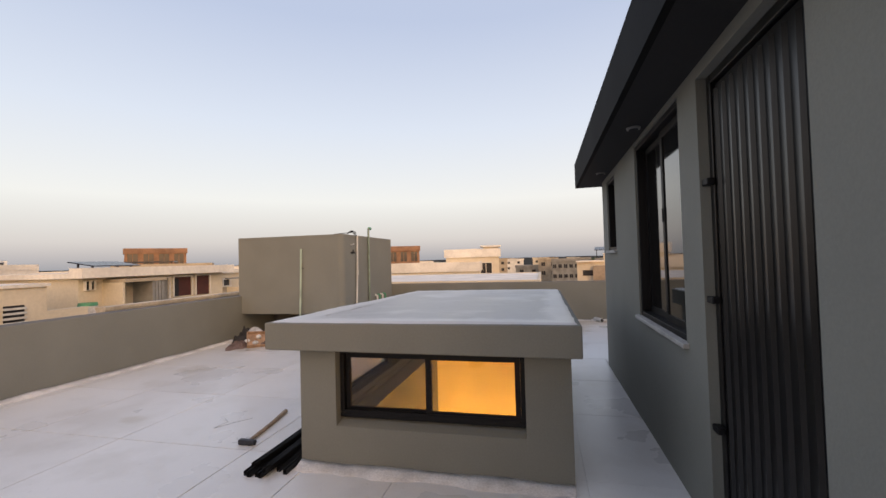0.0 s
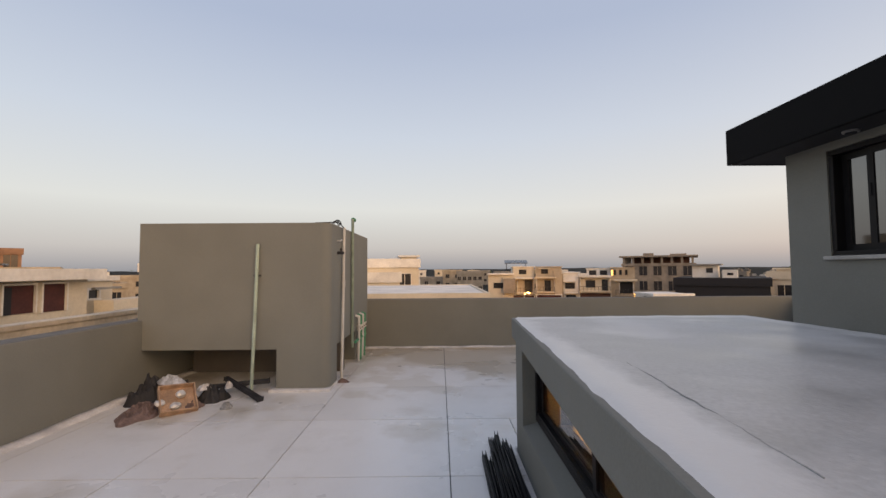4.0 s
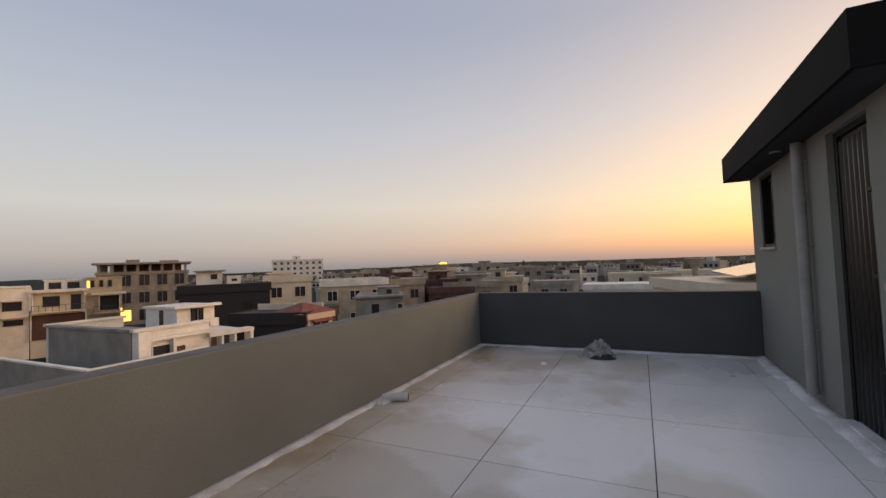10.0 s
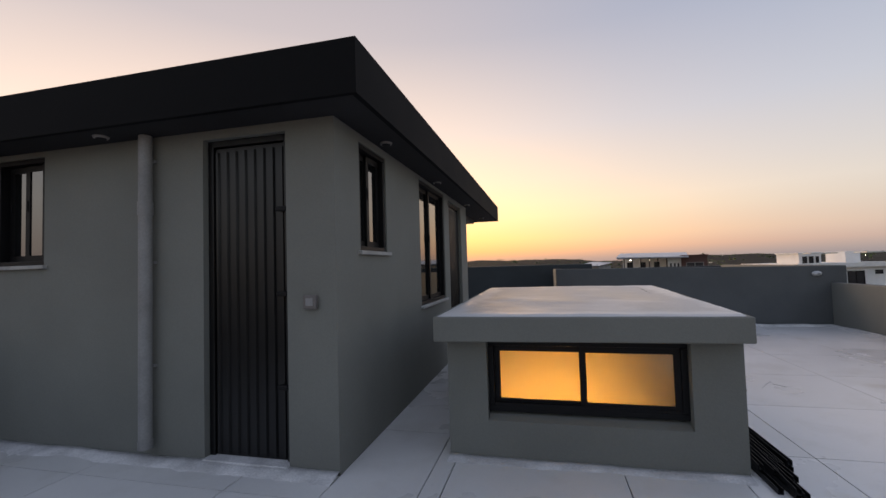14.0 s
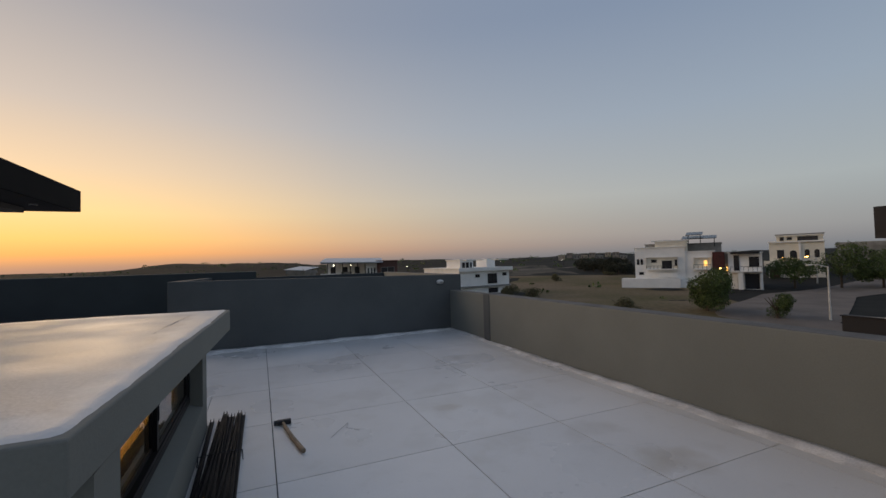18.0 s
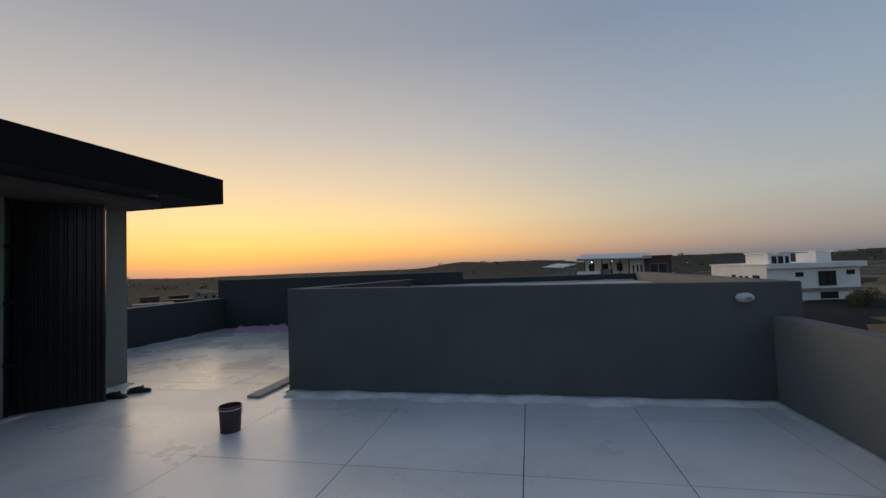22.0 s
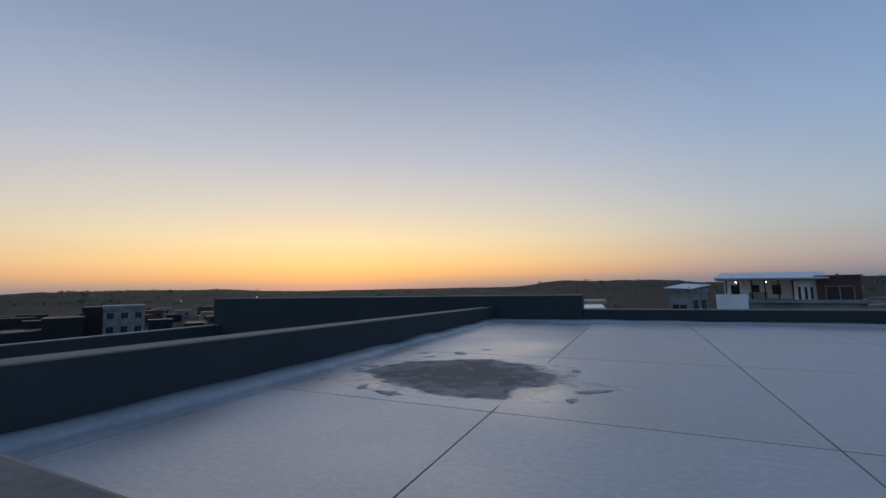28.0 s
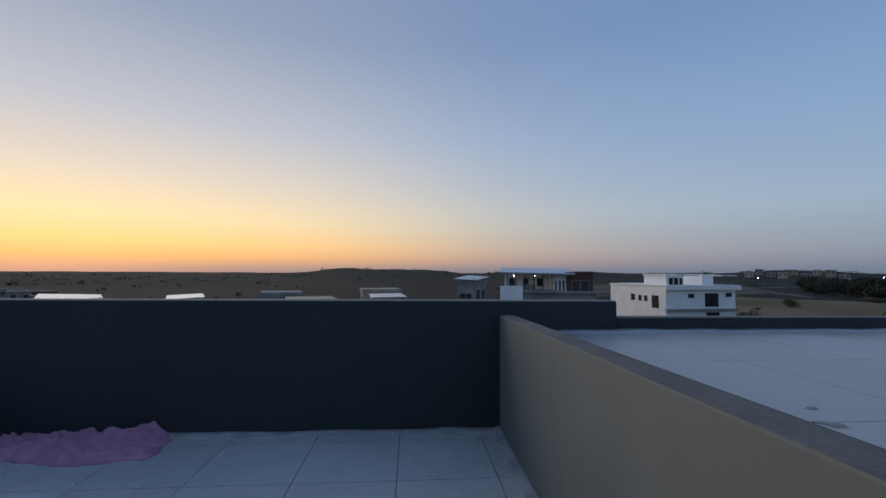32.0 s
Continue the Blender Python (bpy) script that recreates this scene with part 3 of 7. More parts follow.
wall("wall_recess_north", "y", 1.292, 1.49, RX + 0.2, 2.14, -0.02, EAVE_Z0)
wall("wall_recess_west", "x", 1.94, 2.14, -1.07, 1.291, -0.02, EAVE_Z0, (DS,), bevel=0.004)
wall("wall_south", "y", -1.07, -0.87, 2.14, EAST + 0.2, -0.02, EAVE_Z0)
wall("wall_east", "x", EAST, EAST + 0.2, -0.87, 6.24, -0.02, EAVE_Z0)
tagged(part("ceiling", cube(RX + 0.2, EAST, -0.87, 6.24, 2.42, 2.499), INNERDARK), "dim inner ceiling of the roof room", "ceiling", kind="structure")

roof = thing("roof_slab", 2.7, 2.6, EAVE_Z0, 0, "flat overhanging concrete roof with charcoal fascia", "roof", kind="structure")
ox, oy = -2.7, -2.6
part("roof_top", cube(0.66 + ox, 4.75 + ox, -1.37 + oy, 6.73 + oy, 0.05, EAVE_Z1 - EAVE_Z0 - 0.02), CHARCOAL, roof)
part("soffit", cube(0.66 + ox, 4.75 + ox, -1.37 + oy, 6.73 + oy, 0.0, 0.049), SOFFIT, roof, "dark grey painted soffit")
for a in ((0.62, 0.66, -1.40, 6.765), (4.75, 4.78, -1.40, 6.765), (0.66, 4.75, -1.40, -1.37), (0.66, 4.75, 6.73, 6.765)):
    part("fascia", cube(a[0] + ox, a[1] + ox, a[2] + oy, a[3] + oy, -0.004, EAVE_Z1 - EAVE_Z0), CHARCOAL, roof)
for i, (x, y) in enumerate(((2.87, 6.59), (0.84, 5.70), (0.85, 3.86), (0.91, -0.52), (0.85, 1.7))):
    l = thing("soffit_downlight", x, y, EAVE_Z0, 0, "small round unlit downlight in the soffit", "downlight", "soffit downlights")
    bm = bmesh.new()
    bmesh.ops.create_cone(bm, cap_ends=True, segments=24, radius1=0.05, radius2=0.055, depth=0.016, matrix=Matrix.Translation((0, 0, -0.007)))
    part("rim", bm, PVCGREY, l)
    bm = bmesh.new()
    bmesh.ops.create_cone(bm, cap_ends=True, segments=20, radius1=0.036, radius2=0.036, depth=0.006, matrix=Matrix.Translation((0, 0, -0.017)))
    part("lens", bm, SOFFIT, l)


# ---- doors and windows of the roof room ----
def window(name, x, y, z, rz, w, h, label, sashes=2, glass=None, deep=0.09, sill=True, sill_mat=None, f=0.045, s=0.05, foot=0.0, recess=0.0):
    """Opening in local x 0..w, z 0..h; the outside is local -y, the frame stands deep behind the wall face.
    recess: how far the panes stand back in the frame; foot: height of a sloped plaster sill inside the opening, on which the frame stands."""
    win = thing(name, x, y, z, rz, label, "window", kind="structure")
    for a in ((0, w, foot, foot + f), (0, w, h - f, h), (0, f, foot + f, h - f), (w - f, w, foot + f, h - f)):
        part("window_frame", cube(a[0] + 0.002, a[1] - 0.002, deep, deep + recess + 0.07, a[2] + 0.002, a[3] - 0.002, 0.004), BLACK, win)
    lo = foot + f
    if foot:
        part("track", cube(f, w - f, deep + 0.004, deep + 0.066, lo - 0.002, lo + 0.02), BLACK, win)
    sw = (w - 2 * f) / sashes
    for i in range(sashes):
        y0 = deep + recess + (0.012 if i % 2 else 0.036)
        xa, xb = f + i * sw - (0.02 if i else 0), f + (i + 1) * sw + (0.02 if i < sashes - 1 else 0)
        bm = bmesh.new()
        for a in ((xa, xb, lo, lo + s), (xa, xb, h - f - s, h - f), (xa, xa + s, lo + s, h - f - s), (xb - s, xb, lo + s, h - f - s)):
            box(bm, a[0], a[1], y0, y0 + 0.022, a[2], a[3])
        sash = part("sash", bm, BLACK, win)
        p = part("pane", cube(xa + s - 0.004, xb - s + 0.004, y0 + 0.008, y0 + 0.014, lo + s - 0.004, h - f - s + 0.004), glass or MIRROR, sash)
        p.visible_shadow = False
        part("latch", cube(xa + 0.012, xa + 0.03, y0 - 0.008, y0, h * 0.52, h * 0.52 + 0.10, 0.003), BLACK, sash)
    if foot:
        bm = cube(0.002, w - 0.002, 0.002, deep + 0.07, -0.01, foot)
        for v in bm.verts:
            if v.co.z > 0.0 and v.co.y < deep / 2:
                v.co.z = 0.006
        part("window_sill", bm, sill_mat or PLASTER, win, "sloped grey plaster sill")
    elif sill:
        part("window_sill", cube(-0.04, w + 0.04, -0.035, deep + 0.02, -0.028, 0.004, 0.006), sill_mat or COPING, win, "thin pale window sill")
    return win


def steel_door(name, x, y, z, rz, w, h, label, deep=0.06, frame=True, hinge_left=True, tilt=0.0):
    """Ribbed steel door in local x 0..w; the outside is local -y."""
    d = thing(name, x, y, z, rz, label, "door", kind="structure")
    if frame:
        for a in ((0.002, 0.05, 0, h), (w - 0.05, w - 0.002, 0, h), (0.05, w - 0.05, h - 0.05, h - 0.002)):
            part("door_frame", cube(a[0], a[1], deep - 0.01, deep + 0.08, a[2], a[3], 0.004), STEEL, d)
    leaf = part("leaf", cube(0.052, w - 0.052, deep + 0.014, deep + 0.045, 0.02, h - 0.056, 0.003), STEEL, d)
    n = int((w - 0.12) / 0.085)
    for i in range(n + 1):
        u = 0.075 + (w - 0.15) * i / n
        bm = bmesh.new()
        prof = ((-0.018, 0), (-0.008, -0.016), (0.008, -0.016), (0.018, 0))
        lo = [bm.verts.new((u + a, deep + 0.0135 + b, 0.05)) for a, b in prof]
        hi = [bm.verts.new((u + a, deep + 0.0135 + b, h - 0.09)) for a, b in prof]
        for k in range(3):
            bm.faces.new((lo[k], lo[k + 1], hi[k + 1], hi[k]))
        bm.faces.new(lo[::-1])
        bm.faces.new(hi)
        part("rib", bm, STEEL, leaf)
    hx = 0.045 if hinge_left else w - 0.045
    for hz in (0.55, 1.22, 1.84):
        bm = cube(hx - 0.055, hx + 0.03, deep - 0.05, deep - 0.012, hz * h / 2.42, hz * h / 2.42 + 0.035, 0.006)
        part("hinge", bm, BLACK, leaf)
    return d


# a west-facing opening: local x runs towards -y of the world, outside is -x  => rz = -90
window("window_1", RX, W1[1], W1[2], -90, W1[1] - W1[0], W1[3] - W1[2], "small black aluminium sliding window with reflective glass", deep=0.012, recess=0.036)
window("window_2", RX, W2[1], W2[2], -90, W2[1] - W2[0], W2[3] - W2[2], "tall black aluminium sliding window with reflective glass", deep=0.012, recess=0.036)
window("window_3", WN[1], RY, WN[2], 180, WN[1] - WN[0], WN[3] - WN[2], "small black aluminium sliding window with reflective glass", deep=0.012, recess=0.036)
steel_door("door_1", RX, DW[1], 0.0, -90, DW[1] - DW[0], DW[3], "closed black ribbed steel door with barrel hinges")
steel_door("door_2", DN[1], RY, 0.0, 180, DN[1] - DN[0], DN[3], "closed black ribbed steel door in a deep reveal", hinge_left=False)
for n, a in (("door_3_frame", DS),):
    d = thing(n, 1.94, a[1], 0, -90, "black steel door frame of an open doorway", "door frame", kind="structure")
    w = a[1] - a[0]
    for b in ((0.002, 0.05, 0, 2.44), (w - 0.05, w - 0.002, 0, 2.44), (0.05, w - 0.05, 2.39, 2.438)):
        part("jamb", cube(b[0], b[1], 0.0, 0.09, b[2], b[3], 0.004), STEEL, d)
open_leaf = steel_door("door_3", 1.94, 0.335, 0.02, -139.6, 0.91, 2.42, "black ribbed steel door standing open over the terrace", frame=False, deep=-0.02)

# thresholds and the drain pipe, switch box
for nm, a in (("threshold_1", (RX - 0.02, RX + 0.14, DW[0], DW[1])), ("threshold_2", (DN[0], DN[1], RY - 0.14, RY + 0.03))):
    tagged(part(nm, cube(a[0], a[1], a[2], a[3], -0.01, 0.035, 0.006), GROUT), "pale cement door threshold", "threshold", kind="structure")
pipe = thing("drain_pipe", 2.53, RY, 0.0, 0, "grey painted plastic rainwater pipe on the wall", "drain pipe")
part("pipe", tube(bmesh.new(), [(0, 0.07, 2.5), (0, 0.07, 0.14)], 0.047, 24), PVCGREY, pipe, smooth=False)
bm = rod(bmesh.new(), (0, 0.07, 1.88), (0, 0.07, 1.98), 0.053, n=24)
part("socket", bm, PVCGREY, pipe)
bm = rod(bmesh.new(), (0, 0.07, 0.10), (0, 0.07, 0.16), 0.052, n=24)
part("shoe", bm, PVCGREY, pipe)
for z in (0.7, 1.5, 2.3):
    part("clamp", cube(-0.04, 0.04, 0.001, 0.03, z, z + 0.02, 0.004), PVCGREY, pipe)
sw = thing("switch_box", 1.14, RY, 1.14, 0, "square grey weatherproof switch box on plaster", "switch")
part("box", cube(-0.05, 0.05, 0.0, 0.04, 0, 0.10, 0.008), mat("brown_grey_plastic", (0.16, 0.145, 0.135), 0.5, 0.1, 4, 60, 0.05), sw)
part("rocker", cube(-0.028, 0.028, 0.04, 0.044, 0.024, 0.078, 0.003), PVCGREY, sw)

# ---- the skylight box ----
SX0, SX1, SY0, SY1 = -1.70, 0.27, 3.135, 6.007
SS, SN, SW = (-1.41, -0.03, 0.288, 0.85), (-1.39, -0.025, 0.268, 0.85), (3.42, 5.75, 0.29, 0.85)
wall("skylight_wall_south", "y", SY0, SY0 + 0.17, SX0, SX1, -0.02, 0.876, (SS,), label="grey plastered skylight wall")
wall("skylight_wall_north", "y", SY1 - 0.17, SY1, SX0, SX1, -0.02, 0.876, (SN,), label="grey plastered skylight wall")
wall("skylight_wall_west", "x", SX0, SX0 + 0.17, SY0 + 0.17, SY1 - 0.17, -0.02, 0.876, (SW,), label="grey plastered skylight wall")
wall("skylight_wall_east", "x", SX1 - 0.17, SX1, SY0 + 0.17, SY1 - 0.17, -0.02, 0.876, label="grey plastered skylight wall")
CAPS = ((-1.89, 2.98), (0.333, 2.98), (0.328, 6.193), (-1.70, 6.193))     # corners of the slightly skewed slab


def cap_xy(u, v, grow=0.0):
    (ax_, ay_), (bx_, by_), (cx_, cy_), (dx_, dy_) = CAPS
    x = (ax_ * (1 - u) + bx_ * u) * (1 - v) + (dx_ * (1 - u) + cx_ * u) * v
    y = (ay_ * (1 - u) + by_ * u) * (1 - v) + (dy_ * (1 - u) + cy_ * u) * v
    return x + grow * (u - 0.5) * 2, y + grow * (v - 0.5) * 2


def cap_z(v):
    """Height of the slab edge, falling slightly to the north."""
    return 1.072 - 0.022 * v


cap = thing("skylight_roof", 0, 0, 0, 0, "overhanging concrete skylight roof with whitewashed top", "skylight roof", kind="structure")
bm = bmesh.new()
lo = [bm.verts.new((*cap_xy(u, v), z)) for u, v, z in ((0, 0, 0.877), (1, 0, 0.866), (1, 1, 0.874), (0, 1, 0.888))]
hi = [bm.verts.new((*cap_xy(u, v), cap_z(v))) for u, v in ((0, 0), (1, 0), (1, 1), (0, 1))]
for i in range(4):
    bm.faces.new((lo[i], lo[(i + 1) % 4], hi[(i + 1) % 4], hi[i]))
bm.faces.new(lo[::-1])
bm.faces.new(hi)
bmesh.ops.bevel(bm, geom=list(bm.edges), offset=0.008, segments=2, affect="EDGES", profile=0.5)
part("slab", bm, PLASTER, cap, "grey plastered slab edge")
bm = bmesh.new()
nu, nv = 60, 90
grid = []
for a in range(nu + 1):
    col = []
    for c in range(nv + 1):
        u, v = a / nu, c / nv
        x, y = cap_xy(u, v)
        edge = min(u, 1 - u, (v, 1 - v)[v > 0.5] * 1.5)
        wob = 0.014 * (1 + noise.noise((x * 3.1, y * 3.1, 6)) + 0.6 * noise.noise((x * 11, y * 11, 3)))
        x, y = cap_xy(u, v, -wob)
        z = cap_z(v) + 0.010 + 0.008 * noise.noise((x * 1.1, y * 1.1, 2)) + 0.004 * noise.noise((x * 6, y * 6, 7))
        col.append(bm.verts.new((x, y, z if 0 < a < nu and 0 < c < nv else cap_z(v) - 0.008)))
    grid.append(col)
for a in range(nu):
    for c in range(nv):
        bm.faces.new((grid[a][c], grid[a + 1][c], grid[a + 1][c + 1], grid[a][c + 1]))
bmesh.ops.recalc_face_normals(bm, faces=bm.faces)
part("screed", bm, SLABTOP, cap, "uneven cement screed with a white lime border", True)
bm = bmesh.new()
last = None
for i in range(46):
    y = 3.36 + i * 0.022
    x = -1.60 + 0.075 * i / 45 + 0.012 * noise.noise((y * 5, 1.0, 3.0)) + 0.006 * noise.noise((y * 19, 2.0, 3.0))
    w = 0.0011 * (1 - (i / 45) ** 3)
    z = cap_z((y - 2.98) / 3.2) + 0.0165 + 0.008 * noise.noise((x * 1.1, y * 1.1, 2)) - 0.004
    row = [bm.verts.new((x - w, y, z)), bm.verts.new((x + w, y, z)), bm.verts.new((x, y, z - 0.02))]
    if last:
        for k in range(3):
            bm.faces.new((last[k], last[(k + 1) % 3], row[(k + 1) % 3], row[k]))
    last = row
bmesh.ops.recalc_face_normals(bm, faces=bm.faces)
part("crack", bm, DULLGROUT, cap, "fine crack along the screed edge")
window("skylight_window_1", SS[0], SY0, SS[2], 0, SS[1] - SS[0], SS[3] - SS[2], "black sliding skylight window with warm light behind", glass=CLEAR, deep=0.065, sill_mat=PLASTER, f=0.036, s=0.036, foot=0.05)
window("skylight_window_2", SN[1], SY1, SN[2], 180, SN[1] - SN[0], SN[3] - SN[2], "black sliding skylight window with frosted panes", glass=FROST, deep=0.065, sill_mat=PLASTER, f=0.046, s=0.042, foot=0.05)
window("skylight_window_3", SX0, SW[1], SW[2], -90, SW[1] - SW[0], SW[3] - SW[2], "long black two-sash sliding skylight window in the low wall", glass=CLEAR, deep=0.095, sill_mat=PLASTER, f=0.05, s=0.045, foot=0.05)
# light well under the skylight
wx0, wx1, wy0, wy1 = WELL
tagged(part("well_ledge", cube(wx0 + 0.03, -1.32, wy0 + 0.03, wy1 - 0.03, -2.6, 0.262), PLASTER), "bare grey plaster ledge beside the light well", "ledge", kind="structure")
for nm, a in (("well_wall_1", (wx0, wx1, wy0, wy0 + 0.03)), ("well_wall_2", (wx0, wx1, wy1 - 0.03, wy1)), ("well_wall_3", (wx0, wx0 + 0.03, wy0 + 0.03, wy1 - 0.03)), ("well_wall_4", (wx1 - 0.03, wx1, wy0 + 0.03, wy1 - 0.03))):
    tagged(part(nm, cube(*a, -2.6, 0.25), INNER), "warmly lit cream wall of the light well", "wall", kind="structure")
wall("well_lining_south", "y", wy0 + 0.001, wy0 + 0.02, wx0, wx1, 0.251, 0.862, (SS,), INNER, "cream plaster lining inside the skylight")
wall("well_lining_north", "y", wy1 - 0.02, wy1 - 0.001, wx0, wx1, 0.251, 0.862, (SN,), INNER, "cream plaster lining inside the skylight")
# grey, not cream, where little lamp light arrives: dimness put into the colour
wall("well_lining_west", "x", wx0 + 0.001, wx0 + 0.02, wy0 + 0.02, wy1 - 0.02, 0.251, 0.862, (SW,), PLASTER, "grey plaster lining inside the skylight")
wall("well_lining_east", "x", wx1 - 0.02, wx1 - 0.001, wy0 + 0.02, wy1 - 0.02, 0.251, 0.862, (), PLASTER, "lining inside the skylight, grey to look unlit")
tagged(part("well_floor", cube(wx0, wx1, wy0, wy1, -2.65, -2.6), INNER), "cream floor far below the skylight", "floor", kind="structure")
tagged(part("well_ceiling", cube(wx0, wx1, wy0, wy1, 0.8625, 0.8655), PLASTER), "ceiling under the skylight slab, grey to look unlit", "ceiling", kind="structure")
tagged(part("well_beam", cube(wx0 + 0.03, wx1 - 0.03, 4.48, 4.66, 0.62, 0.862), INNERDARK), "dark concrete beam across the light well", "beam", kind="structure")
lamp = new("well_lamp", bpy.data.lights.new("well_lamp", "AREA"))
lamp.data.energy, lamp.data.size, lamp.data.color = WELL_WATTS, 0.5, (1.0, 0.60, 0.20)
lamp.matrix_world = pose(-0.68, 4.55, -2.45, 180, 0, 0)
fit_l = thing("well_downlight", -0.68, 4.55, -2.6, 0, "warm floor lamp at the foot of the light well", "lamp")
part("body", rod(bmesh.new(), (0, 0, 0), (0, 0, 0.1), 0.2, 0.26, 24), PVC, fit_l)

# ---- the water tank block ----
TX0, TX1, TY0, TY1 = -6.04, -3.68, 7.78, 10.46
tank = thing("water_tank", -4.9, 9.1, 0, 0, "grey plastered concrete water tank raised on piers", "water tank")
ax, ay = 4.9, -9.1


def round_corner(bm, x, y, r):
    es = [e for e in bm.edges if all(abs(v.co.x - x) < 1e-4 and abs(v.co.y - y) < 1e-4 for v in e.verts)]
    bmesh.ops.bevel(bm, geom=es, offset=r, segments=6, affect="EDGES", profile=0.5)
    return bm


part("body", round_corner(cube(TX0 + ax, TX1 + ax, TY0 + ay, TY1 + ay, 0.50, 2.065), TX1 + ax, TY0 + ay, 0.11), PLASTER, tank)
part("pier", round_corner(cube(-4.33 + ax, TX1 + ax, TY0 + ay, 8.15 + ay, -0.02, 0.4999), TX1 + ax, TY0 + ay, 0.11), PLASTER, tank)
# added wall; its dark colour stands for the shade under the tank
part("shade_wall", cube(TX0 + 0.13 + ax, -3.75 + ax, 8.75 + ay, 8.9 + ay, -0.02, 0.499), INNERDARK, tank, "back wall added under the tank, coloured dark for shade")
part("pier", cube(-4.20 + ax, -3.72 + ax, 9.55 + ay, 10.44 + ay, -0.02, 0.499, 0.01), PLASTER, tank)
part("pier", cube(TX0 + ax + 0.13, -5.62 + ax, 8.9 + ay, 10.44 + ay, -0.02, 0.499, 0.01), PLASTER, tank)
part("plinth", cube(-4.40 + ax, -3.66 + ax, TY0 + ay - 0.07, 8.18 + ay, -0.02, 0.03, 0.01), GROUT, tank, "pale cement plinth")
p1 = thing("overflow_pipe", -4.58, TY0, 0, 0, "pale green plastic overflow pipe on the tank", "pipe")
part("pipe", tube(bmesh.new(), [(0.02, -0.04, 1.80), (0.0, -0.05, 0.9), (0.0, -0.12, 0.012)], 0.02, 12), mat("pale_green_pvc", (0.36, 0.45, 0.37), 0.5, 0.15, 4, 60, 0.05), p1)
part("bracket", cube(-0.03, 0.05, -0.03, 0.0, 1.4, 1.42), IRON, p1)
p2 = thing("supply_pipe", TX1, 8.33, 0, 0, "white plastic pipe down the tank side with coiled cable", "pipe")
part("pipe", tube(bmesh.new(), [(0.035, 0.06, 2.06), (0.035, 0.03, 1.3), (0.05, -0.12, 0.02)], 0.019, 12), PVC, p2)
part("coupling", rod(bmesh.new(), (0.035, 0.03, 1.24), (0.035, 0.03, 1.34), 0.025), PVC, p2)
bm = bmesh.new()
for i in range(3):
    k = [(-0.06 + 0.02 * i, 0.02 + 0.16 * math.cos(a / 14 * 6.283 * 1.0) - 0.06, 2.085 + 0.01 * i + 0.05 * abs(math.sin(a / 14 * 6.283))) for a in range(15)]
    tube(bm, k, 0.007, 6)
tube(bm, [(0.035, 0.06, 2.05), (0.0, -0.1, 2.12), (-0.05, -0.35, 2.09), (-0.2, -0.5, 2.068)], 0.007, 6)
part("cable_coil", bm, RUBBER, p2, "black coiled cable")
p3 = thing("vent_pipe", TX1, 8.98, 0, 0, "green plastic riser pipe with an elbow above the tank", "pipe")
part("riser", tube(bmesh.new(), [(0.03, 0.0, 0.30), (0.03, 0.0, 2.24), (0.03, 0.07, 2.25)], 0.022, 12), mat("dusty_green_ppr", (0.20, 0.26, 0.21), 0.6, 0.2, 6, 60, 0.1), p3)
part("elbow", rod(bmesh.new(), (0.03, 0.03, 2.25), (0.03, 0.11, 2.25), 0.032), GREENPIPE, p3)
p4 = thing("valve_manifold", TX1, 9.35, 0, 0, "green pipe manifold with dusty brass valves beside the tank", "valves")
for i, yy in enumerate((0.0, 0.16, 0.33, 0.5)):
    part("pipe", tube(bmesh.new(), [(0.05, yy, 0.01), (0.06, yy, 0.45), (0.06, yy, 0.72), (0.0, yy, 0.74)], 0.021, 10), GREENPIPE if i % 2 else PVC, p4)
    part("valve", rod(bmesh.new(), (0.06, yy, 0.50), (0.06, yy, 0.58), 0.034), FOIL, p4)
    part("valve_handle", cube(0.085, 0.095, yy - 0.05, yy + 0.02, 0.53, 0.55, 0.003), SACK, p4)
part("header", tube(bmesh.new(), [(0.05, -0.25, 0.36), (0.05, 0.62, 0.36)], 0.022, 10), GREENPIPE, p4)
tap = thing("wall_tap", TX1, 8.15, 1.70, 0, "dark metal tap stub on the tank wall", "tap")
part("stub", tube(bmesh.new(), [(0, 0, 0), (0.09, 0, 0)], 0.02), IRON, tap)
part("knob", rod(bmesh.new(), (0.05, 0, 0), (0.05, 0, 0.06), 0.014), IRON, tap)
hook = thing("wall_hook", TX1, 8.13, 1.86, 0, "short bent steel hook in the tank wall", "hook")
part("bar", tube(bmesh.new(), [(0, 0, 0), (0.05, 0.0, 0.0), (0.05, 0.06, 0.02)], 0.008), FOIL, hook)

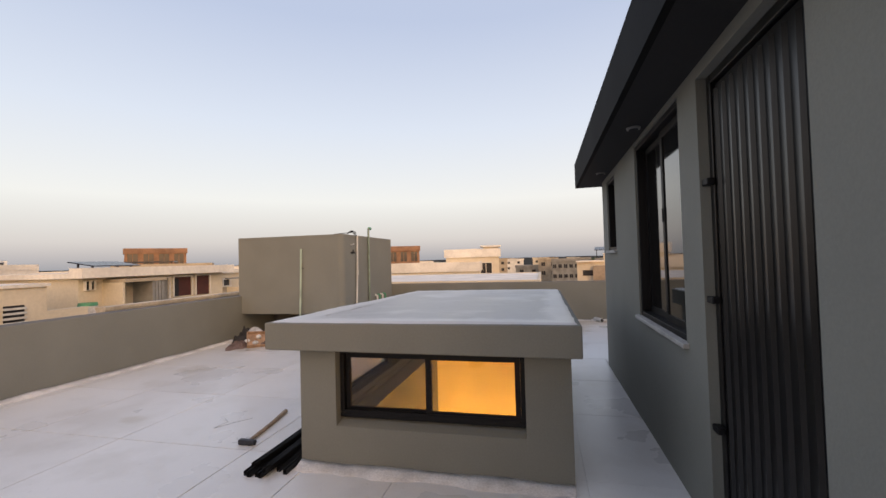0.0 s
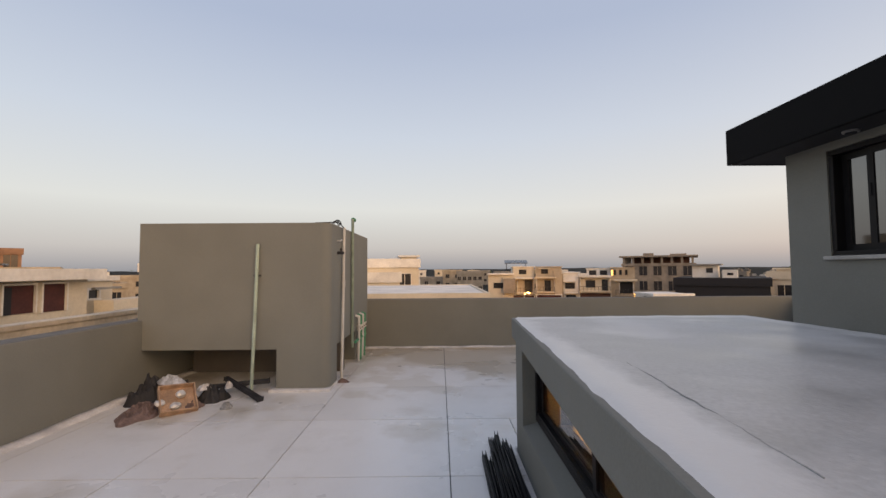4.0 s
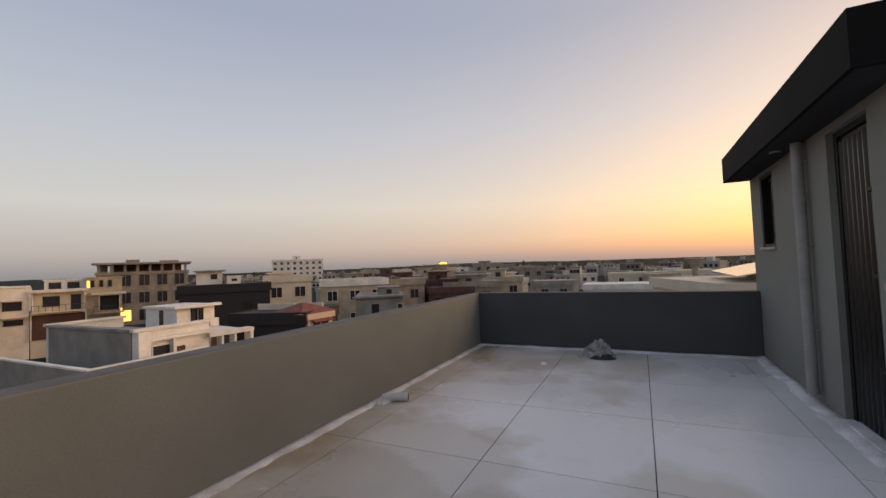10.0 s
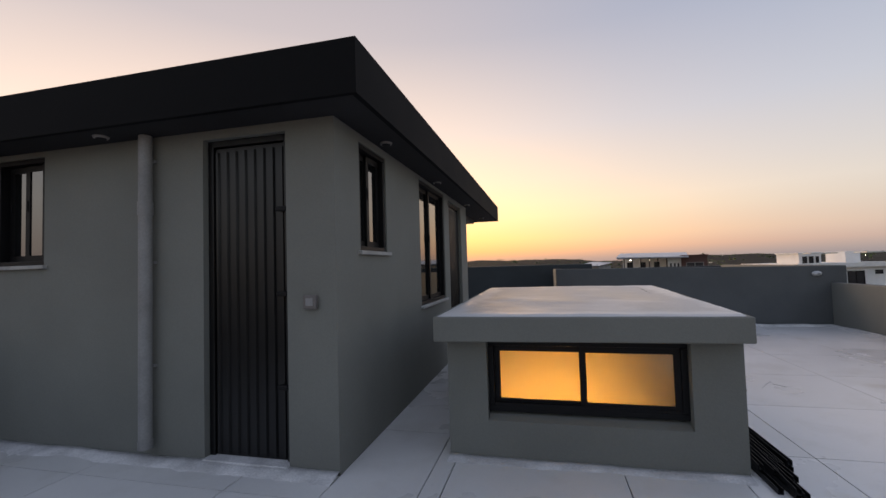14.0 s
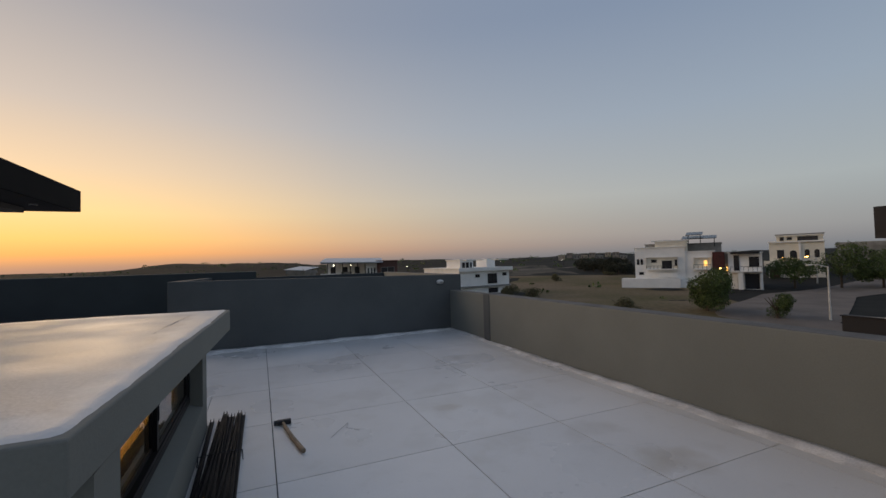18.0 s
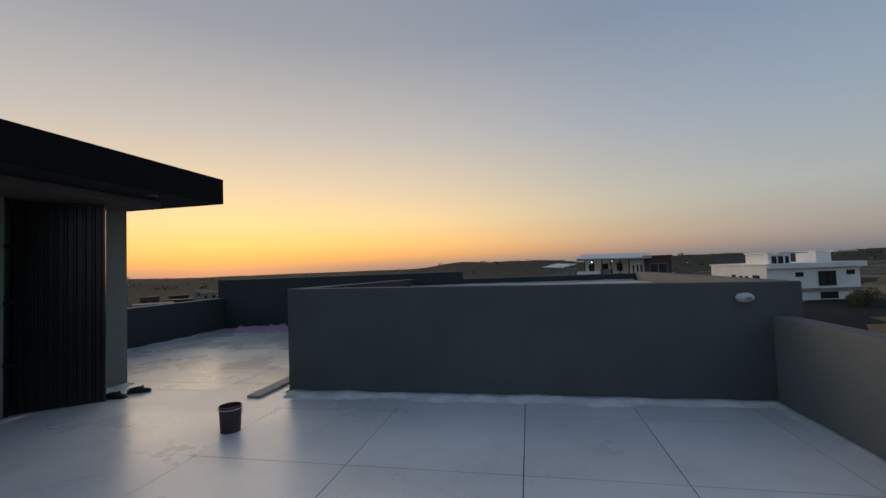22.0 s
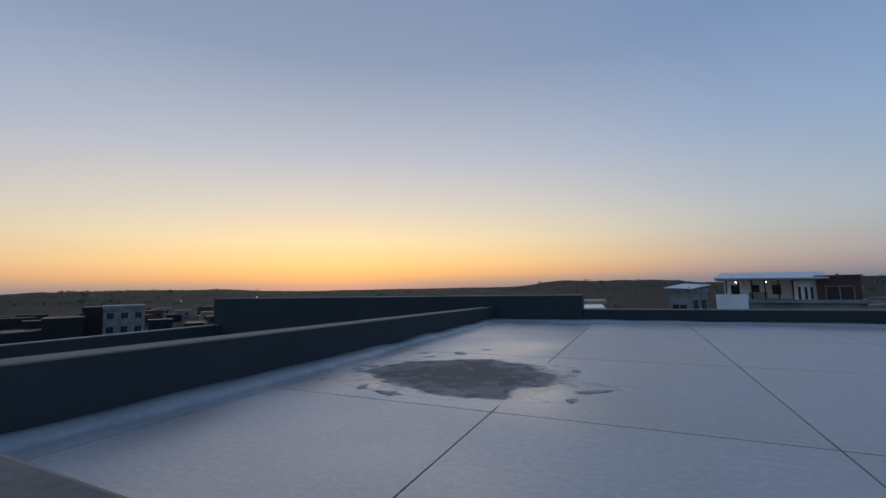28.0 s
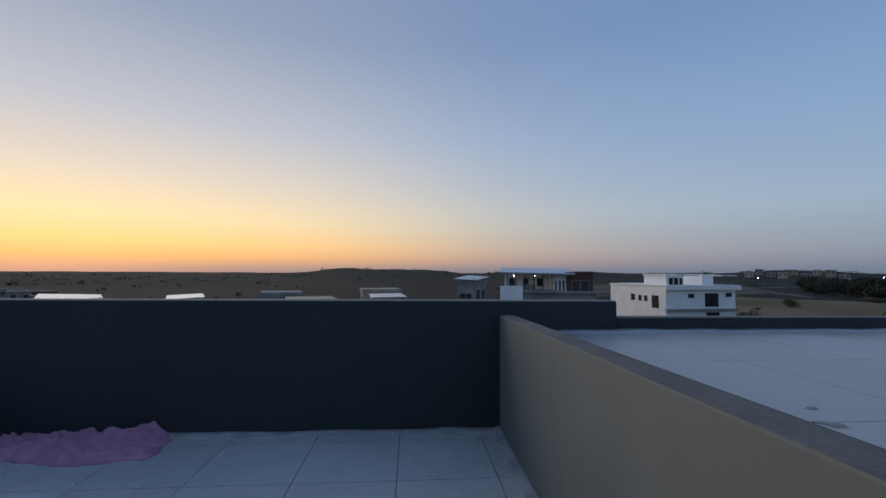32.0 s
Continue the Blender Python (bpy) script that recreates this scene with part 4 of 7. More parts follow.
# ---- loose things on the terrace ----
def heap(name, x, y, z, sx, sy, sz, material, label, category, seed, fold=3.0, detail=28, crisp=False):
    """A crumpled soft or broken thing lying on the floor: a noisy dome with folds."""
    bm = bmesh.new()
    bmesh.ops.create_grid(bm, x_segments=detail, y_segments=detail, size=1)
    for v in bm.verts:
        u, w = v.co.x, v.co.y
        r = math.hypot(u, w)
        a = math.atan2(w, u)
        rim = 0.72 + 0.28 * noise.noise((math.cos(a) * 1.3 + seed, math.sin(a) * 1.3, seed * 0.7))
        k = min(1.0, r)
        d = max(abs(u), abs(w), 1e-6)
        q = d / max(r, 1e-6)
        u2, w2 = u * q * rim, w * q * rim
        hgt = max(0.0, 1 - d ** 2.2)
        ridge = 1 - abs(noise.noise((u2 * fold + seed, w2 * fold, seed * 1.3))) * 1.7
        h = hgt * (0.35 + 0.65 * ridge) + 0.12 * noise.noise((u2 * 9, w2 * 9, seed)) * (1 - d)
        if crisp:
            q = Vector((u2 * fold * 1.6 + seed, w2 * fold * 1.6, seed * 0.9))
            h = hgt * (0.30 + 0.45 * ridge) + 0.45 * abs(noise.noise(q)) * (1 - d * d) + 0.22 * abs(noise.noise(q * 2.7)) * (1 - d * d)
        v.co = (u2 * sx, w2 * sy, max(0.004, h * sz + 0.004))
    ring = [e for e in bm.edges if e.is_boundary]
    ext = bmesh.ops.extrude_edge_only(bm, edges=ring)
    for v in ext["geom"]:
        if isinstance(v, bmesh.types.BMVert):
            v.co.z = 0.0
    bmesh.ops.recalc_face_normals(bm, faces=bm.faces)
    ob = part(name, bm, material, smooth=not crisp)
    ob.matrix_world = pose(x, y, z, 0, 0, seed * 37)
    return tagged(ob, label, category)


heap("plastic_sack", 4.08, 8.56, 0, 0.30, 0.26, 0.30, RAG, "crumpled grey plastic sack against the parapet", "sack", 2, 2.4, 26, True)
heap("black_bag_scrap", 3.98, 8.48, 0, 0.24, 0.16, 0.08, RUBBER, "torn black bag beside the plastic sack", "bag", 27, 3.0, 22, True)
heap("rag", 1.22, 10.47, 0, 0.12, 0.07, 0.06, TINPALE, "small crumpled pale rag at the parapet foot", "rag", 4)
heap("paper_scrap", 3.43, 9.25, 0, 0.11, 0.08, 0.02, TINPALE, "flat scrap of pale paper on the floor", "scrap", 5)
can = thing("pipe_offcut", 1.31, 10.38, 0, 0, "short offcut of white plastic pipe lying on the floor", "pipe")
part("tube", rod(bmesh.new(), (-0.06, 0.13, 0.046), (0.055, -0.12, 0.046), 0.045, n=20), PVC, can)
# the rod is solid; a dark disc paints the shade inside its end
part("mouth", rod(bmesh.new(), (0.054, -0.118, 0.046), (0.057, -0.124, 0.046), 0.037, n=20), RUBBER, can, "dark disc for the shaded hollow end")

heap("netting", -5.42, 7.00, 0, 0.46, 0.26, 0.11, SACK, "dusty reddish netting in a heap", "netting", 3, 5.0, 34, True)
heap("rubbish_bag", -5.66, 7.42, 0, 0.34, 0.27, 0.32, RUBBER, "crumpled black rubbish bag against the tank", "bag", 8, 2.5, 26, True)
heap("rubbish_bag", -5.28, 7.44, 0, 0.30, 0.20, 0.26, RUBBER, "crumpled black rubbish bag under the foil", "bag", 15, 2.5, 26, True)
heap("foil_sheet", -5.36, 7.38, 0.22, 0.24, 0.15, 0.09, FOIL, "crumpled silver foil sheet on the rubbish", "foil", 9, 3.5, 26, True)
heap("rubbish_bag_small", -4.90, 7.42, 0, 0.22, 0.18, 0.20, RUBBER, "half-full black bag among the rubbish", "bag", 11, 2.5, 24, True)
heap("brown_rag", -5.00, 7.14, 0, 0.22, 0.14, 0.09, SACK, "dusty brown rag under the carton", "rag", 12, 4.0, 26, True)
heap("foil_scrap", -4.98, 7.38, 0.14, 0.12, 0.08, 0.07, FOIL, "small crumpled foil scrap on the rubbish", "foil", 21, 3.0, 18, True)
heap("plastic_scrap", -4.74, 7.44, 0.14, 0.09, 0.06, 0.07, TINPALE, "small white plastic scrap on the rubbish", "plastic scrap", 22, 3.0, 18, True)
heap("dark_rag", -4.62, 7.16, 0, 0.12, 0.08, 0.06, RAG, "grey oily rag on the floor beside the carton", "rag", 23)
heap("brick_rubble", -3.60, 8.16, 0, 0.12, 0.08, 0.05, SACK, "small heap of brown rubble beside the tank", "rubble", 24, 3.0, 18, True)
carton = thing("carton", -5.10, 7.08, 0.13, 0, "open brown carton tray with pale packing inside", "carton")
part("base", cube(-0.17, 0.17, -0.17, 0.17, 0.0, 0.012), CARTON, carton)
for a in ((-0.17, 0.17, -0.17, -0.158), (-0.17, 0.17, 0.158, 0.17), (-0.17, -0.158, -0.158, 0.158), (0.158, 0.17, -0.158, 0.158)):
    part("side", cube(a[0], a[1], a[2], a[3], 0.0121, 0.07), CARTON, carton)
for a in ((-0.16, -0.02, 0.02), (0.03, 0.05, 0.035), (-0.03, -0.09, 0.03)):
    bm = bmesh.new()
    bmesh.ops.create_icosphere(bm, subdivisions=2, radius=1, matrix=Matrix.LocRotScale((a[0], a[1], 0.012 + a[2]), None, (0.05, 0.045, a[2])))
    for v in bm.verts:
        v.co += Vector((1, 1, 1)) * 0.012 * noise.noise(v.co * 30)
    part("packing", bm, FOIL, carton, "crumpled pale packing")
carton.matrix_world = pose(-5.10, 7.08, 0.10, 38, 4, 42)
for label, m in (("dark iron bar leaning out of the rubbish", pose(-4.64, 7.56, 0.095, 0, 11, -34)), ("dark iron bar lying behind the rubbish", pose(-4.78, 7.72, 0.10, 0, -3, 12))):
    off = thing("iron_bar", 0, 0, 0, 0, label, "iron bar")
    part("bar", cube(-0.36, 0.36, -0.03, 0.03, -0.025, 0.025, 0.006), IRON, off)
    part("end_plate", cube(0.3605, 0.372, -0.04, 0.04, -0.03, 0.03, 0.003), IRON, off)
    off.matrix_world = m

brd = tagged(part("hardboard_sheet", cube(-0.30, 0.30, -0.15, 0.15, 0.0, 0.022, 0.004), RUSTY), "stained brown board lying on the floor", "board")
brd.matrix_world = pose(-0.975, 7.435, 0.001, 0, 0, -28)

bundle = thing("section_bundle", -1.88, 4.5, 0, 0, "long bundle of black aluminium window sections on the floor", "metal sections")
rnd = random.Random(4)
for i in range(14):
    bm = bmesh.new()
    w, hh = 0.030, 0.034
    a0, a1 = -1.56 + rnd.uniform(-0.09, 0.08), 1.62 + rnd.uniform(-0.30, 0.20)
    for a in ((-w / 2, w / 2, 0, 0.004), (-w / 2, -w / 2 + 0.004, 0.004, hh), (w / 2 - 0.004, w / 2, 0.004, hh)):
        box(bm, a[0], a[1], a0, a1, a[2], a[3])
    s = part("section", bm, BLACK, bundle)
    top = i > 7
    s.matrix_local = pose(-0.11 + 0.034 * (i % 8) + (0.017 if top else 0), 0.0, 0.038 if top else 0.001, rnd.uniform(-0.25, 0.25) if top else 0, 0, rnd.uniform(-1.3, 1.3) - (1.6 if i in (2, 10) else 0))
part("tie_wire", tube(bmesh.new(), [(-0.145, -0.55, 0.0), (-0.14, -0.55, 0.075), (0.0, -0.55, 0.085), (0.16, -0.55, 0.075), (0.165, -0.55, 0.0)], 0.004, 6), IRON, bundle)

ham = thing("hammer", -2.34, 3.34, 0, 0, "old hammer with a worn wooden handle on the floor", "hammer")
bm = bmesh.new()
rod(bm, (0.0, 0.0, 0.022), (-0.06, 0.40, 0.016), 0.014, 0.018)
rod(bm, (-0.06, 0.40, 0.016), (-0.12, 0.72, 0.02), 0.018, 0.020)
part("handle", bm, TIMBER, ham)
bm = cube(-0.075, 0.045, -0.022, 0.022, 0.003, 0.045, 0.006)
rod(bm, (0.045, 0, 0.024), (0.075, 0, 0.024), 0.022)
part("head", bm, IRON, ham)
wire = thing("wire_scrap", -2.70, 3.75, 0, 0, "thin bent scrap of dark wire on the floor", "wire")
part("wire", tube(bmesh.new(), [(0, 0.12, 0.003), (-0.1, -0.02, 0.006), (-0.2, -0.16, 0.003), (-0.16, -0.02, 0.012), (-0.26, 0.06, 0.003)], 0.0015, 6), PVCGREY, wire)

bk = thing("paint_bucket", -0.845, 0.35, 0, 20, "dark paint bucket with dried white splashes", "bucket")
bm = bmesh.new()
n = 32
prof = ((0.0, 0.0), (0.088, 0.0), (0.098, 0.24), (0.101, 0.24), (0.101, 0.236), (0.094, 0.236), (0.085, 0.01), (0.0, 0.01))
rings = [[bm.verts.new((r * math.cos(6.2832 * i / n), r * math.sin(6.2832 * i / n), z)) for i in range(n)] for r, z in prof if r > 0]
for a, b in zip(rings, rings[1:]):
    for i in range(n):
        bm.faces.new((a[i], a[(i + 1) % n], b[(i + 1) % n], b[i]))
bm.faces.new(rings[0][::-1])
bm.faces.new(rings[-1])
part("body", bm, TIN, bk, smooth=False)
bm = bmesh.new()
tube(bm, [(0.104 * math.cos(6.2832 * i / 28), 0.104 * math.sin(6.2832 * i / 28), 0.215) for i in range(29)], 0.005, 6)
part("rim_band", bm, TINPALE, bk, "pale plastic rim band")
part("wire_handle", tube(bmesh.new(), [(0.106 * math.cos(a), 0.106 * math.sin(a), 0.20 - 0.10 * math.sin(k)) for a, k in ((3.4 + 1.9 * i / 8, 3.1416 * i / 8) for i in range(9))], 0.003, 6), TINPALE, bk)
for a0, z0, hh in ((4.3, 0.02, 0.12), (5.2, 0.05, 0.16), (3.6, 0.03, 0.07)):
    bm = bmesh.new()
    for i in range(5):
        for k in (0, 1):
            r = 0.0905 + 0.0101 * (z0 + hh * k) / 0.24 + 0.0015
            bm.verts.new((r * math.cos(a0 + 0.09 * i), r * math.sin(a0 + 0.09 * i), z0 + hh * k * (1 - 0.2 * (i % 2))))
    bm.verts.ensure_lookup_table()
    for i in range(4):
        bm.faces.new((bm.verts[2 * i], bm.verts[2 * i + 2], bm.verts[2 * i + 3], bm.verts[2 * i + 1]))
    part("paint_splash", bm, TINPALE, bk)

pl = tagged(part("plank", cube(-0.09, 0.09, -0.42, 0.42, 0.0, 0.028, 0.006), PLANK), "grey cement-stained timber plank beside the wall", "plank")
pl.matrix_world = pose(-0.40, -1.02, 0.001, 0, 0, 0)
stn = heap("rubble_lump", -0.62, -1.42, 0.0, 0.10, 0.08, 0.09, IRON, "dark lump of rubble beside the plank", "rubble", 13)


def shoe(x, y, rz, label):
    s = thing("shoe", x, y, 0, rz, label, "shoe", "pair of shoes")
    bm = bmesh.new()
    bmesh.ops.create_uvsphere(bm, u_segments=20, v_segments=10, radius=1)
    for v in bm.verts:
        u = v.co.y
        v.co = (v.co.x * 0.048 * (1.0 if u > 0 else 0.82), u * 0.135, max(0.012, 0.03 + v.co.z * (0.028 if u > 0.1 else 0.05)))
    part("upper", bm, RUBBER, s, smooth=True)
    part("sole", cube(-0.045, 0.045, -0.13, 0.13, 0.0, 0.016, 0.006), IRON, s)
    part("strap", tube(bmesh.new(), [(-0.046, 0.03, 0.03), (-0.02, 0.035, 0.075), (0.02, 0.035, 0.075), (0.046, 0.03, 0.03)], 0.012, 8), RUBBER, s)
    return s


shoe(1.42, -0.45, 100, "dark worn shoe at the open door")
shoe(1.34, -0.70, 120, "dark worn shoe on the terrace floor")
def smoothed(a, top):
    t = min(1.0, max(0.0, a / top))
    return t * t * (3 - 2 * t)


bm = bmesh.new()
nx, ny = 110, 60
for a in range(nx + 1):
    for c in range(ny + 1):
        u, v = a / nx, c / ny
        k = 0.10 * noise.noise((u * 3, 7.7, v * 2)) + 0.05 * noise.noise((u * 9, 1.2, v * 3))
        x = -0.60 + 1.62 * u + 0.12 * noise.noise((u * 2, v * 4, 3.3))
        y = -0.30 + 0.16 * (1 - u) + (0.40 + 0.52 * smoothed(u, 0.55) + 0.10 * math.sin(u * 7.1)) * v + k * 1.3
        fold = abs(noise.noise((x * 1.3 + y * 2.4, y * 2.2 - x * 1.1, 2.0)))
        fine = abs(noise.noise((x * 4 - y * 5, y * 6 + x * 3, 5.0)))
        edge = min(1.0, 9 * min(u, 1 - u), 7 * min(v, 1 - v))
        crease = abs(noise.noise((x * 1.6 + 4.0, y * 6.5 + 1.2 * math.sin(x * 2.3), 8.0)))
        heapd = (0.3 + 0.7 * v) * (0.55 + 0.6 * u)      # heaped up towards the wall
        z = 0.006 + edge * (0.008 + 0.035 * heapd + 0.07 * smoothed(0.16 - fold, 0.16) * heapd ** 1.3 + 0.10 * smoothed(u - 0.70, 0.25) * smoothed(v - 0.3, 0.6) + 0.06 * smoothed(0.16 - crease, 0.16) + 0.012 * smoothed(0.16 - fine, 0.16))
        bm.verts.new((x, y, z))
bm.verts.ensure_lookup_table()
for a in range(nx):
    for c in range(ny):
        q = a * (ny + 1) + c
        bm.faces.new([bm.verts[k] for k in (q, q + ny + 1, q + ny + 2, q + 1)])
ring = [e for e in bm.edges if e.is_boundary]
for v in bmesh.ops.extrude_edge_only(bm, edges=ring)["geom"]:
    if isinstance(v, bmesh.types.BMVert):
        v.co.z = 0.0
bmesh.ops.recalc_face_normals(bm, faces=bm.faces)
sheet = part("bed_sheet", bm, PINK, smooth=True)
sheet.matrix_world = pose(3.52, -5.83, 0.001, 0, 0, 186)
tagged(sheet, "crumpled pink bed sheet dropped on the floor", "cloth")

fl = thing("wall_light", -5.77, BLOCK_N, 1.05, 0, "small white bulkhead wall light, unlit", "wall light")
bm = bmesh.new()
bmesh.ops.create_uvsphere(bm, u_segments=20, v_segments=12, radius=1, matrix=Matrix.LocRotScale((0, 0.03, 0), None, (0.085, 0.05, 0.05)))
part("globe", bm, PVC, fl, smooth=True)
part("base", cube(-0.06, 0.06, 0.0, 0.02, -0.04, 0.04, 0.005), PVC, fl)
bm = bmesh.new()
bmesh.ops.create_uvsphere(bm, u_segments=16, v_segments=8, radius=1, matrix=Matrix.LocRotScale((-0.01, 0.062, -0.004), None, (0.042, 0.022, 0.024)))
part("lens", bm, PVCGREY, fl, "dull grey lens", True)


# ---- ground ----
def smooth(a, b, v):
    t = min(1.0, max(0.0, (v - a) / (b - a)))
    return t * t * (3 - 2 * t)


def bump_at(phi, mid, half):
    d = abs((phi - mid + 180) % 360 - 180)
    return 1 - smooth(half * 0.35, half, d)


def ground_z(x, y):
    r, phi = math.hypot(x, y), math.degrees(math.atan2(y, x))
    z = -7.0
    z += bump_at(phi, 212, 62) * (3.4 * smooth(14, 46, r) + 1.0 * smooth(70, 110, r))
    z -= bump_at(phi, -30, 60) * 5.0 * smooth(30, 120, r)
    far = smooth(330, 900, r)
    n = noise.noise((x * 0.0035, y * 0.0035, 1.0)) + 0.5 * noise.noise((x * 0.011, y * 0.011, 4.0))
    top = 7.2 + 8.8 * bump_at(phi, -86, 13) + 4 * bump_at(phi, -108, 11) + 10 * bump_at(phi, -30, 18) + 1.5 * bump_at(phi, -52, 22) + 3 * bump_at(phi, 10, 30) + 5 * bump_at(phi, 226, 7)
    z += far * (top + 4.0 * n + 2.2 * noise.noise((x * 0.021, y * 0.021, 6.0)) + 1.2 * noise.noise((x * 0.055, y * 0.055, 2.0)))
    z += 0.35 * smooth(20, 60, r) * (1 - far) * noise.noise((x * 0.06, y * 0.06, 9.0))
    return z


bm = bmesh.new()
N = 320
radii = [9.0 * 1.095 ** i for i in range(70)]
centre = bm.verts.new((0, 0, -7.2))
rings = [[bm.verts.new((r * math.cos(6.2831853 * i / N), r * math.sin(6.2831853 * i / N), ground_z(r * math.cos(6.2831853 * i / N), r * math.sin(6.2831853 * i / N)))) for i in range(N)] for r in radii]
for i in range(N):
    bm.faces.new((centre, rings[0][i], rings[0][(i + 1) % N]))
for a, b in zip(rings, rings[1:]):
    for i in range(N):
        bm.faces.new((a[i], b[i], b[(i + 1) % N], a[(i + 1) % N]))
tagged(part("ground", bm, EARTH, smooth=True), "dry brown scrubland with low hills to the horizon", "ground", kind="structure")


def ribbon(name, pts, half, material, label, category, lift=0.06):
    bm = bmesh.new()
    rows = []
    fine = []
    for (x0, y0), (x1, y1) in zip(pts, pts[1:]):
        n = max(2, int(math.hypot(x1 - x0, y1 - y0) / 3))
        fine += [(x0 + (x1 - x0) * i / n, y0 + (y1 - y0) * i / n) for i in range(n)]
    fine.append(pts[-1])
    for i, (x, y) in enumerate(fine):
        a, b = fine[max(0, i - 1)], fine[min(len(fine) - 1, i + 1)]
        d = Vector((b[0] - a[0], b[1] - a[1])).normalized()
        rows.append([bm.verts.new((x - d.y * half * s, y + d.x * half * s, ground_z(x - d.y * half * s, y + d.x * half * s) + lift)) for s in (-1, -0.5, 0, 0.5, 1)])
    for a, b in zip(rows, rows[1:]):
        for i in range(4):
            bm.faces.new((a[i], a[i + 1], b[i + 1], b[i]))
    return tagged(part(name, bm, material, smooth=True), label, category, kind="structure")


ribbon("road_1", [(-30, 60), (-31, 5), (-38, -12), (-60, -20), (-120, -22)], 4.2, ASPHALT, "dusty grey asphalt road between plots", "road")
ribbon("field_1", [(-19, -21), (-44, -46), (-72, -70)], 21, DRYFIELD, "dry yellow-brown grass field", "field", 0.04)
ribbon("field_2", [(-52, -92), (-88, -150), (-150, -235)], 30, PALEFIELD, "pale open ground in the valley", "field", 0.05)
ribbon("road_3", [(-40, -118), (-92, -132), (-160, -150), (-260, -240)], 2.2, ASPHALT, "pale dirt road across the valley", "road", 0.12)
ribbon("road_2", [(-60, 56), (0, 57), (30, 52), (75, 30)], 4.5, ASPHALT, "dusty street in front of the houses", "road")


# ---- houses ----
def house(x0, y0, x1, y1, depth, top, wall_m, label, cols=3, floors=2, ww=1.3, wh=1.3, fh=3.1, trim=None, balcony=(), mumty=None, canopy=None,
          lit=(), roofrim=0.7, pane=None, base=None, group="houses of the neighbourhood", garage=None, skip=(), side=2, overhang=0.18):
    """A house whose front runs from (x0, y0) to (x1, y1), seen from the terrace with that end to the left."""
    front = Vector((x1 - x0, y1 - y0, 0))
    w = front.length
    mid = Vector((x0 + x1, y0 + y1, 0)) / 2
    z0 = min(ground_z(x0, y0), ground_z(x1, y1)) - 0.3 if base is None else base
    h = thing("house", x0, y0, z0, math.degrees(math.atan2(front.y, front.x)), label, "house", group)
    H = top - z0
    pane = pane or PANE_FAR
    trim = trim or wall_m
    part("wall", cube(0, w, 0, depth, 0, H), wall_m, h)
    bm = bmesh.new()
    o, t = overhang, 0.16
    box(bm, -o, w + o, -o, depth + o, H - roofrim - 0.18, H - roofrim + 0.02)
    for a in ((-o, w + o, -o, -o + t), (-o, w + o, depth + o - t, depth + o), (-o, -o + t, -o + t, depth + o - t), (w + o - t, w + o, -o + t, depth + o - t)):
        box(bm, a[0], a[1], a[2], a[3], H - roofrim, H + 0.05)
    part("roof", bm, trim, h)

    def opening(nm, u, zz, a, b, lighted=False, sd=0):
        """sd 0: front; 1: right side; -1: left side."""
        f = 0.07
        win_bm = bmesh.new()
        for k in ((u - a / 2 - f, u + a / 2 + f, zz - f, zz), (u - a / 2 - f, u + a / 2 + f, zz + b, zz + b + f), (u - a / 2 - f, u - a / 2, zz, zz + b), (u + a / 2, u + a / 2 + f, zz, zz + b), (u - 0.03, u + 0.03, zz, zz + b)):
            if sd == 0:
                box(win_bm, k[0], k[1], -0.07, 0.02, k[2], k[3])
            elif sd == 1:
                box(win_bm, w - 0.02, w + 0.07, k[0], k[1], k[2], k[3])
            else:
                box(win_bm, -0.07, 0.02, k[0], k[1], k[2], k[3])
        wi = part(nm, win_bm, trim, h)
        pm = WARMWINDOW if lighted else pane
        if sd == 0:
            g = cube(u - a / 2, u + a / 2, -0.025, 0.02, zz, zz + b)
        elif sd == 1:
            g = cube(w - 0.02, w + 0.025, u - a / 2, u + a / 2, zz, zz + b)
        else:
            g = cube(-0.025, 0.02, u - a / 2, u + a / 2, zz, zz + b)
        part("pane", g, pm, wi)

    for fl in range(floors):
        zz = H - roofrim - fh * (fl + 1) + 0.95
        if zz < 0.3:
            break
        for c in range(cols):
            if (fl, c) in skip:
                continue
            u = w * (c + 0.5) / cols
            tall = (fl, c) in balcony
            opening("window", u, zz - (0.85 if tall else 0), ww * (1.25 if tall else 1), wh + (0.85 if tall else 0), (fl, c) in lit)
            if tall:
                bw = w / cols
                zb = zz - 0.95
                b = part("balcony", cube(u - bw * 0.48, u + bw * 0.48, -1.25, -0.02, zb - 0.14, zb), trim, h)
                part("railing", cube(u - bw * 0.48, u + bw * 0.48, -1.25, -1.15, zb + 0.001, zb + 0.85), trim, b)
                part("canopy", cube(u - bw * 0.48, u + bw * 0.48, -1.3, -0.02, zb + fh - 0.45, zb + fh - 0.3), trim, b)
        for sd in (1, -1):
            for c in range(side):
                opening("window", depth * (c + 0.5) / max(side, 1), zz, 1.0, 1.1, False, sd)
    if garage:
        part("garage_gate", cube(w * garage[0], w * garage[1], -0.06, 0.05, 0.1, 2.7), H_BROWN, h, "dark brown steel gate")
    if mumty:
        a, b, mh = mumty
        mm = part("stair_tower", cube(w * a, w * b, depth * 0.3, depth * 0.75, H - roofrim, H + mh), wall_m, h)
        part("tower_roof", cube(w * a - 0.35, w * b + 0.35, depth * 0.3 - 0.35, depth * 0.75 + 0.35, H + mh, H + mh + 0.18), trim, mm)
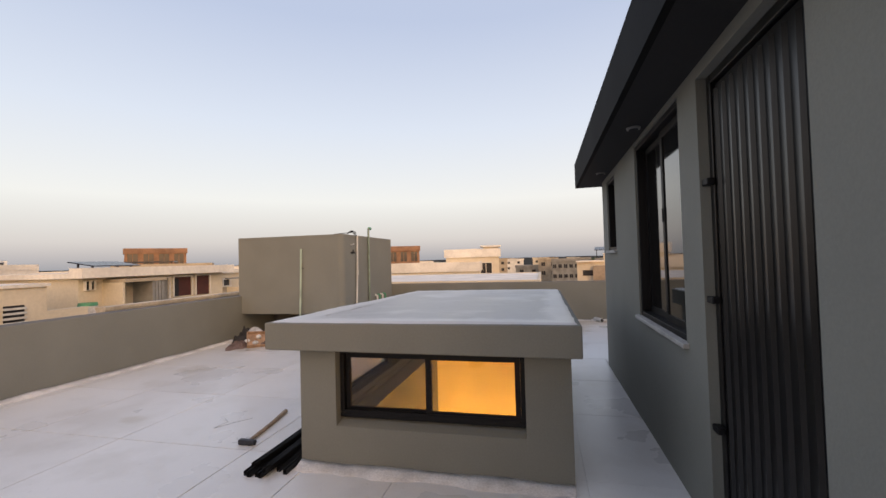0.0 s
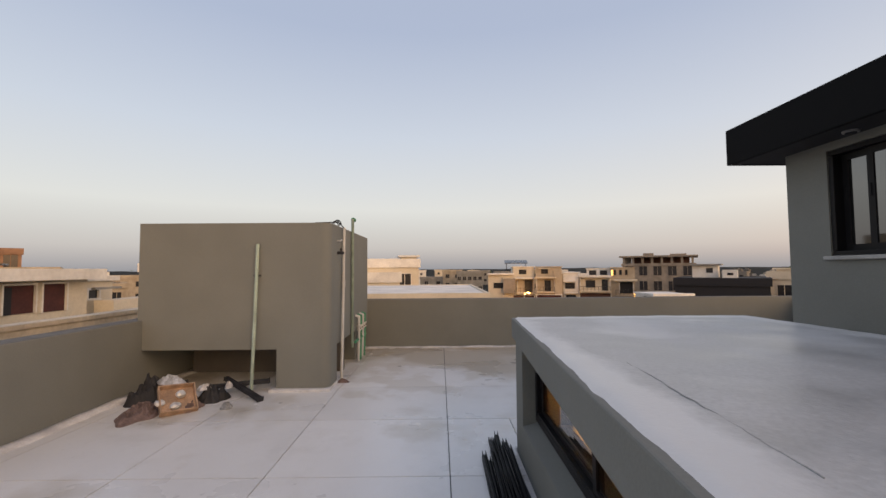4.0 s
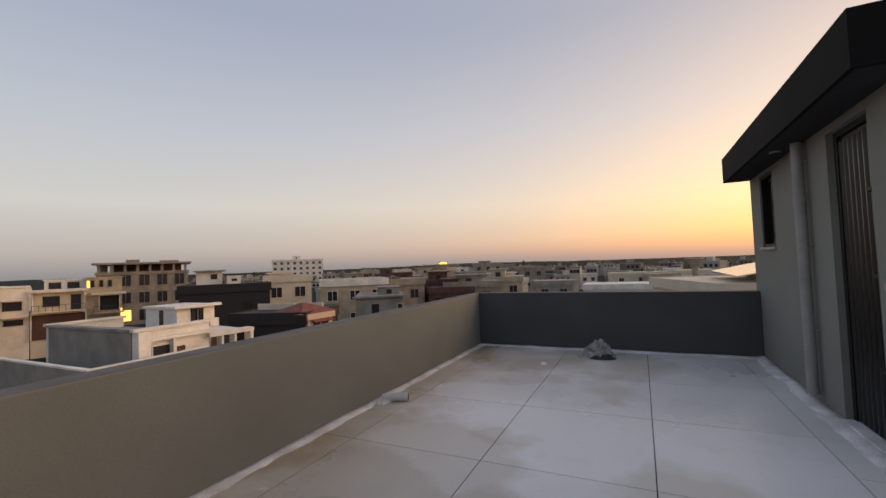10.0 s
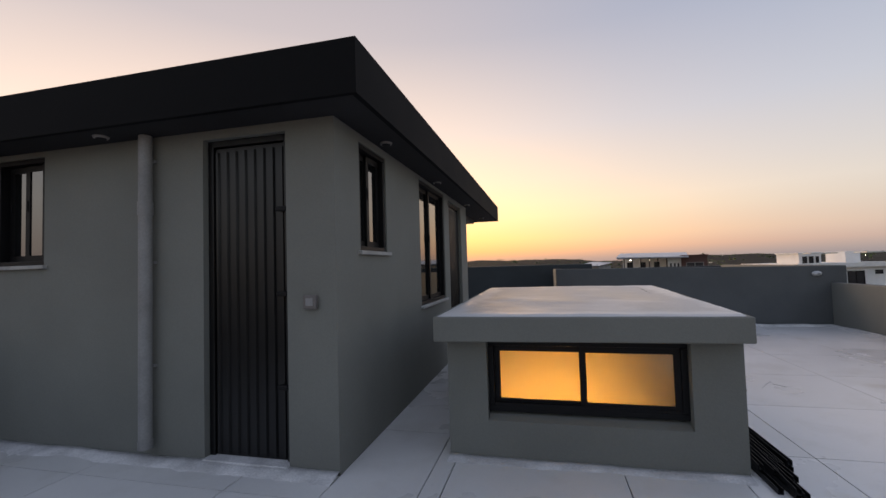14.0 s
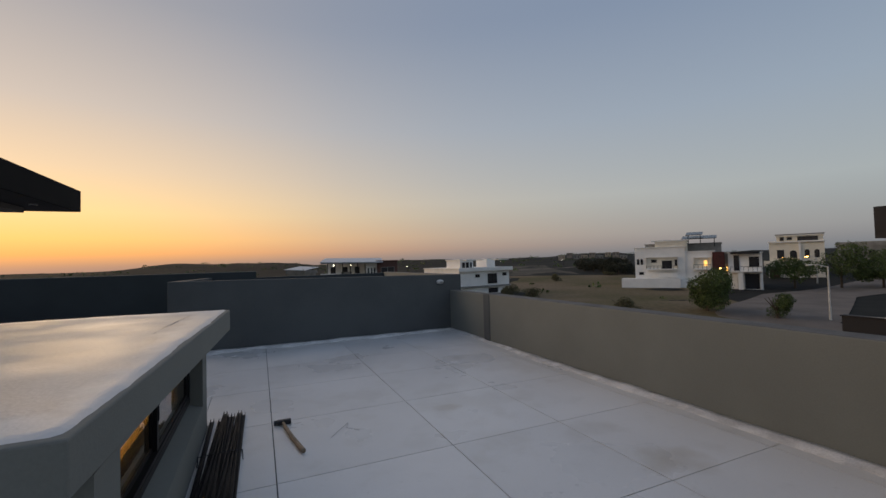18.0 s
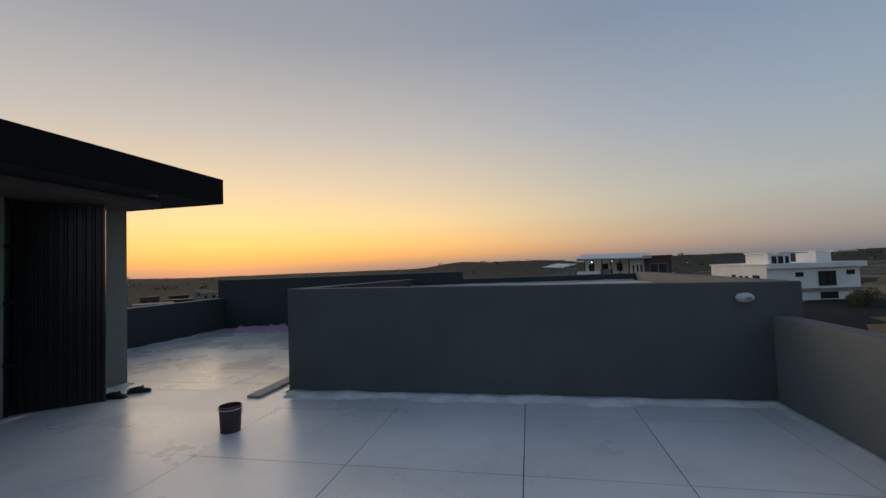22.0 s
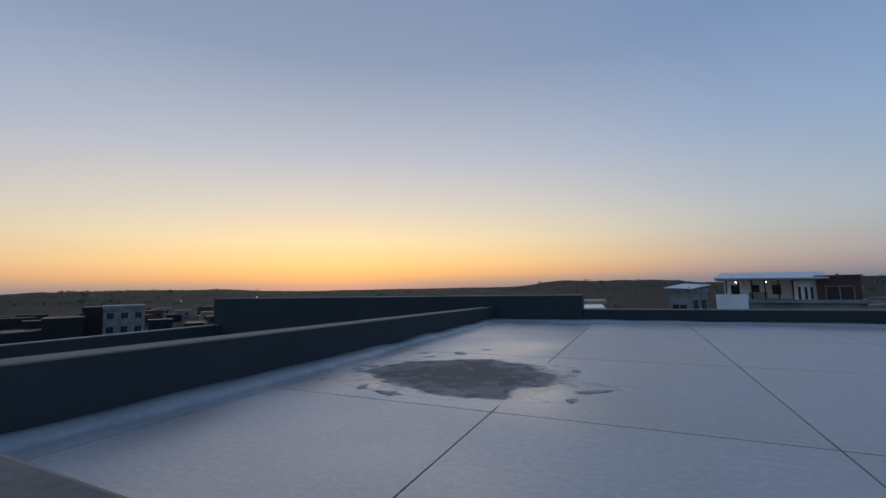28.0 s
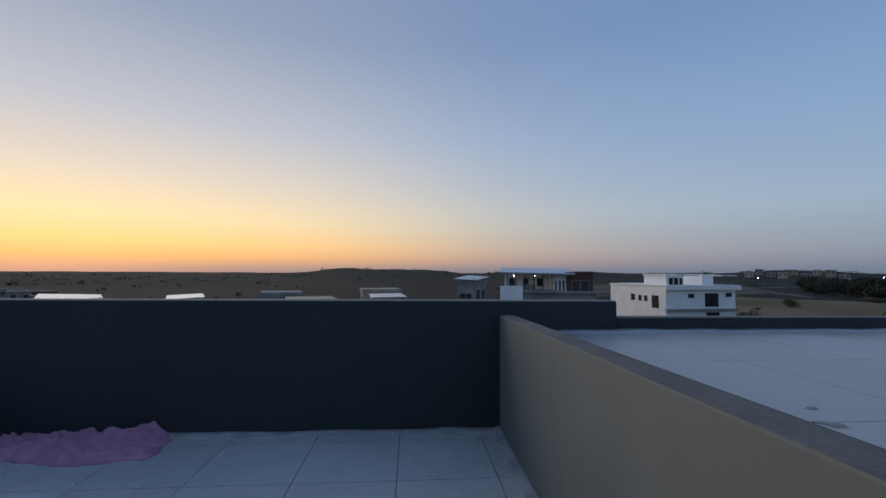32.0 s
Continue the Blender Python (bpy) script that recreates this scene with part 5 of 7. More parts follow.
        part("tower_window", cube(w * (a + b) / 2 - 0.45, w * (a + b) / 2 + 0.45, depth * 0.3 - 0.04, depth * 0.3 + 0.02, H + mh - 1.35, H + mh - 0.45), pane, mm)
    if canopy:
        a, b, ch, cm = canopy
        cc = part("roof_canopy", cube(w * a, w * b, 0.2, depth * 0.6, H + ch, H + ch + 0.14), cm, h)
        for u in (w * a + 0.2, w * b - 0.2):
            for v in (0.4, depth * 0.55):
                part("post", cube(u - 0.06, u + 0.06, v - 0.06, v + 0.06, H - roofrim, H + ch), BLACK, cc)
    return h


def facade(x0, y0, x1, y1, depth, base, blocks, feats, label, group="houses of the neighbourhood"):
    """A house built of wall blocks (u0, u1, v0, v1, top, material) with real front features.
    feats: (kind, u0, u1, z0, z1, material, depth); heights are world heights, u runs along the front."""
    h = thing("house", x0, y0, base, math.degrees(math.atan2(y1 - y0, x1 - x0)), label, "house", group)
    walls = []
    for u0, u1, v0, v1, top, m in blocks:
        v1 = depth if v1 is None else v1
        walls.append(part("wall", cube(u0, u1, v0, v1, 0, top - base), m, h))
        o = 0.12
        part("roof", cube(u0 - o, u1 + o, v0 - o, v1 + o, top - base + 0.002, top - base + 0.14), H_WHITE if m in (H_CREAM, H_WHITE) else m, h)
    for kind, u0, u1, z0, z1, m, d in feats:
        z0, z1 = z0 - base, z1 - base
        if kind == "window":
            f = min(0.06, 0.14 * (u1 - u0))
            bm = bmesh.new()
            n = max(1, round((u1 - u0) / 0.9))
            for k in [(u0 - f, u1 + f, z0 - f, z0), (u0 - f, u1 + f, z1, z1 + f)] + [(u0 + (u1 - u0) * i / n - f / 2, u0 + (u1 - u0) * i / n + f / 2, z0, z1) for i in range(n + 1)]:
                box(bm, k[0], k[1], d - 0.09, d + 0.02, k[2], k[3])
            w = part("window", bm, m or BLACK, h)
            part("pane", cube(u0, u1, d - 0.03, d + 0.015, z0, z1), PANE_FAR, w)
        elif kind == "lit":
            part("lit_window", cube(u0, u1, d - 0.03, d + 0.015, z0, z1), WARMWINDOW, h, "lit warm window")
        elif kind == "opening":
            # no hole is cut; a flat panel, black for shaded recesses, stands in
            w = part("opening", cube(u0, u1, d - 0.02, d + 0.01, z0, z1), m, h)
            bm = bmesh.new()
            g = 0.1 if u1 - u0 > 1.2 else 0.04
            for k in ((u0 - g, u0, z0, z1), (u1, u1 + g, z0, z1), (u0 - g, u1 + g, z1, z1 + g)):
                box(bm, k[0], k[1], d - (0.35 if g > 0.05 else 0.08), d + 0.02, k[2], k[3])
            part("surround", bm, H_WHITE, w)
        elif kind == "arch":
            bm = bmesh.new()
            n = 14
            c, r = (u0 + u1) / 2, (u1 - u0) / 2
            pts = [(u0, z0), (u1, z0)] + [(c + r * math.cos(3.1416 * i / n), z1 - r + r * math.sin(3.1416 * i / n)) for i in range(n + 1)]
            a = [bm.verts.new((p, d - 0.03, q)) for p, q in pts]
            e = [bm.verts.new((p, d + 0.02, q)) for p, q in pts]
            bm.faces.new(a)
            for i in range(len(pts)):
                bm.faces.new((a[i], e[i], e[(i + 1) % len(pts)], a[(i + 1) % len(pts)]))
            part("arched_window", bm, PANE_FAR, h)
        elif kind == "side":
            part("side_opening", cube(-0.03, 0.02, u0, u1, z0, z1), m or PANE_FAR, h)
        elif kind == "rail":
            w = part("balcony", cube(u0, u1, d - 1.1, d, z0 - 0.15, z0), m, h)
            bm = bmesh.new()
            n = max(2, int((u1 - u0) / 0.5))
            for i in range(n + 1):
                u = u0 + 0.03 + (u1 - u0 - 0.06) * i / n
                box(bm, u - 0.025, u + 0.025, d - 1.08, d - 1.04, z0, z1)
            box(bm, u0, u1, d - 1.09, d - 1.03, z1, z1 + 0.05)
            part("railing", bm, IRON, w)
        elif kind == "block":
            part("projection", cube(u0, u1, -d, 0.02, z0, z1), m, h)
        elif kind == "slab":
            part("canopy", cube(u0, u1, -d, 0.02, z0, z1), m, h)
        elif kind == "shutter":
            n = max(3, int((u1 - u0) / 0.09))
            for i in range(n):
                a = u0 + (u1 - u0) * i / n
                part("slat", cube(a, a + (u1 - u0) / n * 0.8, -d, 0.02, z0, z1), m, h)
        elif kind == "solar":
            p = part("solar_canopy", cube(u0, u1, 0.0, 3.0, 0, 0.1), SOLAR, h)
            p.matrix_local = pose(0, 0.5, z0, 10, 0, 0)
            for u in (u0 + 0.3, u1 - 0.3):
                part("post", cube(u - 0.05, u + 0.05, 1.2, 1.3, z0 - 1.2, z0 + 0.16), BLACK, h)
    return h


# neighbours to the west and north-west
facade(-11.45, 8.55, -11.45, 13.5, 4.6, -7, [(0, 4.95, 0, None, 1.28, H_CREAM), (4.95, 6.3, 0.4, None, 1.22, H_CREAM)], [
    ("slab", -0.2, 5.05, 1.29, 1.55, H_WHITE, 0.42), ("window", 0.13, 0.24, 0.98, 1.20, H_WHITE, 0), ("window", 0.26, 0.37, 0.98, 1.20, H_WHITE, 0),
    ("slab", 0.62, 1.90, 1.14, 1.22, H_TAN, 0.75), ("block", 0.60, 0.66, -0.5, 1.14, H_CREAM, 0.7), ("shutter", 1.47, 1.87, 0.2, 1.14, PVCGREY, 0.70),
    ("opening", 2.05, 2.32, 0.2, 1.18, PANE_FAR, 0), ("opening", 2.38, 2.62, 0.2, 1.18, H_GREY, 0), ("opening", 2.80, 3.50, 0.57, 1.19, H_MAROON, 0), ("opening", 3.68, 4.28, 0.55, 1.20, H_MAROON, 0),
    ("block", 2.80, 2.98, 0.57, 1.15, H_BLACK, 0.06), ("window", 5.35, 5.75, 0.75, 0.98, H_WHITE, 0.4), ("slab", 5.1, 6.0, 1.0, 1.06, H_GREY, 0.1), ("block", 5.2, 6.8, 0.3, 0.72, H_CREAM, 0.5)],
    "cream roof pavilion with maroon curtained openings and a pale fascia")
lw = thing("low_wall", -10.6, 7.3, -7.0, 90, "cream roof block with a white louvred vent and a lower wall", "wall")
part("block", cube(-1.8, 0.0, 0.0, 2.2, 0, 8.16), H_CREAM, lw)
part("coping", cube(-1.85, 0.05, -0.05, 2.25, 8.161, 8.23), H_WHITE, lw)
part("masonry", cube(0.001, 0.86, 0.0, 0.2, 0, 7.62), H_CREAM, lw)
vent = part("vent", cube(-0.78, -0.42, -0.012, 0.0, 7.30, 7.80), H_BLACK, lw, "dark louvred vent")
for i in range(5):
    part("louvre_slat", cube(-0.80, -0.40, -0.05, -0.0125, 7.31 + 0.1 * i, 7.355 + 0.1 * i), PVC, vent, "white louvre slat")
barrel = thing("water_barrel", -11.0, 8.45, -7.0, 0, "green and white plastic water barrel beside the pavilion", "barrel")
part("stand", rod(bmesh.new(), (0, 0, 0), (0, 0, 7.35), 0.22, n=20), H_CREAM, barrel)
part("drum", rod(bmesh.new(), (0, 0, 7.351), (0, 0, 7.60), 0.22, 0.20, 20), TINPALE, barrel)
part("lid", rod(bmesh.new(), (0, 0, 7.601), (0, 0, 7.68), 0.21, 0.19, 20), GREENPIPE, barrel, "green lid")
lw = thing("low_wall", -13.4, 8.6, -7.0, 90, "white back parapet of the roof next door", "wall")
part("masonry", cube(-0.3, 1.5, -0.2, 0.0, 0, 8.20), H_WHITE, lw)
house(-21.3, 9.6, -20.8, 13.4, 5.0, 1.74, H_CREAM, "cream roof pavilion with dark windows and pale fascia", cols=4, floors=1, ww=0.62, wh=0.62, fh=1.66, trim=H_WHITE, roofrim=0.2, base=-7, side=1)
panel_frame = thing("solar_panel", -13.2, 10.6, 1.56, 0, "dark solar panel tilted on the pavilion roof", "solar panel")
p = part("cells", cube(-0.5, 0.5, -0.75, 0.75, 0.0, 0.03), SOLAR, panel_frame)
p.matrix_local = pose(0, 0, 0.10, 0, 8, 0)
for yy in (-0.6, 0.6):
    part("leg", cube(-0.3, -0.26, yy - 0.02, yy + 0.02, -0.02, 0.12), IRON, panel_frame)
    part("leg", cube(0.26, 0.30, yy - 0.02, yy + 0.02, -0.02, 0.05), IRON, panel_frame)
wl = thing("garden_wall", -7.75, 9.5, -7.0, 90, "weathered tan parapet wall of the house next door", "wall")
part("masonry", cube(-3.3, 7.5, -0.2, 0.0, 0, 7.76), WEATHERED, wl)
part("coping", cube(-3.3, 7.5, -0.22, 0.02, 7.761, 7.82), WEATHERED, wl)
lh = house(-12.5, 22.0, -0.2, 22.0, 11.0, 0.33, H_WHITE, "long cream house with a stepped parapet round an open roof", cols=4, floors=2, trim=H_CREAM, roofrim=1.1, base=-7)
for zc in (6.42, 6.82):
    part("string_course", cube(-0.06, 12.36, -0.07, 0.0, zc, zc + 0.07), H_TAN, lh)
    part("string_course", cube(12.3, 12.37, 0.0, 11.0, zc, zc + 0.07), H_TAN, lh)
house(-10.5, 46.5, -4.6, 47.4, 8, 2.6, H_CREAM, "tall cream house with a stair tower and roof block", cols=2, floors=3, trim=H_WHITE, mumty=(0.72, 1.0, 0.3))
house(-15.5, 40.0, -6.0, 41.0, 8, 1.2, H_CREAM, "pale house with a low stepped roof", cols=3, floors=2, trim=H_WHITE)
house(-70.5, 58.2, -64.5, 65.2, 9, 5.0, H_BRICK, "unfinished brick apartment block with open floors", cols=4, floors=3, ww=1.5, wh=1.9, side=3)
house(-28.3, 75.0, -22.7, 77.0, 9, 4.3, H_BRICK, "unfinished brick house with open floors", cols=3, floors=3, ww=1.2, wh=1.8, side=3)
house(-45, 36, -38, 42, 8, 1.9, H_TAN, "tan house with a solar canopy on its roof", cols=3, floors=2, canopy=(0.1, 0.6, 0.25, SOLAR))
house(-34, 47, -25, 52, 9, 2.3, H_CREAM, "cream two-storey house with pale fascia", cols=4, floors=2, trim=H_WHITE)
# across the street to the north and north-east
house(3.0, 136, 11.2, 135.4, 12, 0.9, H_GREY, "grey apartment block with rows of windows", cols=5, floors=4, ww=1.0, wh=1.1)
facade(5.5, 70.6, 12.9, 69.6, 9, -7.3, [(0, 4.0, 0, None, 0.6, H_CREAM), (4.0, 7.4, 0.3, None, 1.75, H_CREAM)], [
    ("slab", -0.15, 4.1, 0.55, 0.78, H_WHITE, 0.5), ("window", 0.9, 2.5, -1.55, -0.8, None, 0), ("block", 2.4, 4.3, -2.4, -0.05, H_RAW, 0.9), ("opening", 4.7, 7.2, -2.2, -0.15, H_TAN, 0.3), ("window", 5.9, 7.0, -2.2, -0.4, None, 0.25),
    ("slab", 4.3, 7.5, -0.1, 0.08, H_WHITE, 0.9), ("rail", 4.5, 7.3, -2.35, -1.6, H_CREAM, 0.3), ("window", 5.0, 6.1, 0.7, 1.3, None, 0.3), ("opening", 2.5, 7.3, -5.0, -2.75, H_BROWN, 0.2), ("solar", 2.7, 6.4, 2.35, 2.8, None, 0)],
    "cream house with a projecting bay, balcony and rooftop solar canopy")
facade(12.9, 69.2, 16.9, 68.1, 9, -7.3, [(0, 4.0, 0, None, 1.7, H_TAN)], [
    ("slab", -0.1, 3.2, 0.0, 0.2, H_CREAM, 1.2), ("opening", 0.2, 2.8, -2.0, -0.05, H_TAN, 0), ("window", 1.4, 2.3, -2.0, -0.4, None, 0), ("rail", 0.1, 2.9, -2.1, -1.4, H_CREAM, 0), ("window", 0.9, 1.9, 0.75, 1.36, None, 0),
    ("slab", 0.5, 2.3, 1.45, 1.58, H_CREAM, 0.7), ("block", 2.9, 4.0, -4.5, 1.2, H_TAN, 0.5), ("opening", 0.2, 3.9, -5.0, -2.6, H_MAROON, -0.6)],
    "tan modern house with a deep balcony and maroon gate")
facade(16.9, 68.8, 19.4, 67.9, 9, -7.3, [(0, 2.6, 0, None, 0.75, H_WHITE)], [
    ("window", 0.6, 2.0, -1.6, -0.8, None, 0), ("slab", 0.3, 2.2, -0.62, -0.48, H_WHITE, 0.7), ("window", 0.7, 2.1, -3.2, -2.7, None, 0), ("slab", 0.5, 2.5, -2.4, -2.25, H_WHITE, 0.8), ("block", -0.05, 0.3, -5, 0.7, H_TAN, 0.3)],
    "narrow white house with stacked windows and canopies")
facade(19.4, 67.8, 27.2, 64.5, 9, -7.3, [(0, 4.6, 0, None, 0.1, H_CREAM), (1.0, 4.6, 2.0, None, 1.35, H_WHITE), (4.6, 7.9, 0.2, None, 1.5, H_TAN)], [
    ("slab", -0.1, 4.7, 0.12, 0.42, H_WHITE, 0.9), ("opening", 0.2, 4.4, -1.85, 0.0, H_CREAM, 0), ("window", 1.0, 2.3, -1.4, -0.4, None, -0.02), ("window", 3.3, 4.1, -1.85, -0.3, None, -0.02), ("rail", 0.1, 4.5, -1.95, -1.3, H_CREAM, 0),
    ("opening", 0.1, 4.5, -5.0, -2.3, H_BROWN, -0.1), ("window", 1.4, 2.4, 0.5, 1.1, None, 2.0), ("window", 3.0, 4.0, 0.5, 1.1, None, 2.0), ("window", 5.0, 5.3, 0.5, 1.2, None, 0.2), ("window", 5.8, 6.1, 0.5, 1.2, None, 0.2), ("window", 6.6, 6.9, 0.5, 1.2, None, 0.2), ("lit", 4.65, 4.9, 0.4, 1.2, None, 0.2),
    ("slab", 5.0, 8.2, -0.45, -0.2, H_CREAM, 1.0), ("opening", 5.8, 7.6, -2.3, -0.6, H_BLACK, 0.2), ("rail", 5.2, 8.0, -2.5, -1.8, H_TAN, 0.2), ("lit", 7.75, 7.9, -3.4, -2.2, None, 0.2)],
    "cream house with a wide balcony, brown gate and warm lamps")
uh = house(37.0, 92.5, 48.5, 85.5, 12, 2.4, H_RAW, "unfinished concrete house with a columned top floor", cols=5, floors=3, ww=1.5, wh=1.9, lit=((2, 1),), roofrim=0.3)
uz = 2.4 - uh.location.z
slab = part("top_slab", cube(-0.6, 14.0, -0.5, 12.4, uz + 1.35, uz + 1.68), H_RAW, uh)
for i in range(8):
    part("column", cube(0.1 + i * 1.82, 0.5 + i * 1.82, 0.0, 0.4, uz - 0.28, uz + 1.349), H_RAW, slab)
for i in range(1, 5):
    part("column", cube(0.1, 0.5, i * 2.8, i * 2.8 + 0.4, uz - 0.28, uz + 1.349), H_RAW, slab)
# dark panel added to stand for the shade inside the open floor
part("shade_panel", cube(1.5, 12.5, 4.0, 4.3, uz - 0.28, uz + 1.349), H_BROWN, slab, "dark panel added for the shade behind the columns")
part("parapet_stub", cube(4.0, 6.0, 1.0, 1.3, uz + 1.681, uz + 2.2), H_RAW, slab)
part("parapet_stub", cube(9.0, 12.0, 1.0, 1.3, uz + 1.681, uz + 2.0), H_RAW, slab)
facade(10.2, 31.65, 14.3, 31.65, 9, -7.3, [(0, 0.22, 0.35, 8.8, -1.40, H_GREY), (0, 4.1, 0, 0.22, -1.40, H_WHITE), (0.25, 4.1, 0.25, 8.8, -2.1, H_GREY), (0, 4.1, 8.9, 9.1, -1.35, H_WHITE)], [
    ("slab", 0.6, 4.1, -1.98, -1.82, H_WHITE, 0.35), ("block", 0.0, 0.6, -7.2, -1.42, H_WHITE, 0.35), ("opening", 0.85, 1.75, -7.0, -2.3, H_BLACK, 0), ("block", 1.8, 1.95, -7.2, -2.0, H_WHITE, 0.3), ("opening", 2.1, 2.6, -7.0, -2.5, H_BROWN, 0)],
    "low white house with a blank grey side wall and parapet roof")
facade(13.8, 33.9, 16.3, 33.9, 3.2, -2.1, [(0, 2.5, 0, None, -0.62, H_WHITE)], [
    ("slab", -0.35, 2.75, -0.61, -0.44, H_WHITE, 0.4), ("window", 0.9, 1.25, -1.6, -0.75, None, 0), ("window", 1.4, 1.65, -1.6, -0.75, None, 0), ("side", 1.35, 1.75, -1.9, -0.72, None, 0), ("block", 2.0, 2.6, -1.95, -1.45, H_WHITE, 0.3)],
    "small white roof pavilion with a flat overhanging roof")
facade(14.35, 32.0, 16.9, 31.6, 4, -7.3, [(0, 2.6, 1.2, None, -2.35, H_CREAM)], [
    ("slab", -0.1, 2.7, -2.3, -2.06, H_WHITE, 0.7), ("block", 2.45, 2.65, -7.2, -2.3, H_WHITE, 0.7), ("block", 1.45, 1.57, -7.2, -2.3, H_WHITE, 0.6), ("block", 0.65, 0.77, -7.2, -2.3, H_WHITE, 0.6), ("opening", 0.1, 0.6, -7, -2.5, H_BLACK, 1.2), ("opening", 0.85, 1.4, -7, -2.5, H_BROWN, 1.2), ("opening", 1.65, 2.4, -7, -2.5, H_BLACK, 1.2)],
    "pale carport with slim white columns and dark openings")
facade(9.6, 26.2, 14.0, 26.2, 4.3, -7.3, [(0, 4.4, 0, None, -3.0, H_WHITE)], [("window", 1.0, 2.2, -5.4, -4.3, None, 0)], "low white flat-roofed annexe beside the street")
yw = thing("compound_wall", 7.75, 30.75, -7.17, 0, "grey compound wall with a white coping", "wall")
part("masonry", cube(0, 0.2, 0.2, 9.3, 0, 4.4), H_GREY, yw)
part("masonry", cube(0, 5.9, 0, 0.2, 0, 4.4), H_GREY, yw)
part("coping", cube(-0.04, 0.24, 0.245, 9.3, 4.401, 4.49), H_WHITE, yw)
part("coping", cube(-0.04, 5.9, -0.04, 0.24, 4.401, 4.49), H_WHITE, yw)
# west-facing front; the black colour also carries its shade
hb = house(26.0, 52.9, 33.2, 47.4, 10, 0.25, H_BLACK, "black modern house with a white roof pavilion", cols=2, floors=2, ww=0.7, wh=0.9)
hz = 0.25 - hb.location.z
part("roof_pavilion", cube(1.4, 4.1, 4.0, 7.0, hz - 0.6, hz + 1.5), H_WHITE, hb, "white roof pavilion")
part("pavilion_roof", cube(1.1, 4.5, 3.5, 7.3, hz + 1.502, hz + 1.68), H_GREY, hb)
part("pavilion_window", cube(2.9, 3.6, 3.96, 4.02, hz + 0.6, hz + 1.2), PANE_FAR, hb)
part("tank_room", cube(4.6, 6.1, 3.0, 5.0, hz - 0.6, hz + 0.95), H_WHITE, hb, "white box room on the roof")
part("tank_room_window", cube(5.1, 5.7, 2.96, 3.02, hz + 0.3, hz + 0.6), PANE_FAR, hb)
# black colour stands for a west face lying in shade
lb = house(20.2, 37.2, 21.95, 31.35, 6, -1.75, H_BLACK, "low house coloured black for its shaded west side, cream roof parapet", cols=0, floors=1)
part("parapet", cube(0.3, 3.6, 3.0, 3.2, -2.4 - lb.location.z, -1.25 - lb.location.z), H_CREAM, lb, "cream stepped parapet")
part("parapet", cube(3.0, 5.6, 4.2, 4.4, -2.4 - lb.location.z, -1.35 - lb.location.z), H_CREAM, lb, "cream stepped parapet")
house(37.4, 53.0, 41.8, 49.0, 9, 0.9, H_CREAM, "cream house with stacked balconies", cols=2, floors=3, balcony=((1, 0),), mumty=(0.1, 0.6, 0.3))
house(42.5, 48.0, 48.5, 41.0, 9, 0.0, H_TAN, "tan house with a pale roof fascia", cols=3, floors=2, trim=H_WHITE)
hr = house(22.1, 31.2, 24.7, 31.05, 4, -1.95, H_PINK, "small pink-cream gatehouse with a red tiled hip roof", cols=1, floors=1, ww=1.7, wh=1.3, fh=2.55, roofrim=0.2)
hz = -1.95 - hr.location.z
bm = bmesh.new()
bmesh.ops.create_cone(bm, cap_ends=True, segments=4, radius1=2.5, radius2=0.25, depth=0.75, matrix=Matrix.LocRotScale((1.3, 1.9, hz + 0.43), Euler((0, 0, radians(45))), (1, 1, 1)) @ Matrix.Diagonal((1.08, 1.08, 1, 1)))
part("tiled_roof", bm, H_ROOFRED, hr, "weathered red tiled hip roof")
p = part("window_awning", cube(0.3, 2.3, -0.55, 0.0, 0, 0.07), H_ROOFRED, hr, "red tiled awning over the window")
p.matrix_local = pose(0, 0, hz - 0.42, 22, 0, 0)
facade(38.0, 38.7, 41.1, 34.0, 7, -9, [(0, 5.6, 0, None, -1.95, H_GREY), (2.6, 5.2, 1.5, 4.5, -1.0, H_GREY)], [
    ("slab", -0.35, 6.0, -2.05, -1.83, H_GREY, 0.45), ("window", 1.8, 2.75, -4.0, -2.8, H_GREY, 0), ("opening", 4.9, 5.5, -4.6, -2.9, PANE_FAR, 0), ("window", 3.6, 4.3, -1.75, -1.2, H_GREY, 1.5)],
    "grey flat-roofed house with a single dark window")
house(172, 198.5, 191.6, 178.5, 20, 8.3, H_WHITE, "large white apartment block on the skyline", cols=8, floors=4, ww=1.4, wh=1.5, mumty=(0.4, 0.55, 2.0))
rnd = random.Random(77)
for i in range(26):
    phi = radians(24 + i * 0.78 + rnd.uniform(-0.4, 0.4))
    d = rnd.uniform(66, 118)
    x, y = d * math.cos(phi), d * math.sin(phi)
    wd = rnd.uniform(5, 9)
    a2 = phi + rnd.uniform(-0.25, 0.25)
    house(x, y, x + math.sin(a2) * wd, y - math.cos(a2) * wd, rnd.uniform(6, 9), rnd.uniform(-2.2, -0.3) + d * 0.004, rnd.choice((H_GREY, H_TAN, H_CREAM, H_WHITE, H_RAW, H_BROWN)), "flat-roofed house with a roof block, in the crowded town", cols=2, floors=2,
          group="distant town houses", mumty=(rnd.uniform(0.05, 0.3), rnd.uniform(0.5, 0.8), rnd.uniform(0.5, 1.4)) if i % 3 else None, side=0)
rnd = random.Random(21)
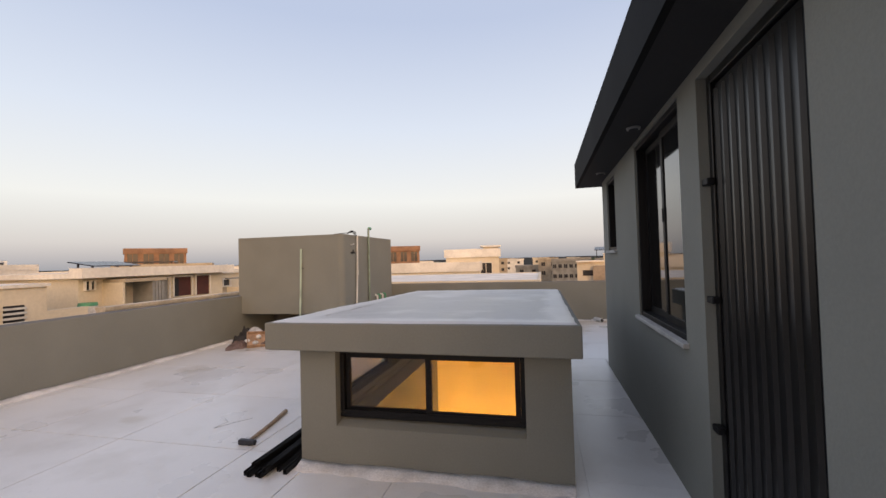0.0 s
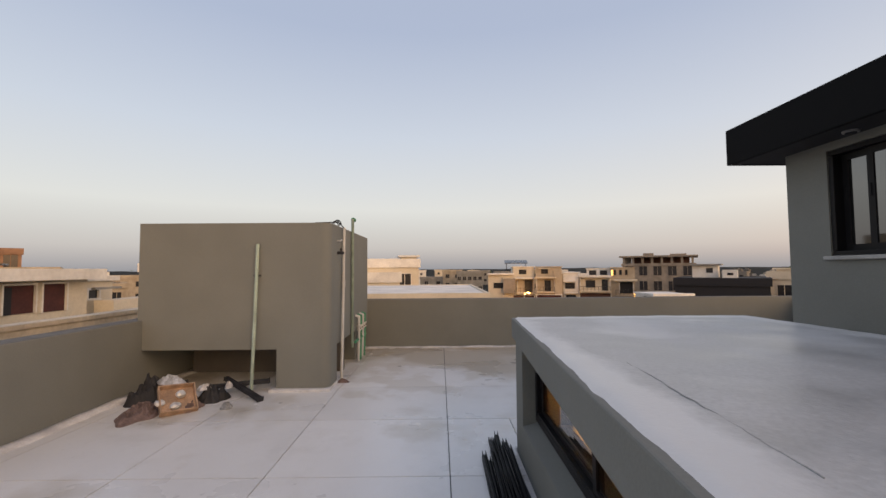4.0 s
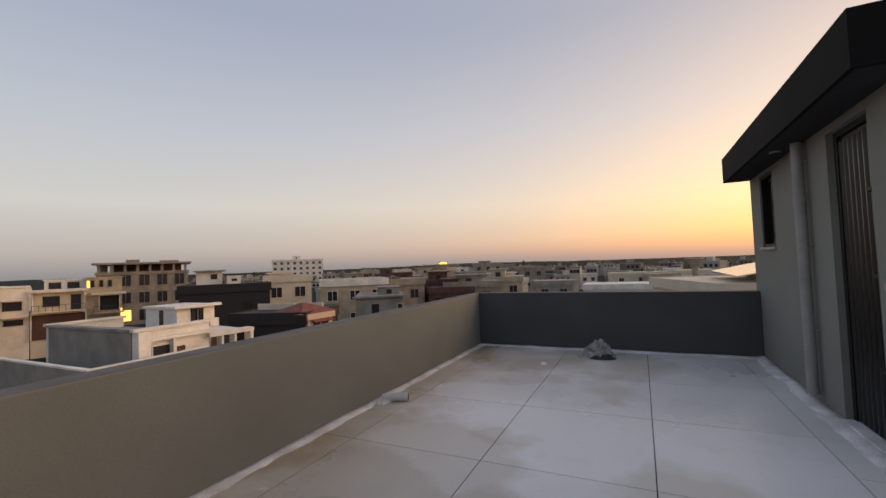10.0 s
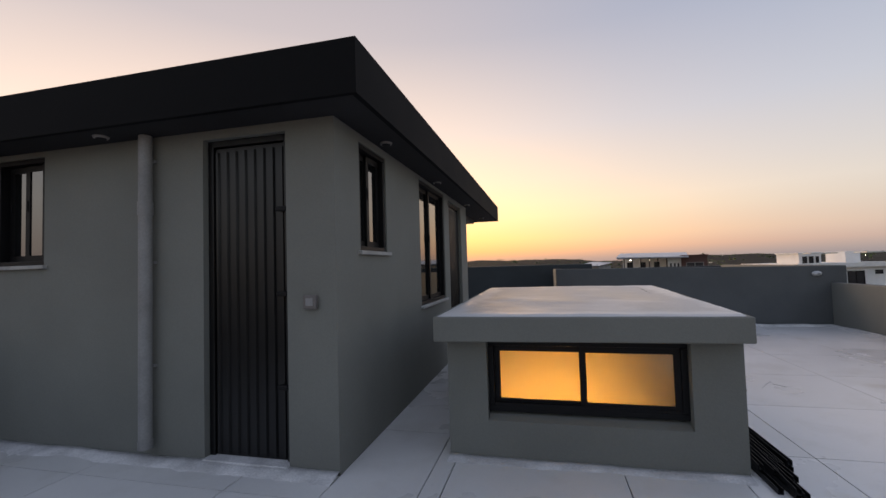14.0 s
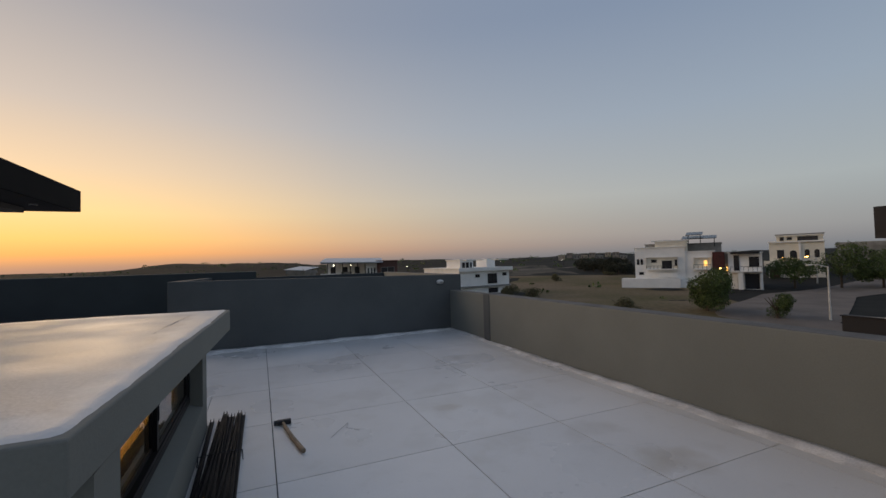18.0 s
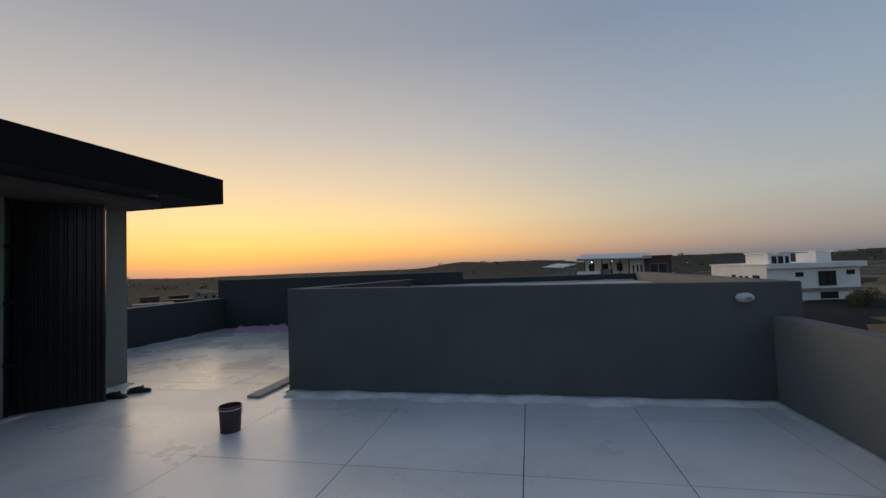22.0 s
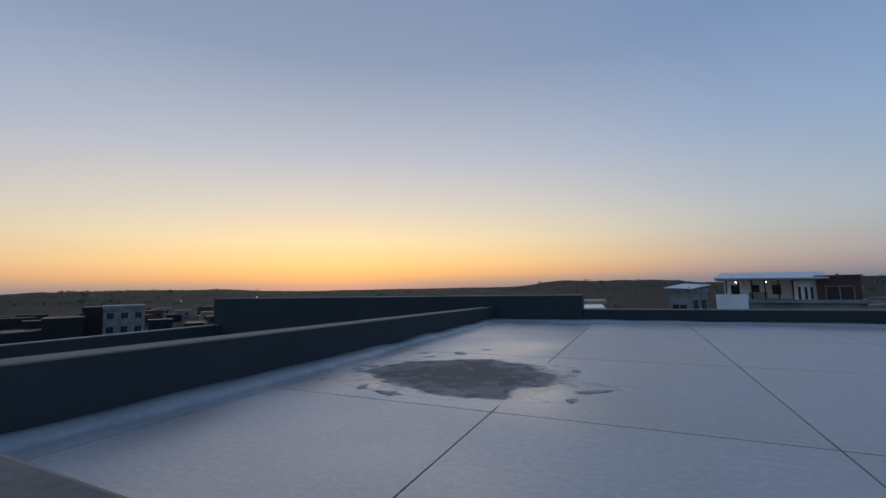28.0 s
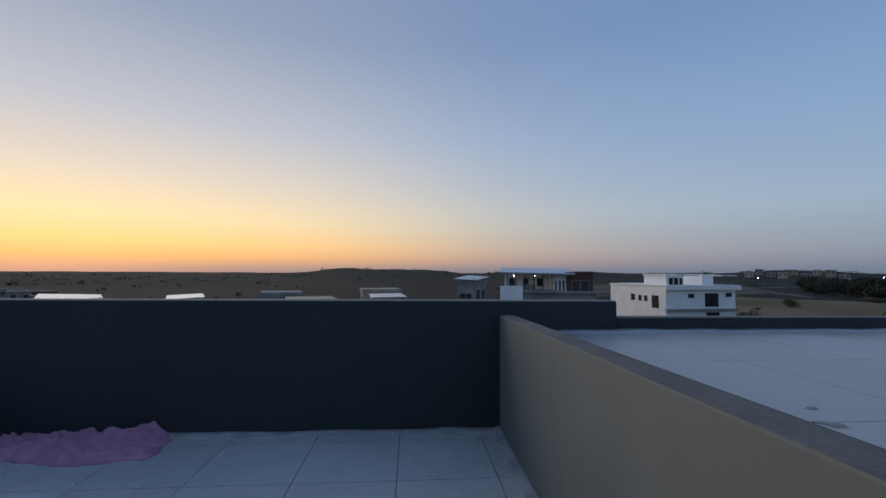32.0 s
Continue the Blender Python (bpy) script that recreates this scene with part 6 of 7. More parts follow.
for i in range(24):
    phi = radians(18 + i * 0.9 + rnd.uniform(-0.5, 0.5))
    d = rnd.uniform(120, 215)
    x, y = d * math.cos(phi), d * math.sin(phi)
    wd = rnd.uniform(6, 12)
    tx, ty = math.sin(phi), -math.cos(phi)
    house(x, y, x + tx * wd, y + ty * wd, rnd.uniform(8, 14), rnd.uniform(-2.0, 2.4) - (0.8 if d < 150 else 0), rnd.choice((H_GREY, H_TAN, H_CREAM, H_RAW)), "flat-roofed house in the distant town", cols=3, floors=2, group="distant town houses",
          mumty=(0.2, 0.6, rnd.uniform(0.2, 1.5)) if i % 2 else None, side=0)
for i in range(70):
    phi = radians(rnd.uniform(-12, 46))
    d = rnd.uniform(70, 330)
    x, y = d * math.cos(phi), d * math.sin(phi)
    wd = rnd.uniform(6, 11)
    a2 = phi + rnd.uniform(-0.3, 0.3)
    house(x, y, x + math.sin(a2) * wd, y - math.cos(a2) * wd, rnd.uniform(6, 10), -rnd.uniform(1.2, 3.6) - d * 0.006, rnd.choice((H_GREY, H_TAN, H_CREAM, H_WHITE, H_GREY)), "small flat-roofed house in the hazy town", cols=2, floors=1, group="distant town houses", side=0)
for i in range(26):
    phi = radians(rnd.uniform(108, 150))
    d = rnd.uniform(90, 260)
    x, y = d * math.cos(phi), d * math.sin(phi)
    wd = rnd.uniform(6, 11)
    house(x, y, x + math.sin(phi) * wd, y - math.cos(phi) * wd, 8, rnd.uniform(-1.2, 1.5), rnd.choice((H_GREY, H_TAN, H_CREAM, H_WHITE)), "small flat-roofed house in the hazy town", cols=2, floors=2, group="distant town houses", side=0)
for i in range(26):
    phi = radians(rnd.uniform(72, 108))
    d = rnd.uniform(100, 300)
    x, y = d * math.cos(phi), d * math.sin(phi)
    wd = rnd.uniform(6, 11)
    house(x, y, x + math.sin(phi) * wd, y - math.cos(phi) * wd, 8, rnd.uniform(-1.5, 1.6), rnd.choice((H_GREY, H_TAN, H_CREAM, H_WHITE)), "small flat-roofed house in the hazy town", cols=2, floors=2, group="distant town houses", side=0)
for i in range(9):
    phi, d = radians(222.5 + i * 0.95), 470 + 23 * (i * 7 % 5)
    x, y = d * math.cos(phi), d * math.sin(phi)
    house(x, y, x + 7 * math.sin(phi), y - 7 * math.cos(phi), 8, ground_z(x, y) + 4.5 + (i * 5 % 3), (H_GREY, H_RAW, H_TAN)[i % 3], "small house on the far rise", cols=2, floors=1, group="distant town houses", side=0)
FARTOWN = mat("hazy_town_walls", (0.30, 0.28, 0.25), 0.9, 0.12, 0.3, 6, 0, island=0.65)
rnd = random.Random(303)
bm = bmesh.new()
panes = []
for i in range(330):
    phi, d = radians(rnd.uniform(-16, 62)), rnd.uniform(170, 560)
    x, y = d * math.cos(phi), d * math.sin(phi)
    g = ground_z(x, y)
    top = max(g + 3.2, 1.4 - d * rnd.uniform(0.006, 0.04))
    w, dp, turn = rnd.uniform(4, 9), rnd.uniform(5, 9), phi + rnd.uniform(-0.4, 0.4)
    for bx, by, bw, bd, z0, z1 in ((0, 0, w, dp, g - 1, top), (w * rnd.uniform(-0.2, 0.2), 0, w * 0.35, dp * 0.4, top, top + rnd.uniform(0.8, 2.0)), (0, 0, w + 0.5, dp + 0.5, top - 0.5, top - 0.25)):
        m = Matrix.Translation((x, y, 0)) @ Matrix.Rotation(turn, 4, "Z") @ Matrix.Translation((by, bx, (z0 + z1) / 2)) @ Matrix.Diagonal((bd, bw, z1 - z0, 1))
        bmesh.ops.create_cube(bm, size=1, matrix=m)
    for k in range(3):
        m = Matrix.Translation((x, y, 0)) @ Matrix.Rotation(turn, 4, "Z") @ Matrix.Translation((-dp / 2, w * (k - 1) * 0.3, top - 1.9)) @ Matrix.Diagonal((0.2, 1.1, 1.2, 1))
        panes += bmesh.ops.create_cube(bm, size=1, matrix=m)["verts"]
dark = {f for v in panes for f in v.link_faces}
for f in dark:
    f.material_index = 1
town = part("distant_town", bm, FARTOWN)
town.data.materials.append(PANE_FAR)
tagged(town, "crowded flat roofs of the hazy town below the hills", "town", kind="stuff")
dome = thing("gold_dome", 177, 92.6, 1.6, 0, "floodlit golden dome above distant roofs", "dome")
bm = bmesh.new()
bmesh.ops.create_uvsphere(bm, u_segments=24, v_segments=12, radius=2.2, matrix=Matrix.LocRotScale((0, 0, 0), None, (1, 1, 0.8)))
part("cupola", bm, DOME, dome, smooth=True)
part("drum", rod(bmesh.new(), (0, 0, -8), (0, 0, 0.1), 2.3, n=24), H_CREAM, dome)
wt = thing("water_tower", 88, -1.2, ground_z(88, -1.2), 0, "concrete mushroom water tower in the distance", "water tower")
gz = -ground_z(88, -1.2)
part("shaft", rod(bmesh.new(), (0, 0, 0), (0, 0, gz + 0.2), 0.55), H_RAW, wt)
part("bowl", rod(bmesh.new(), (0, 0, gz - 0.4), (0, 0, gz + 1.0), 0.6, 1.7, 20), H_RAW, wt)
part("cap", rod(bmesh.new(), (0, 0, gz + 1.0), (0, 0, gz + 1.25), 1.75, 1.5, 20), H_RAW, wt)

# solar-roofed house to the east
hs = house(20.75, 4.5, 23.2, -3.1, 9, 0.1, H_CREAM, "cream house under a wide sloping bright sheet roof", cols=4, floors=1, ww=1.0, wh=1.0, base=-9, roofrim=0.4)
eave, up, back = Vector((20.67, 3.92, 0.47)), Vector((1.85, -5.66, 0.99)), Vector((7.64, 0.05, 0.06))
inv = pose(20.75, 4.5, -9, 0, 0, math.degrees(math.atan2(-7.6, 2.45))).inverted()
for i in range(6):
    for k in range(2):
        bm = bmesh.new()
        for dz in (0, -0.06):
            for s, r in ((i, k), (i + 0.985, k), (i + 0.985, k + 0.995), (i, k + 0.995)):
                bm.verts.new(eave + up * (s / 6) + back * (r / 2) + Vector((0, 0, dz)))
        bm.verts.ensure_lookup_table()
        for q in ((0, 1, 2, 3), (7, 6, 5, 4), (0, 4, 5, 1), (1, 5, 6, 2), (2, 6, 7, 3), (3, 7, 4, 0)):
            bm.faces.new([bm.verts[n] for n in q])
        bmesh.ops.recalc_face_normals(bm, faces=bm.faces)
        p = part("roof_sheet", bm, BRIGHTSHEET, hs, "bright sloping roof sheet")
        p.matrix_local = inv
bm = bmesh.new()
for dz in (0.05, 0.01):
    for s, r in ((0.5, 0.36), (0.72, 0.36), (0.72, 0.78), (0.5, 0.78)):
        bm.verts.new(eave + up * s + back * r + Vector((0, 0, dz)))
bm.verts.ensure_lookup_table()
for q in ((0, 1, 2, 3), (7, 6, 5, 4), (0, 4, 5, 1), (1, 5, 6, 2), (2, 6, 7, 3), (3, 7, 4, 0)):
    bm.faces.new([bm.verts[n] for n in q])
bmesh.ops.recalc_face_normals(bm, faces=bm.faces)
p = part("roof_hatch", bm, H_BROWN, hs, "dark hatch in the roof sheets")
p.matrix_local = inv
for s in (0.35, 0.62, 0.97):
    for r in (0.06, 0.94):
        c = eave + up * s + back * r
        p = part("roof_post", cube(c.x - 0.07, c.x + 0.07, c.y - 0.07, c.y + 0.07, -0.25, c.z - 0.07), BLACK, hs)
        p.matrix_local = inv
p = part("roof_room", cube(24.6, 28.5, -1.0, 2.2, -0.25, 0.72), H_RAW, hs, "brown room under the sheet roof")
p.matrix_local = inv

# south and south-east
hc = facade(-9.0, -44.0, -17.9, -41.8, 9, -7, [(0, 9.2, 0, None, -0.15, H_GREY), (5.2, 6.5, 1.0, 4.0, 1.4, H_BRIGHT), (6.5, 9.0, 0.6, 4.5, 1.75, H_BROWN)], [
    ("block", -0.15, 2.1, -3.0, 0.45, H_BRIGHT, 0.25), ("slab", 2.1, 9.4, -0.25, -0.1, H_GREY, 0.3), ("window", 5.35, 5.55, 0.0, 1.0, H_BRIGHT, 1.0), ("window", 5.75, 5.95, 0.0, 1.0, H_BRIGHT, 1.0), ("window", 6.1, 6.3, 0.0, 1.0, H_BRIGHT, 1.0), ("window", 7.0, 8.6, 0.0, 1.0, H_GREY, 0.6), ("window", 3.2, 7.5, -1.6, -0.9, H_GREY, 0)],
    "grey house with a glazed roof lounge under a sheet-metal canopy")
zb = 7.0
for i in range(6):
    part("canopy_post", cube(0.5 + i * 0.9, 0.6 + i * 0.9, 0.9, 1.0, zb - 0.15, zb + 1.78), BLACK, hc)
part("lounge_back", cube(0.2, 5.15, 3.4, 3.5, zb - 0.15, zb + 1.6), H_BRIGHT, hc, "pale wall behind the open lounge")
for i in range(3):
    part("lounge_window", cube(0.7 + i * 1.5, 1.3 + i * 1.5, 3.36, 3.41, zb + 0.35, zb + 1.2), PANE_FAR, hc)
for u in (1.2, 3.3):
    part("lounge_lamp", cube(u, u + 0.07, 1.2, 1.27, zb + 1.42, zb + 1.47), WHITELAMP, hc, "small lit ceiling lamp")
part("lounge_wall", cube(2.1, 3.4, 1.6, 1.75, zb - 0.15, zb + 0.6), H_GREY, hc)
p = part("canopy_roof", cube(-0.2, 7.2, -0.3, 5.4, 0, 0.12), METALROOF, hc, "pale sheet-metal canopy")
p.matrix_local = pose(0, 0, zb + 1.75, 5.5, 1.0, 0)
part("canopy_beam", cube(-0.1, 7.0, -0.2, -0.1, zb + 1.60, zb + 1.74), H_GREY, hc)
facade(-29.3, -48.5, -38.7, -49.6, 11, -7, [(0, 9.5, 0, None, 0.34, H_BRIGHT), (0.9, 3.3, 1.0, 5.0, 1.64, H_BRIGHT), (6.3, 7.9, 1.5, 4.5, 1.64, H_BRIGHT)], [
    ("slab", -0.3, 9.9, -0.06, 0.48, H_BRIGHT, 0.5), ("slab", 0.7, 3.5, 1.56, 1.70, H_WHITE, 1.2), ("slab", 6.1, 8.1, 1.56, 1.69, H_WHITE, 1.7), ("window", 3.0, 3.7, -0.95, -0.6, None, 0), ("window", 5.3, 7.0, -2.0, -0.55, None, 0), ("window", 8.2, 8.9, -0.85, -0.5, None, 0), ("slab", -0.1, 9.6, -2.55, -2.3, H_GREY, 0.35), ("window", 5.4, 7.1, -3.4, -2.8, None, 0), ("window", 1.3, 1.7, 0.55, 1.25, None, 1.0), ("window", 2.0, 2.4, 0.55, 1.25, None, 1.0), ("window", 2.75, 3.0, 0.55, 1.25, None, 1.0),
    ("side", 1.2, 2.4, -2.3, -0.8, None, 0), ("side", 3.2, 3.8, -1.6, -0.9, None, 0), ("side", 4.3, 4.9, -1.6, -0.9, None, 0), ("side", 5.6, 6.4, -1.6, -0.8, None, 0)],
    "white two-storey house with dark doors and roof pavilions")

shed = house(-5.9, -57.5, -8.1, -56.2, 4, 0.75, H_GREY, "small roof shed with a pale tilted sheet roof", cols=1, floors=1, ww=1.6, wh=0.6, roofrim=0.2, base=-7)
slope = part("sheet_roof", cube(-0.3, 2.9, -0.5, 4.4, 0, 0.08), METALROOF, shed, "pale tilted sheet-metal roof")
slope.matrix_local = pose(0, 0, 7.95, 5, 3, 0)
for u in (0.1, 2.3):
    part("roof_post", cube(u, u + 0.12, 0.1, 0.22, 7.5, 8.0), BLACK, shed)
part("gable", cube(0.1, 2.45, 3.4, 3.8, 7.4, 8.25), H_RAW, shed)
for i, (xa, ya, xb, yb, tp) in enumerate(((38.7, -48.2, 34.7, -51.2, -0.2), (29.9, -42.3, 24.9, -45.6, -0.6), (29.3, -54.6, 26.2, -56.2, -0.6), (14, -50, 9, -51.5, -0.2), (4.5, -50.5, 1.0, -51, -0.1), (21, -62, 16, -63.5, 0.0), (8, -70, 2, -71, 0.2))):
    shed = house(xa, ya, xb, yb, 6, tp - 1.2, rnd.choice((H_GREY, H_RAW, H_TAN)), "low house with a tilted pale sheet roof", cols=2, floors=1, ww=0.9, wh=0.7, roofrim=0.25, base=-10, side=1)
    wide = math.hypot(xb - xa, yb - ya)
    if i in (0, 1, 2, 4):
        slope = part("sheet_roof", cube(-0.3, wide + 0.3, -0.4, 6.2, 0, 0.08), METALROOF, shed, "pale tilted sheet-metal roof")
        slope.matrix_local = pose(0, 0, tp + 8.9, (2.2, 0.8, 1.4, 0, 1.0)[i], (2.5, 0, -2.5, 1, -1)[i], 0)
        part("gable", cube(0.2, wide - 0.2, 5.5, 5.8, tp + 8.0, tp + 8.95), H_RAW, shed)
house(105.5, -54.0, 102.1, -60.8, 12, -1.2, H_GREY, "pale apartment block with dark stair bay", cols=3, floors=4, ww=1.2, wh=1.3, base=-14, side=0)
house(107.2, -51.0, 105.6, -53.9, 12, -1.3, H_BLACK, "dark side of an apartment block", cols=1, floors=3, ww=0.8, wh=1.0, base=-14, side=0)
house(100.5, -41.5, 98.0, -47.0, 10, -3.0, H_BLACK, "dark flat-roofed house on the slope", cols=2, floors=2, base=-14, side=0)
house(106, -73.0, 103.4, -76.4, 10, -6.6, H_BLACK, "dark unfinished house on the slope", cols=2, floors=2, base=-14, side=0)
house(103.2, -76.6, 97.6, -84.0, 10, -6.9, H_BROWN, "brown unfinished house with dark openings", cols=3, floors=2, ww=1.7, wh=1.5, base=-14, side=0, mumty=(0.05, 0.35, 1.6))
house(92, -30, 91, -37, 9, -4.6, H_BLACK, "dark flat-roofed house on the slope", cols=2, floors=2, base=-14, side=0)
for i in range(34):
    phi = radians(rnd.uniform(-52, -14))
    d = rnd.uniform(130, 300)
    x, y = d * math.cos(phi), d * math.sin(phi)
    wd = rnd.uniform(6, 11)
    house(x, y, x + math.sin(phi) * wd, y - math.cos(phi) * wd, 8, -rnd.uniform(5, 8) - d * 0.004, rnd.choice((H_RAW, H_BROWN, H_BROWN, H_BLACK, H_BLACK)), "small dark flat-roofed house in the valley", cols=2, floors=1, group="valley houses", base=-17, side=0)

# west: villas beyond the field
facade(-57.9, -42.0, -62.2, -36.0, 10, -4.2, [(0, 7.0, 0, None, 2.75, H_BRIGHT), (2.9, 7.4, 0.8, None, 3.75, H_BRIGHTCREAM), (1.4, 2.9, 2.2, None, 3.3, H_GREY)], [
    ("slab", 2.4, 7.6, 3.72, 3.9, H_BRIGHT, 0.5), ("opening", 1.7, 6.0, -0.45, 1.2, H_BRIGHTCREAM, 0), ("window", 3.9, 5.2, -0.5, 0.65, None, 0), ("window", 2.4, 3.1, 0.5, 0.85, None, 0), ("window", 5.65, 5.95, -0.1, 0.8, None, 0), ("rail", 1.7, 6.0, -0.55, -0.1, H_BRIGHT, 0),
    ("window", 0.3, 0.6, 0.2, 1.0, None, 0), ("window", 0.85, 1.15, 0.2, 1.0, None, 0), ("window", 0.6, 1.2, -1.4, -1.1, None, 0), ("block", -1.9, 6.3, -4.2, -2.0, H_BRIGHT, 1.6), ("slab", 3.4, 6.0, -1.9, -1.2, H_BRIGHT, 0.5)],
    "large white modern villa with stepped terraces")
facade(-62.3, -36.3, -67.2, -28.5, 10, -4.2, [(-0.5, 3.6, 0, None, 1.95, H_BRIGHT), (3.6, 5.3, 0.9, None, 1.6, H_GREY), (5.3, 9.3, 0, None, 1.55, H_BRIGHT), (0.0, 4.5, 3.0, None, 3.2, H_GREY)], [
    ("opening", 1.0, 3.2, -0.5, 1.0, H_BRIGHTCREAM, 0), ("lit", 2.3, 2.7, -0.2, 0.6, None, -0.02), ("rail", 1.0, 3.2, -0.6, 0.0, H_BRIGHT, 0), ("block", 3.4, 4.9, -0.95, 1.85, H_MAROON, 0.5), ("slab", 5.6, 9.0, 1.45, 1.75, H_BLACK, 0.9), ("window", 7.8, 8.9, -0.4, 0.95, None, 0), ("window", 6.0, 6.6, -0.9, 1.2, None, 0), ("rail", 5.5, 9.2, -1.0, -0.4, H_BRIGHT, 0),
    ("opening", 7.2, 8.9, -3.6, -1.4, H_BLACK, 0), ("opening", 4.0, 6.3, -3.6, -1.4, H_BLACK, 0.2), ("block", 6.4, 7.0, -4.2, -1.2, H_BRIGHT, 1.0), ("lit", 5.0, 5.25, -1.0, -0.4, None, 0.5), ("solar", -0.6, 4.0, 3.9, 4.2, None, 0), ("solar", 0.0, 2.2, 4.5, 4.8, None, 0)],
    "white villa wing with a maroon screen, dark canopies and lit porch")
facade(-85.7, -36.4, -89.4, -28.4, 12, -3.5, [(-0.9, 6.4, 0, None, 3.3, H_BRIGHTCREAM), (0.1, 6.3, 1.0, None, 4.3, H_BRIGHTCREAM)], [
    ("slab", -1.0, 6.5, 3.2, 3.4, H_BRIGHT, 0.4), ("window", 0.2, 1.1, 0.5, 1.85, None, 0), ("arch", 1.9, 2.85, 0.5, 1.8, None, 0), ("arch", 3.85, 4.5, 0.5, 1.95, None, 0), ("arch", 5.1, 5.75, 0.5, 1.9, None, 0), ("block", 3.1, 3.4, -3, 3.2, H_BRIGHT, 0.3), ("slab", -1.7, 3.2, -0.9, 0.05, H_BRIGHTCREAM, 1.0), ("lit", 0.8, 1.15, 0.0, 0.7, None, -0.02), ("opening", -1.0, 0.5, -3.0, -1.0, H_BROWN, 0),
    ("window", 0.6, 1.1, 3.6, 4.1, None, 1.0), ("window", 1.6, 2.2, 3.7, 4.1, None, 1.0), ("window", 3.0, 5.6, 3.5, 4.1, None, 1.0), ("slab", 0.0, 6.5, 4.45, 4.65, H_GREY, 0.2)],
    "cream villa with arched windows and a roof pavilion")
house(-112, -39, -115.5, -29.5, 12, 3.2, H_GREY, "grey-white villa behind trees", cols=5, floors=2, ww=0.9, wh=1.2, base=-3)
house(-18.9, 1.65, -18.9, 9.5, 8, 2.7, H_BLACK, "near black-clad house with a dark parapet", cols=1, floors=1, ww=0.5, wh=0.6, base=-7, side=0)
lw = thing("low_wall", -17.6, 1.15, -7, 90, "low black plot wall with a pale coping", "wall")
part("masonry", cube(0, 3.2, -0.2, 0, 0, 6.62), H_BLACK, lw)
part("coping", cube(-0.03, 3.23, -0.23, 0.03, 6.621, 6.65), H_BLACK, lw)
part("wall_lamp", cube(1.0, 1.25, -0.2, 0.0, 6.681, 6.95, 0.05), WHITELAMP, lw, "small white lit wall lamp")
house(-51, -3, -53, 9, 9, 0.6, H_BRIGHTCREAM, "cream house across the road", cols=3, floors=2)
gw = thing("plot_wall", -57.2, -42.8, ground_z(-57, -42), math.degrees(math.atan2(9.5, -6)), "low white plot wall beside the villa", "wall")
part("masonry", cube(0, 11.5, 0, 0.25, -0.5, 1.1), H_BRIGHT, gw)


# ---- street lamps and far lights ----
def street_lamp(x, y, h, label, lit=True, white=False):
    z = ground_z(x, y)
    l = thing("street_lamp", x, y, z, 0, label, "street lamp", "street lamps")
    part("pole", rod(bmesh.new(), (0, 0, -0.2), (0, 0, h), 0.09, 0.05), BLACK if white else PVC, l)
    part("arm", tube(bmesh.new(), [(0, 0, h - 0.05), (0.3, -0.5, h + 0.15), (0.4, -0.9, h + 0.15)], 0.03, 8), BLACK if white else PVC, l)
    bm = bmesh.new()
    bmesh.ops.create_uvsphere(bm, u_segments=16, v_segments=8, radius=1, matrix=Matrix.LocRotScale((0.42, -1.0, h + 0.1), None, (0.13, 0.24, 0.07)))
    part("lamp_head", bm, (WHITELAMP if white else GLOWLAMP) if lit else PVC, l, smooth=True)


street_lamp(9.6, 62.0, 5.0, "tall white street lamp with a glowing orange head")
lit = new("street_light", bpy.data.lights.new("street_light", "POINT"))
lit.data.energy, lit.data.color, lit.data.shadow_soft_size = STREET_WATTS, (1.0, 0.50, 0.14), 0.2
lit.location = (10.0, 61.0, ground_z(9.6, 62.0) + 4.85)
street_lamp(-41.5, -9.7, 4.1, "slim white street lamp beside the road, unlit", False)
street_lamp(-62.5, -30.0, 3.0, "small glowing porch lamp post")
street_lamp(-80, -28, 4.0, "slim street lamp with a glowing orange head")
for i in range(26):
    phi = radians(rnd.choice((rnd.uniform(-50, -15), rnd.uniform(215, 262), rnd.uniform(-5, 40))))
    d = rnd.uniform(260, 620)
    x, y = d * math.cos(phi), d * math.sin(phi)
    street_lamp(x, y, 3.2, "distant street lamp with a white glow", True, True)


# ---- trees and scrub ----
def crown(bm, cx, cy, cz, rx, rz, n, size, rnd):
    for i in range(n):
        while True:
            p = Vector((rnd.uniform(-1, 1), rnd.uniform(-1, 1), rnd.uniform(-1, 1)))
            if p.length < 1:
                break
        p = p.normalized() * (p.length ** 0.45)
        k = 0.78 + 0.35 * noise.noise(p * 2.1 + Vector((cx, cy, cz)))
        c = Vector((cx + p.x * rx * k, cy + p.y * rx * k, cz + p.z * rz * k))
        a = Euler((rnd.uniform(0, 6.28), rnd.uniform(0, 6.28), rnd.uniform(0, 6.28))).to_matrix()
        s = size * rnd.uniform(0.5, 1.2)
        vs = [bm.verts.new(c + a @ Vector(q) * s) for q in ((-0.5, 0, 0), (0, -0.28, 0.06), (0.5, 0, 0), (0, 0.28, 0.06))]
        bm.faces.new(vs)


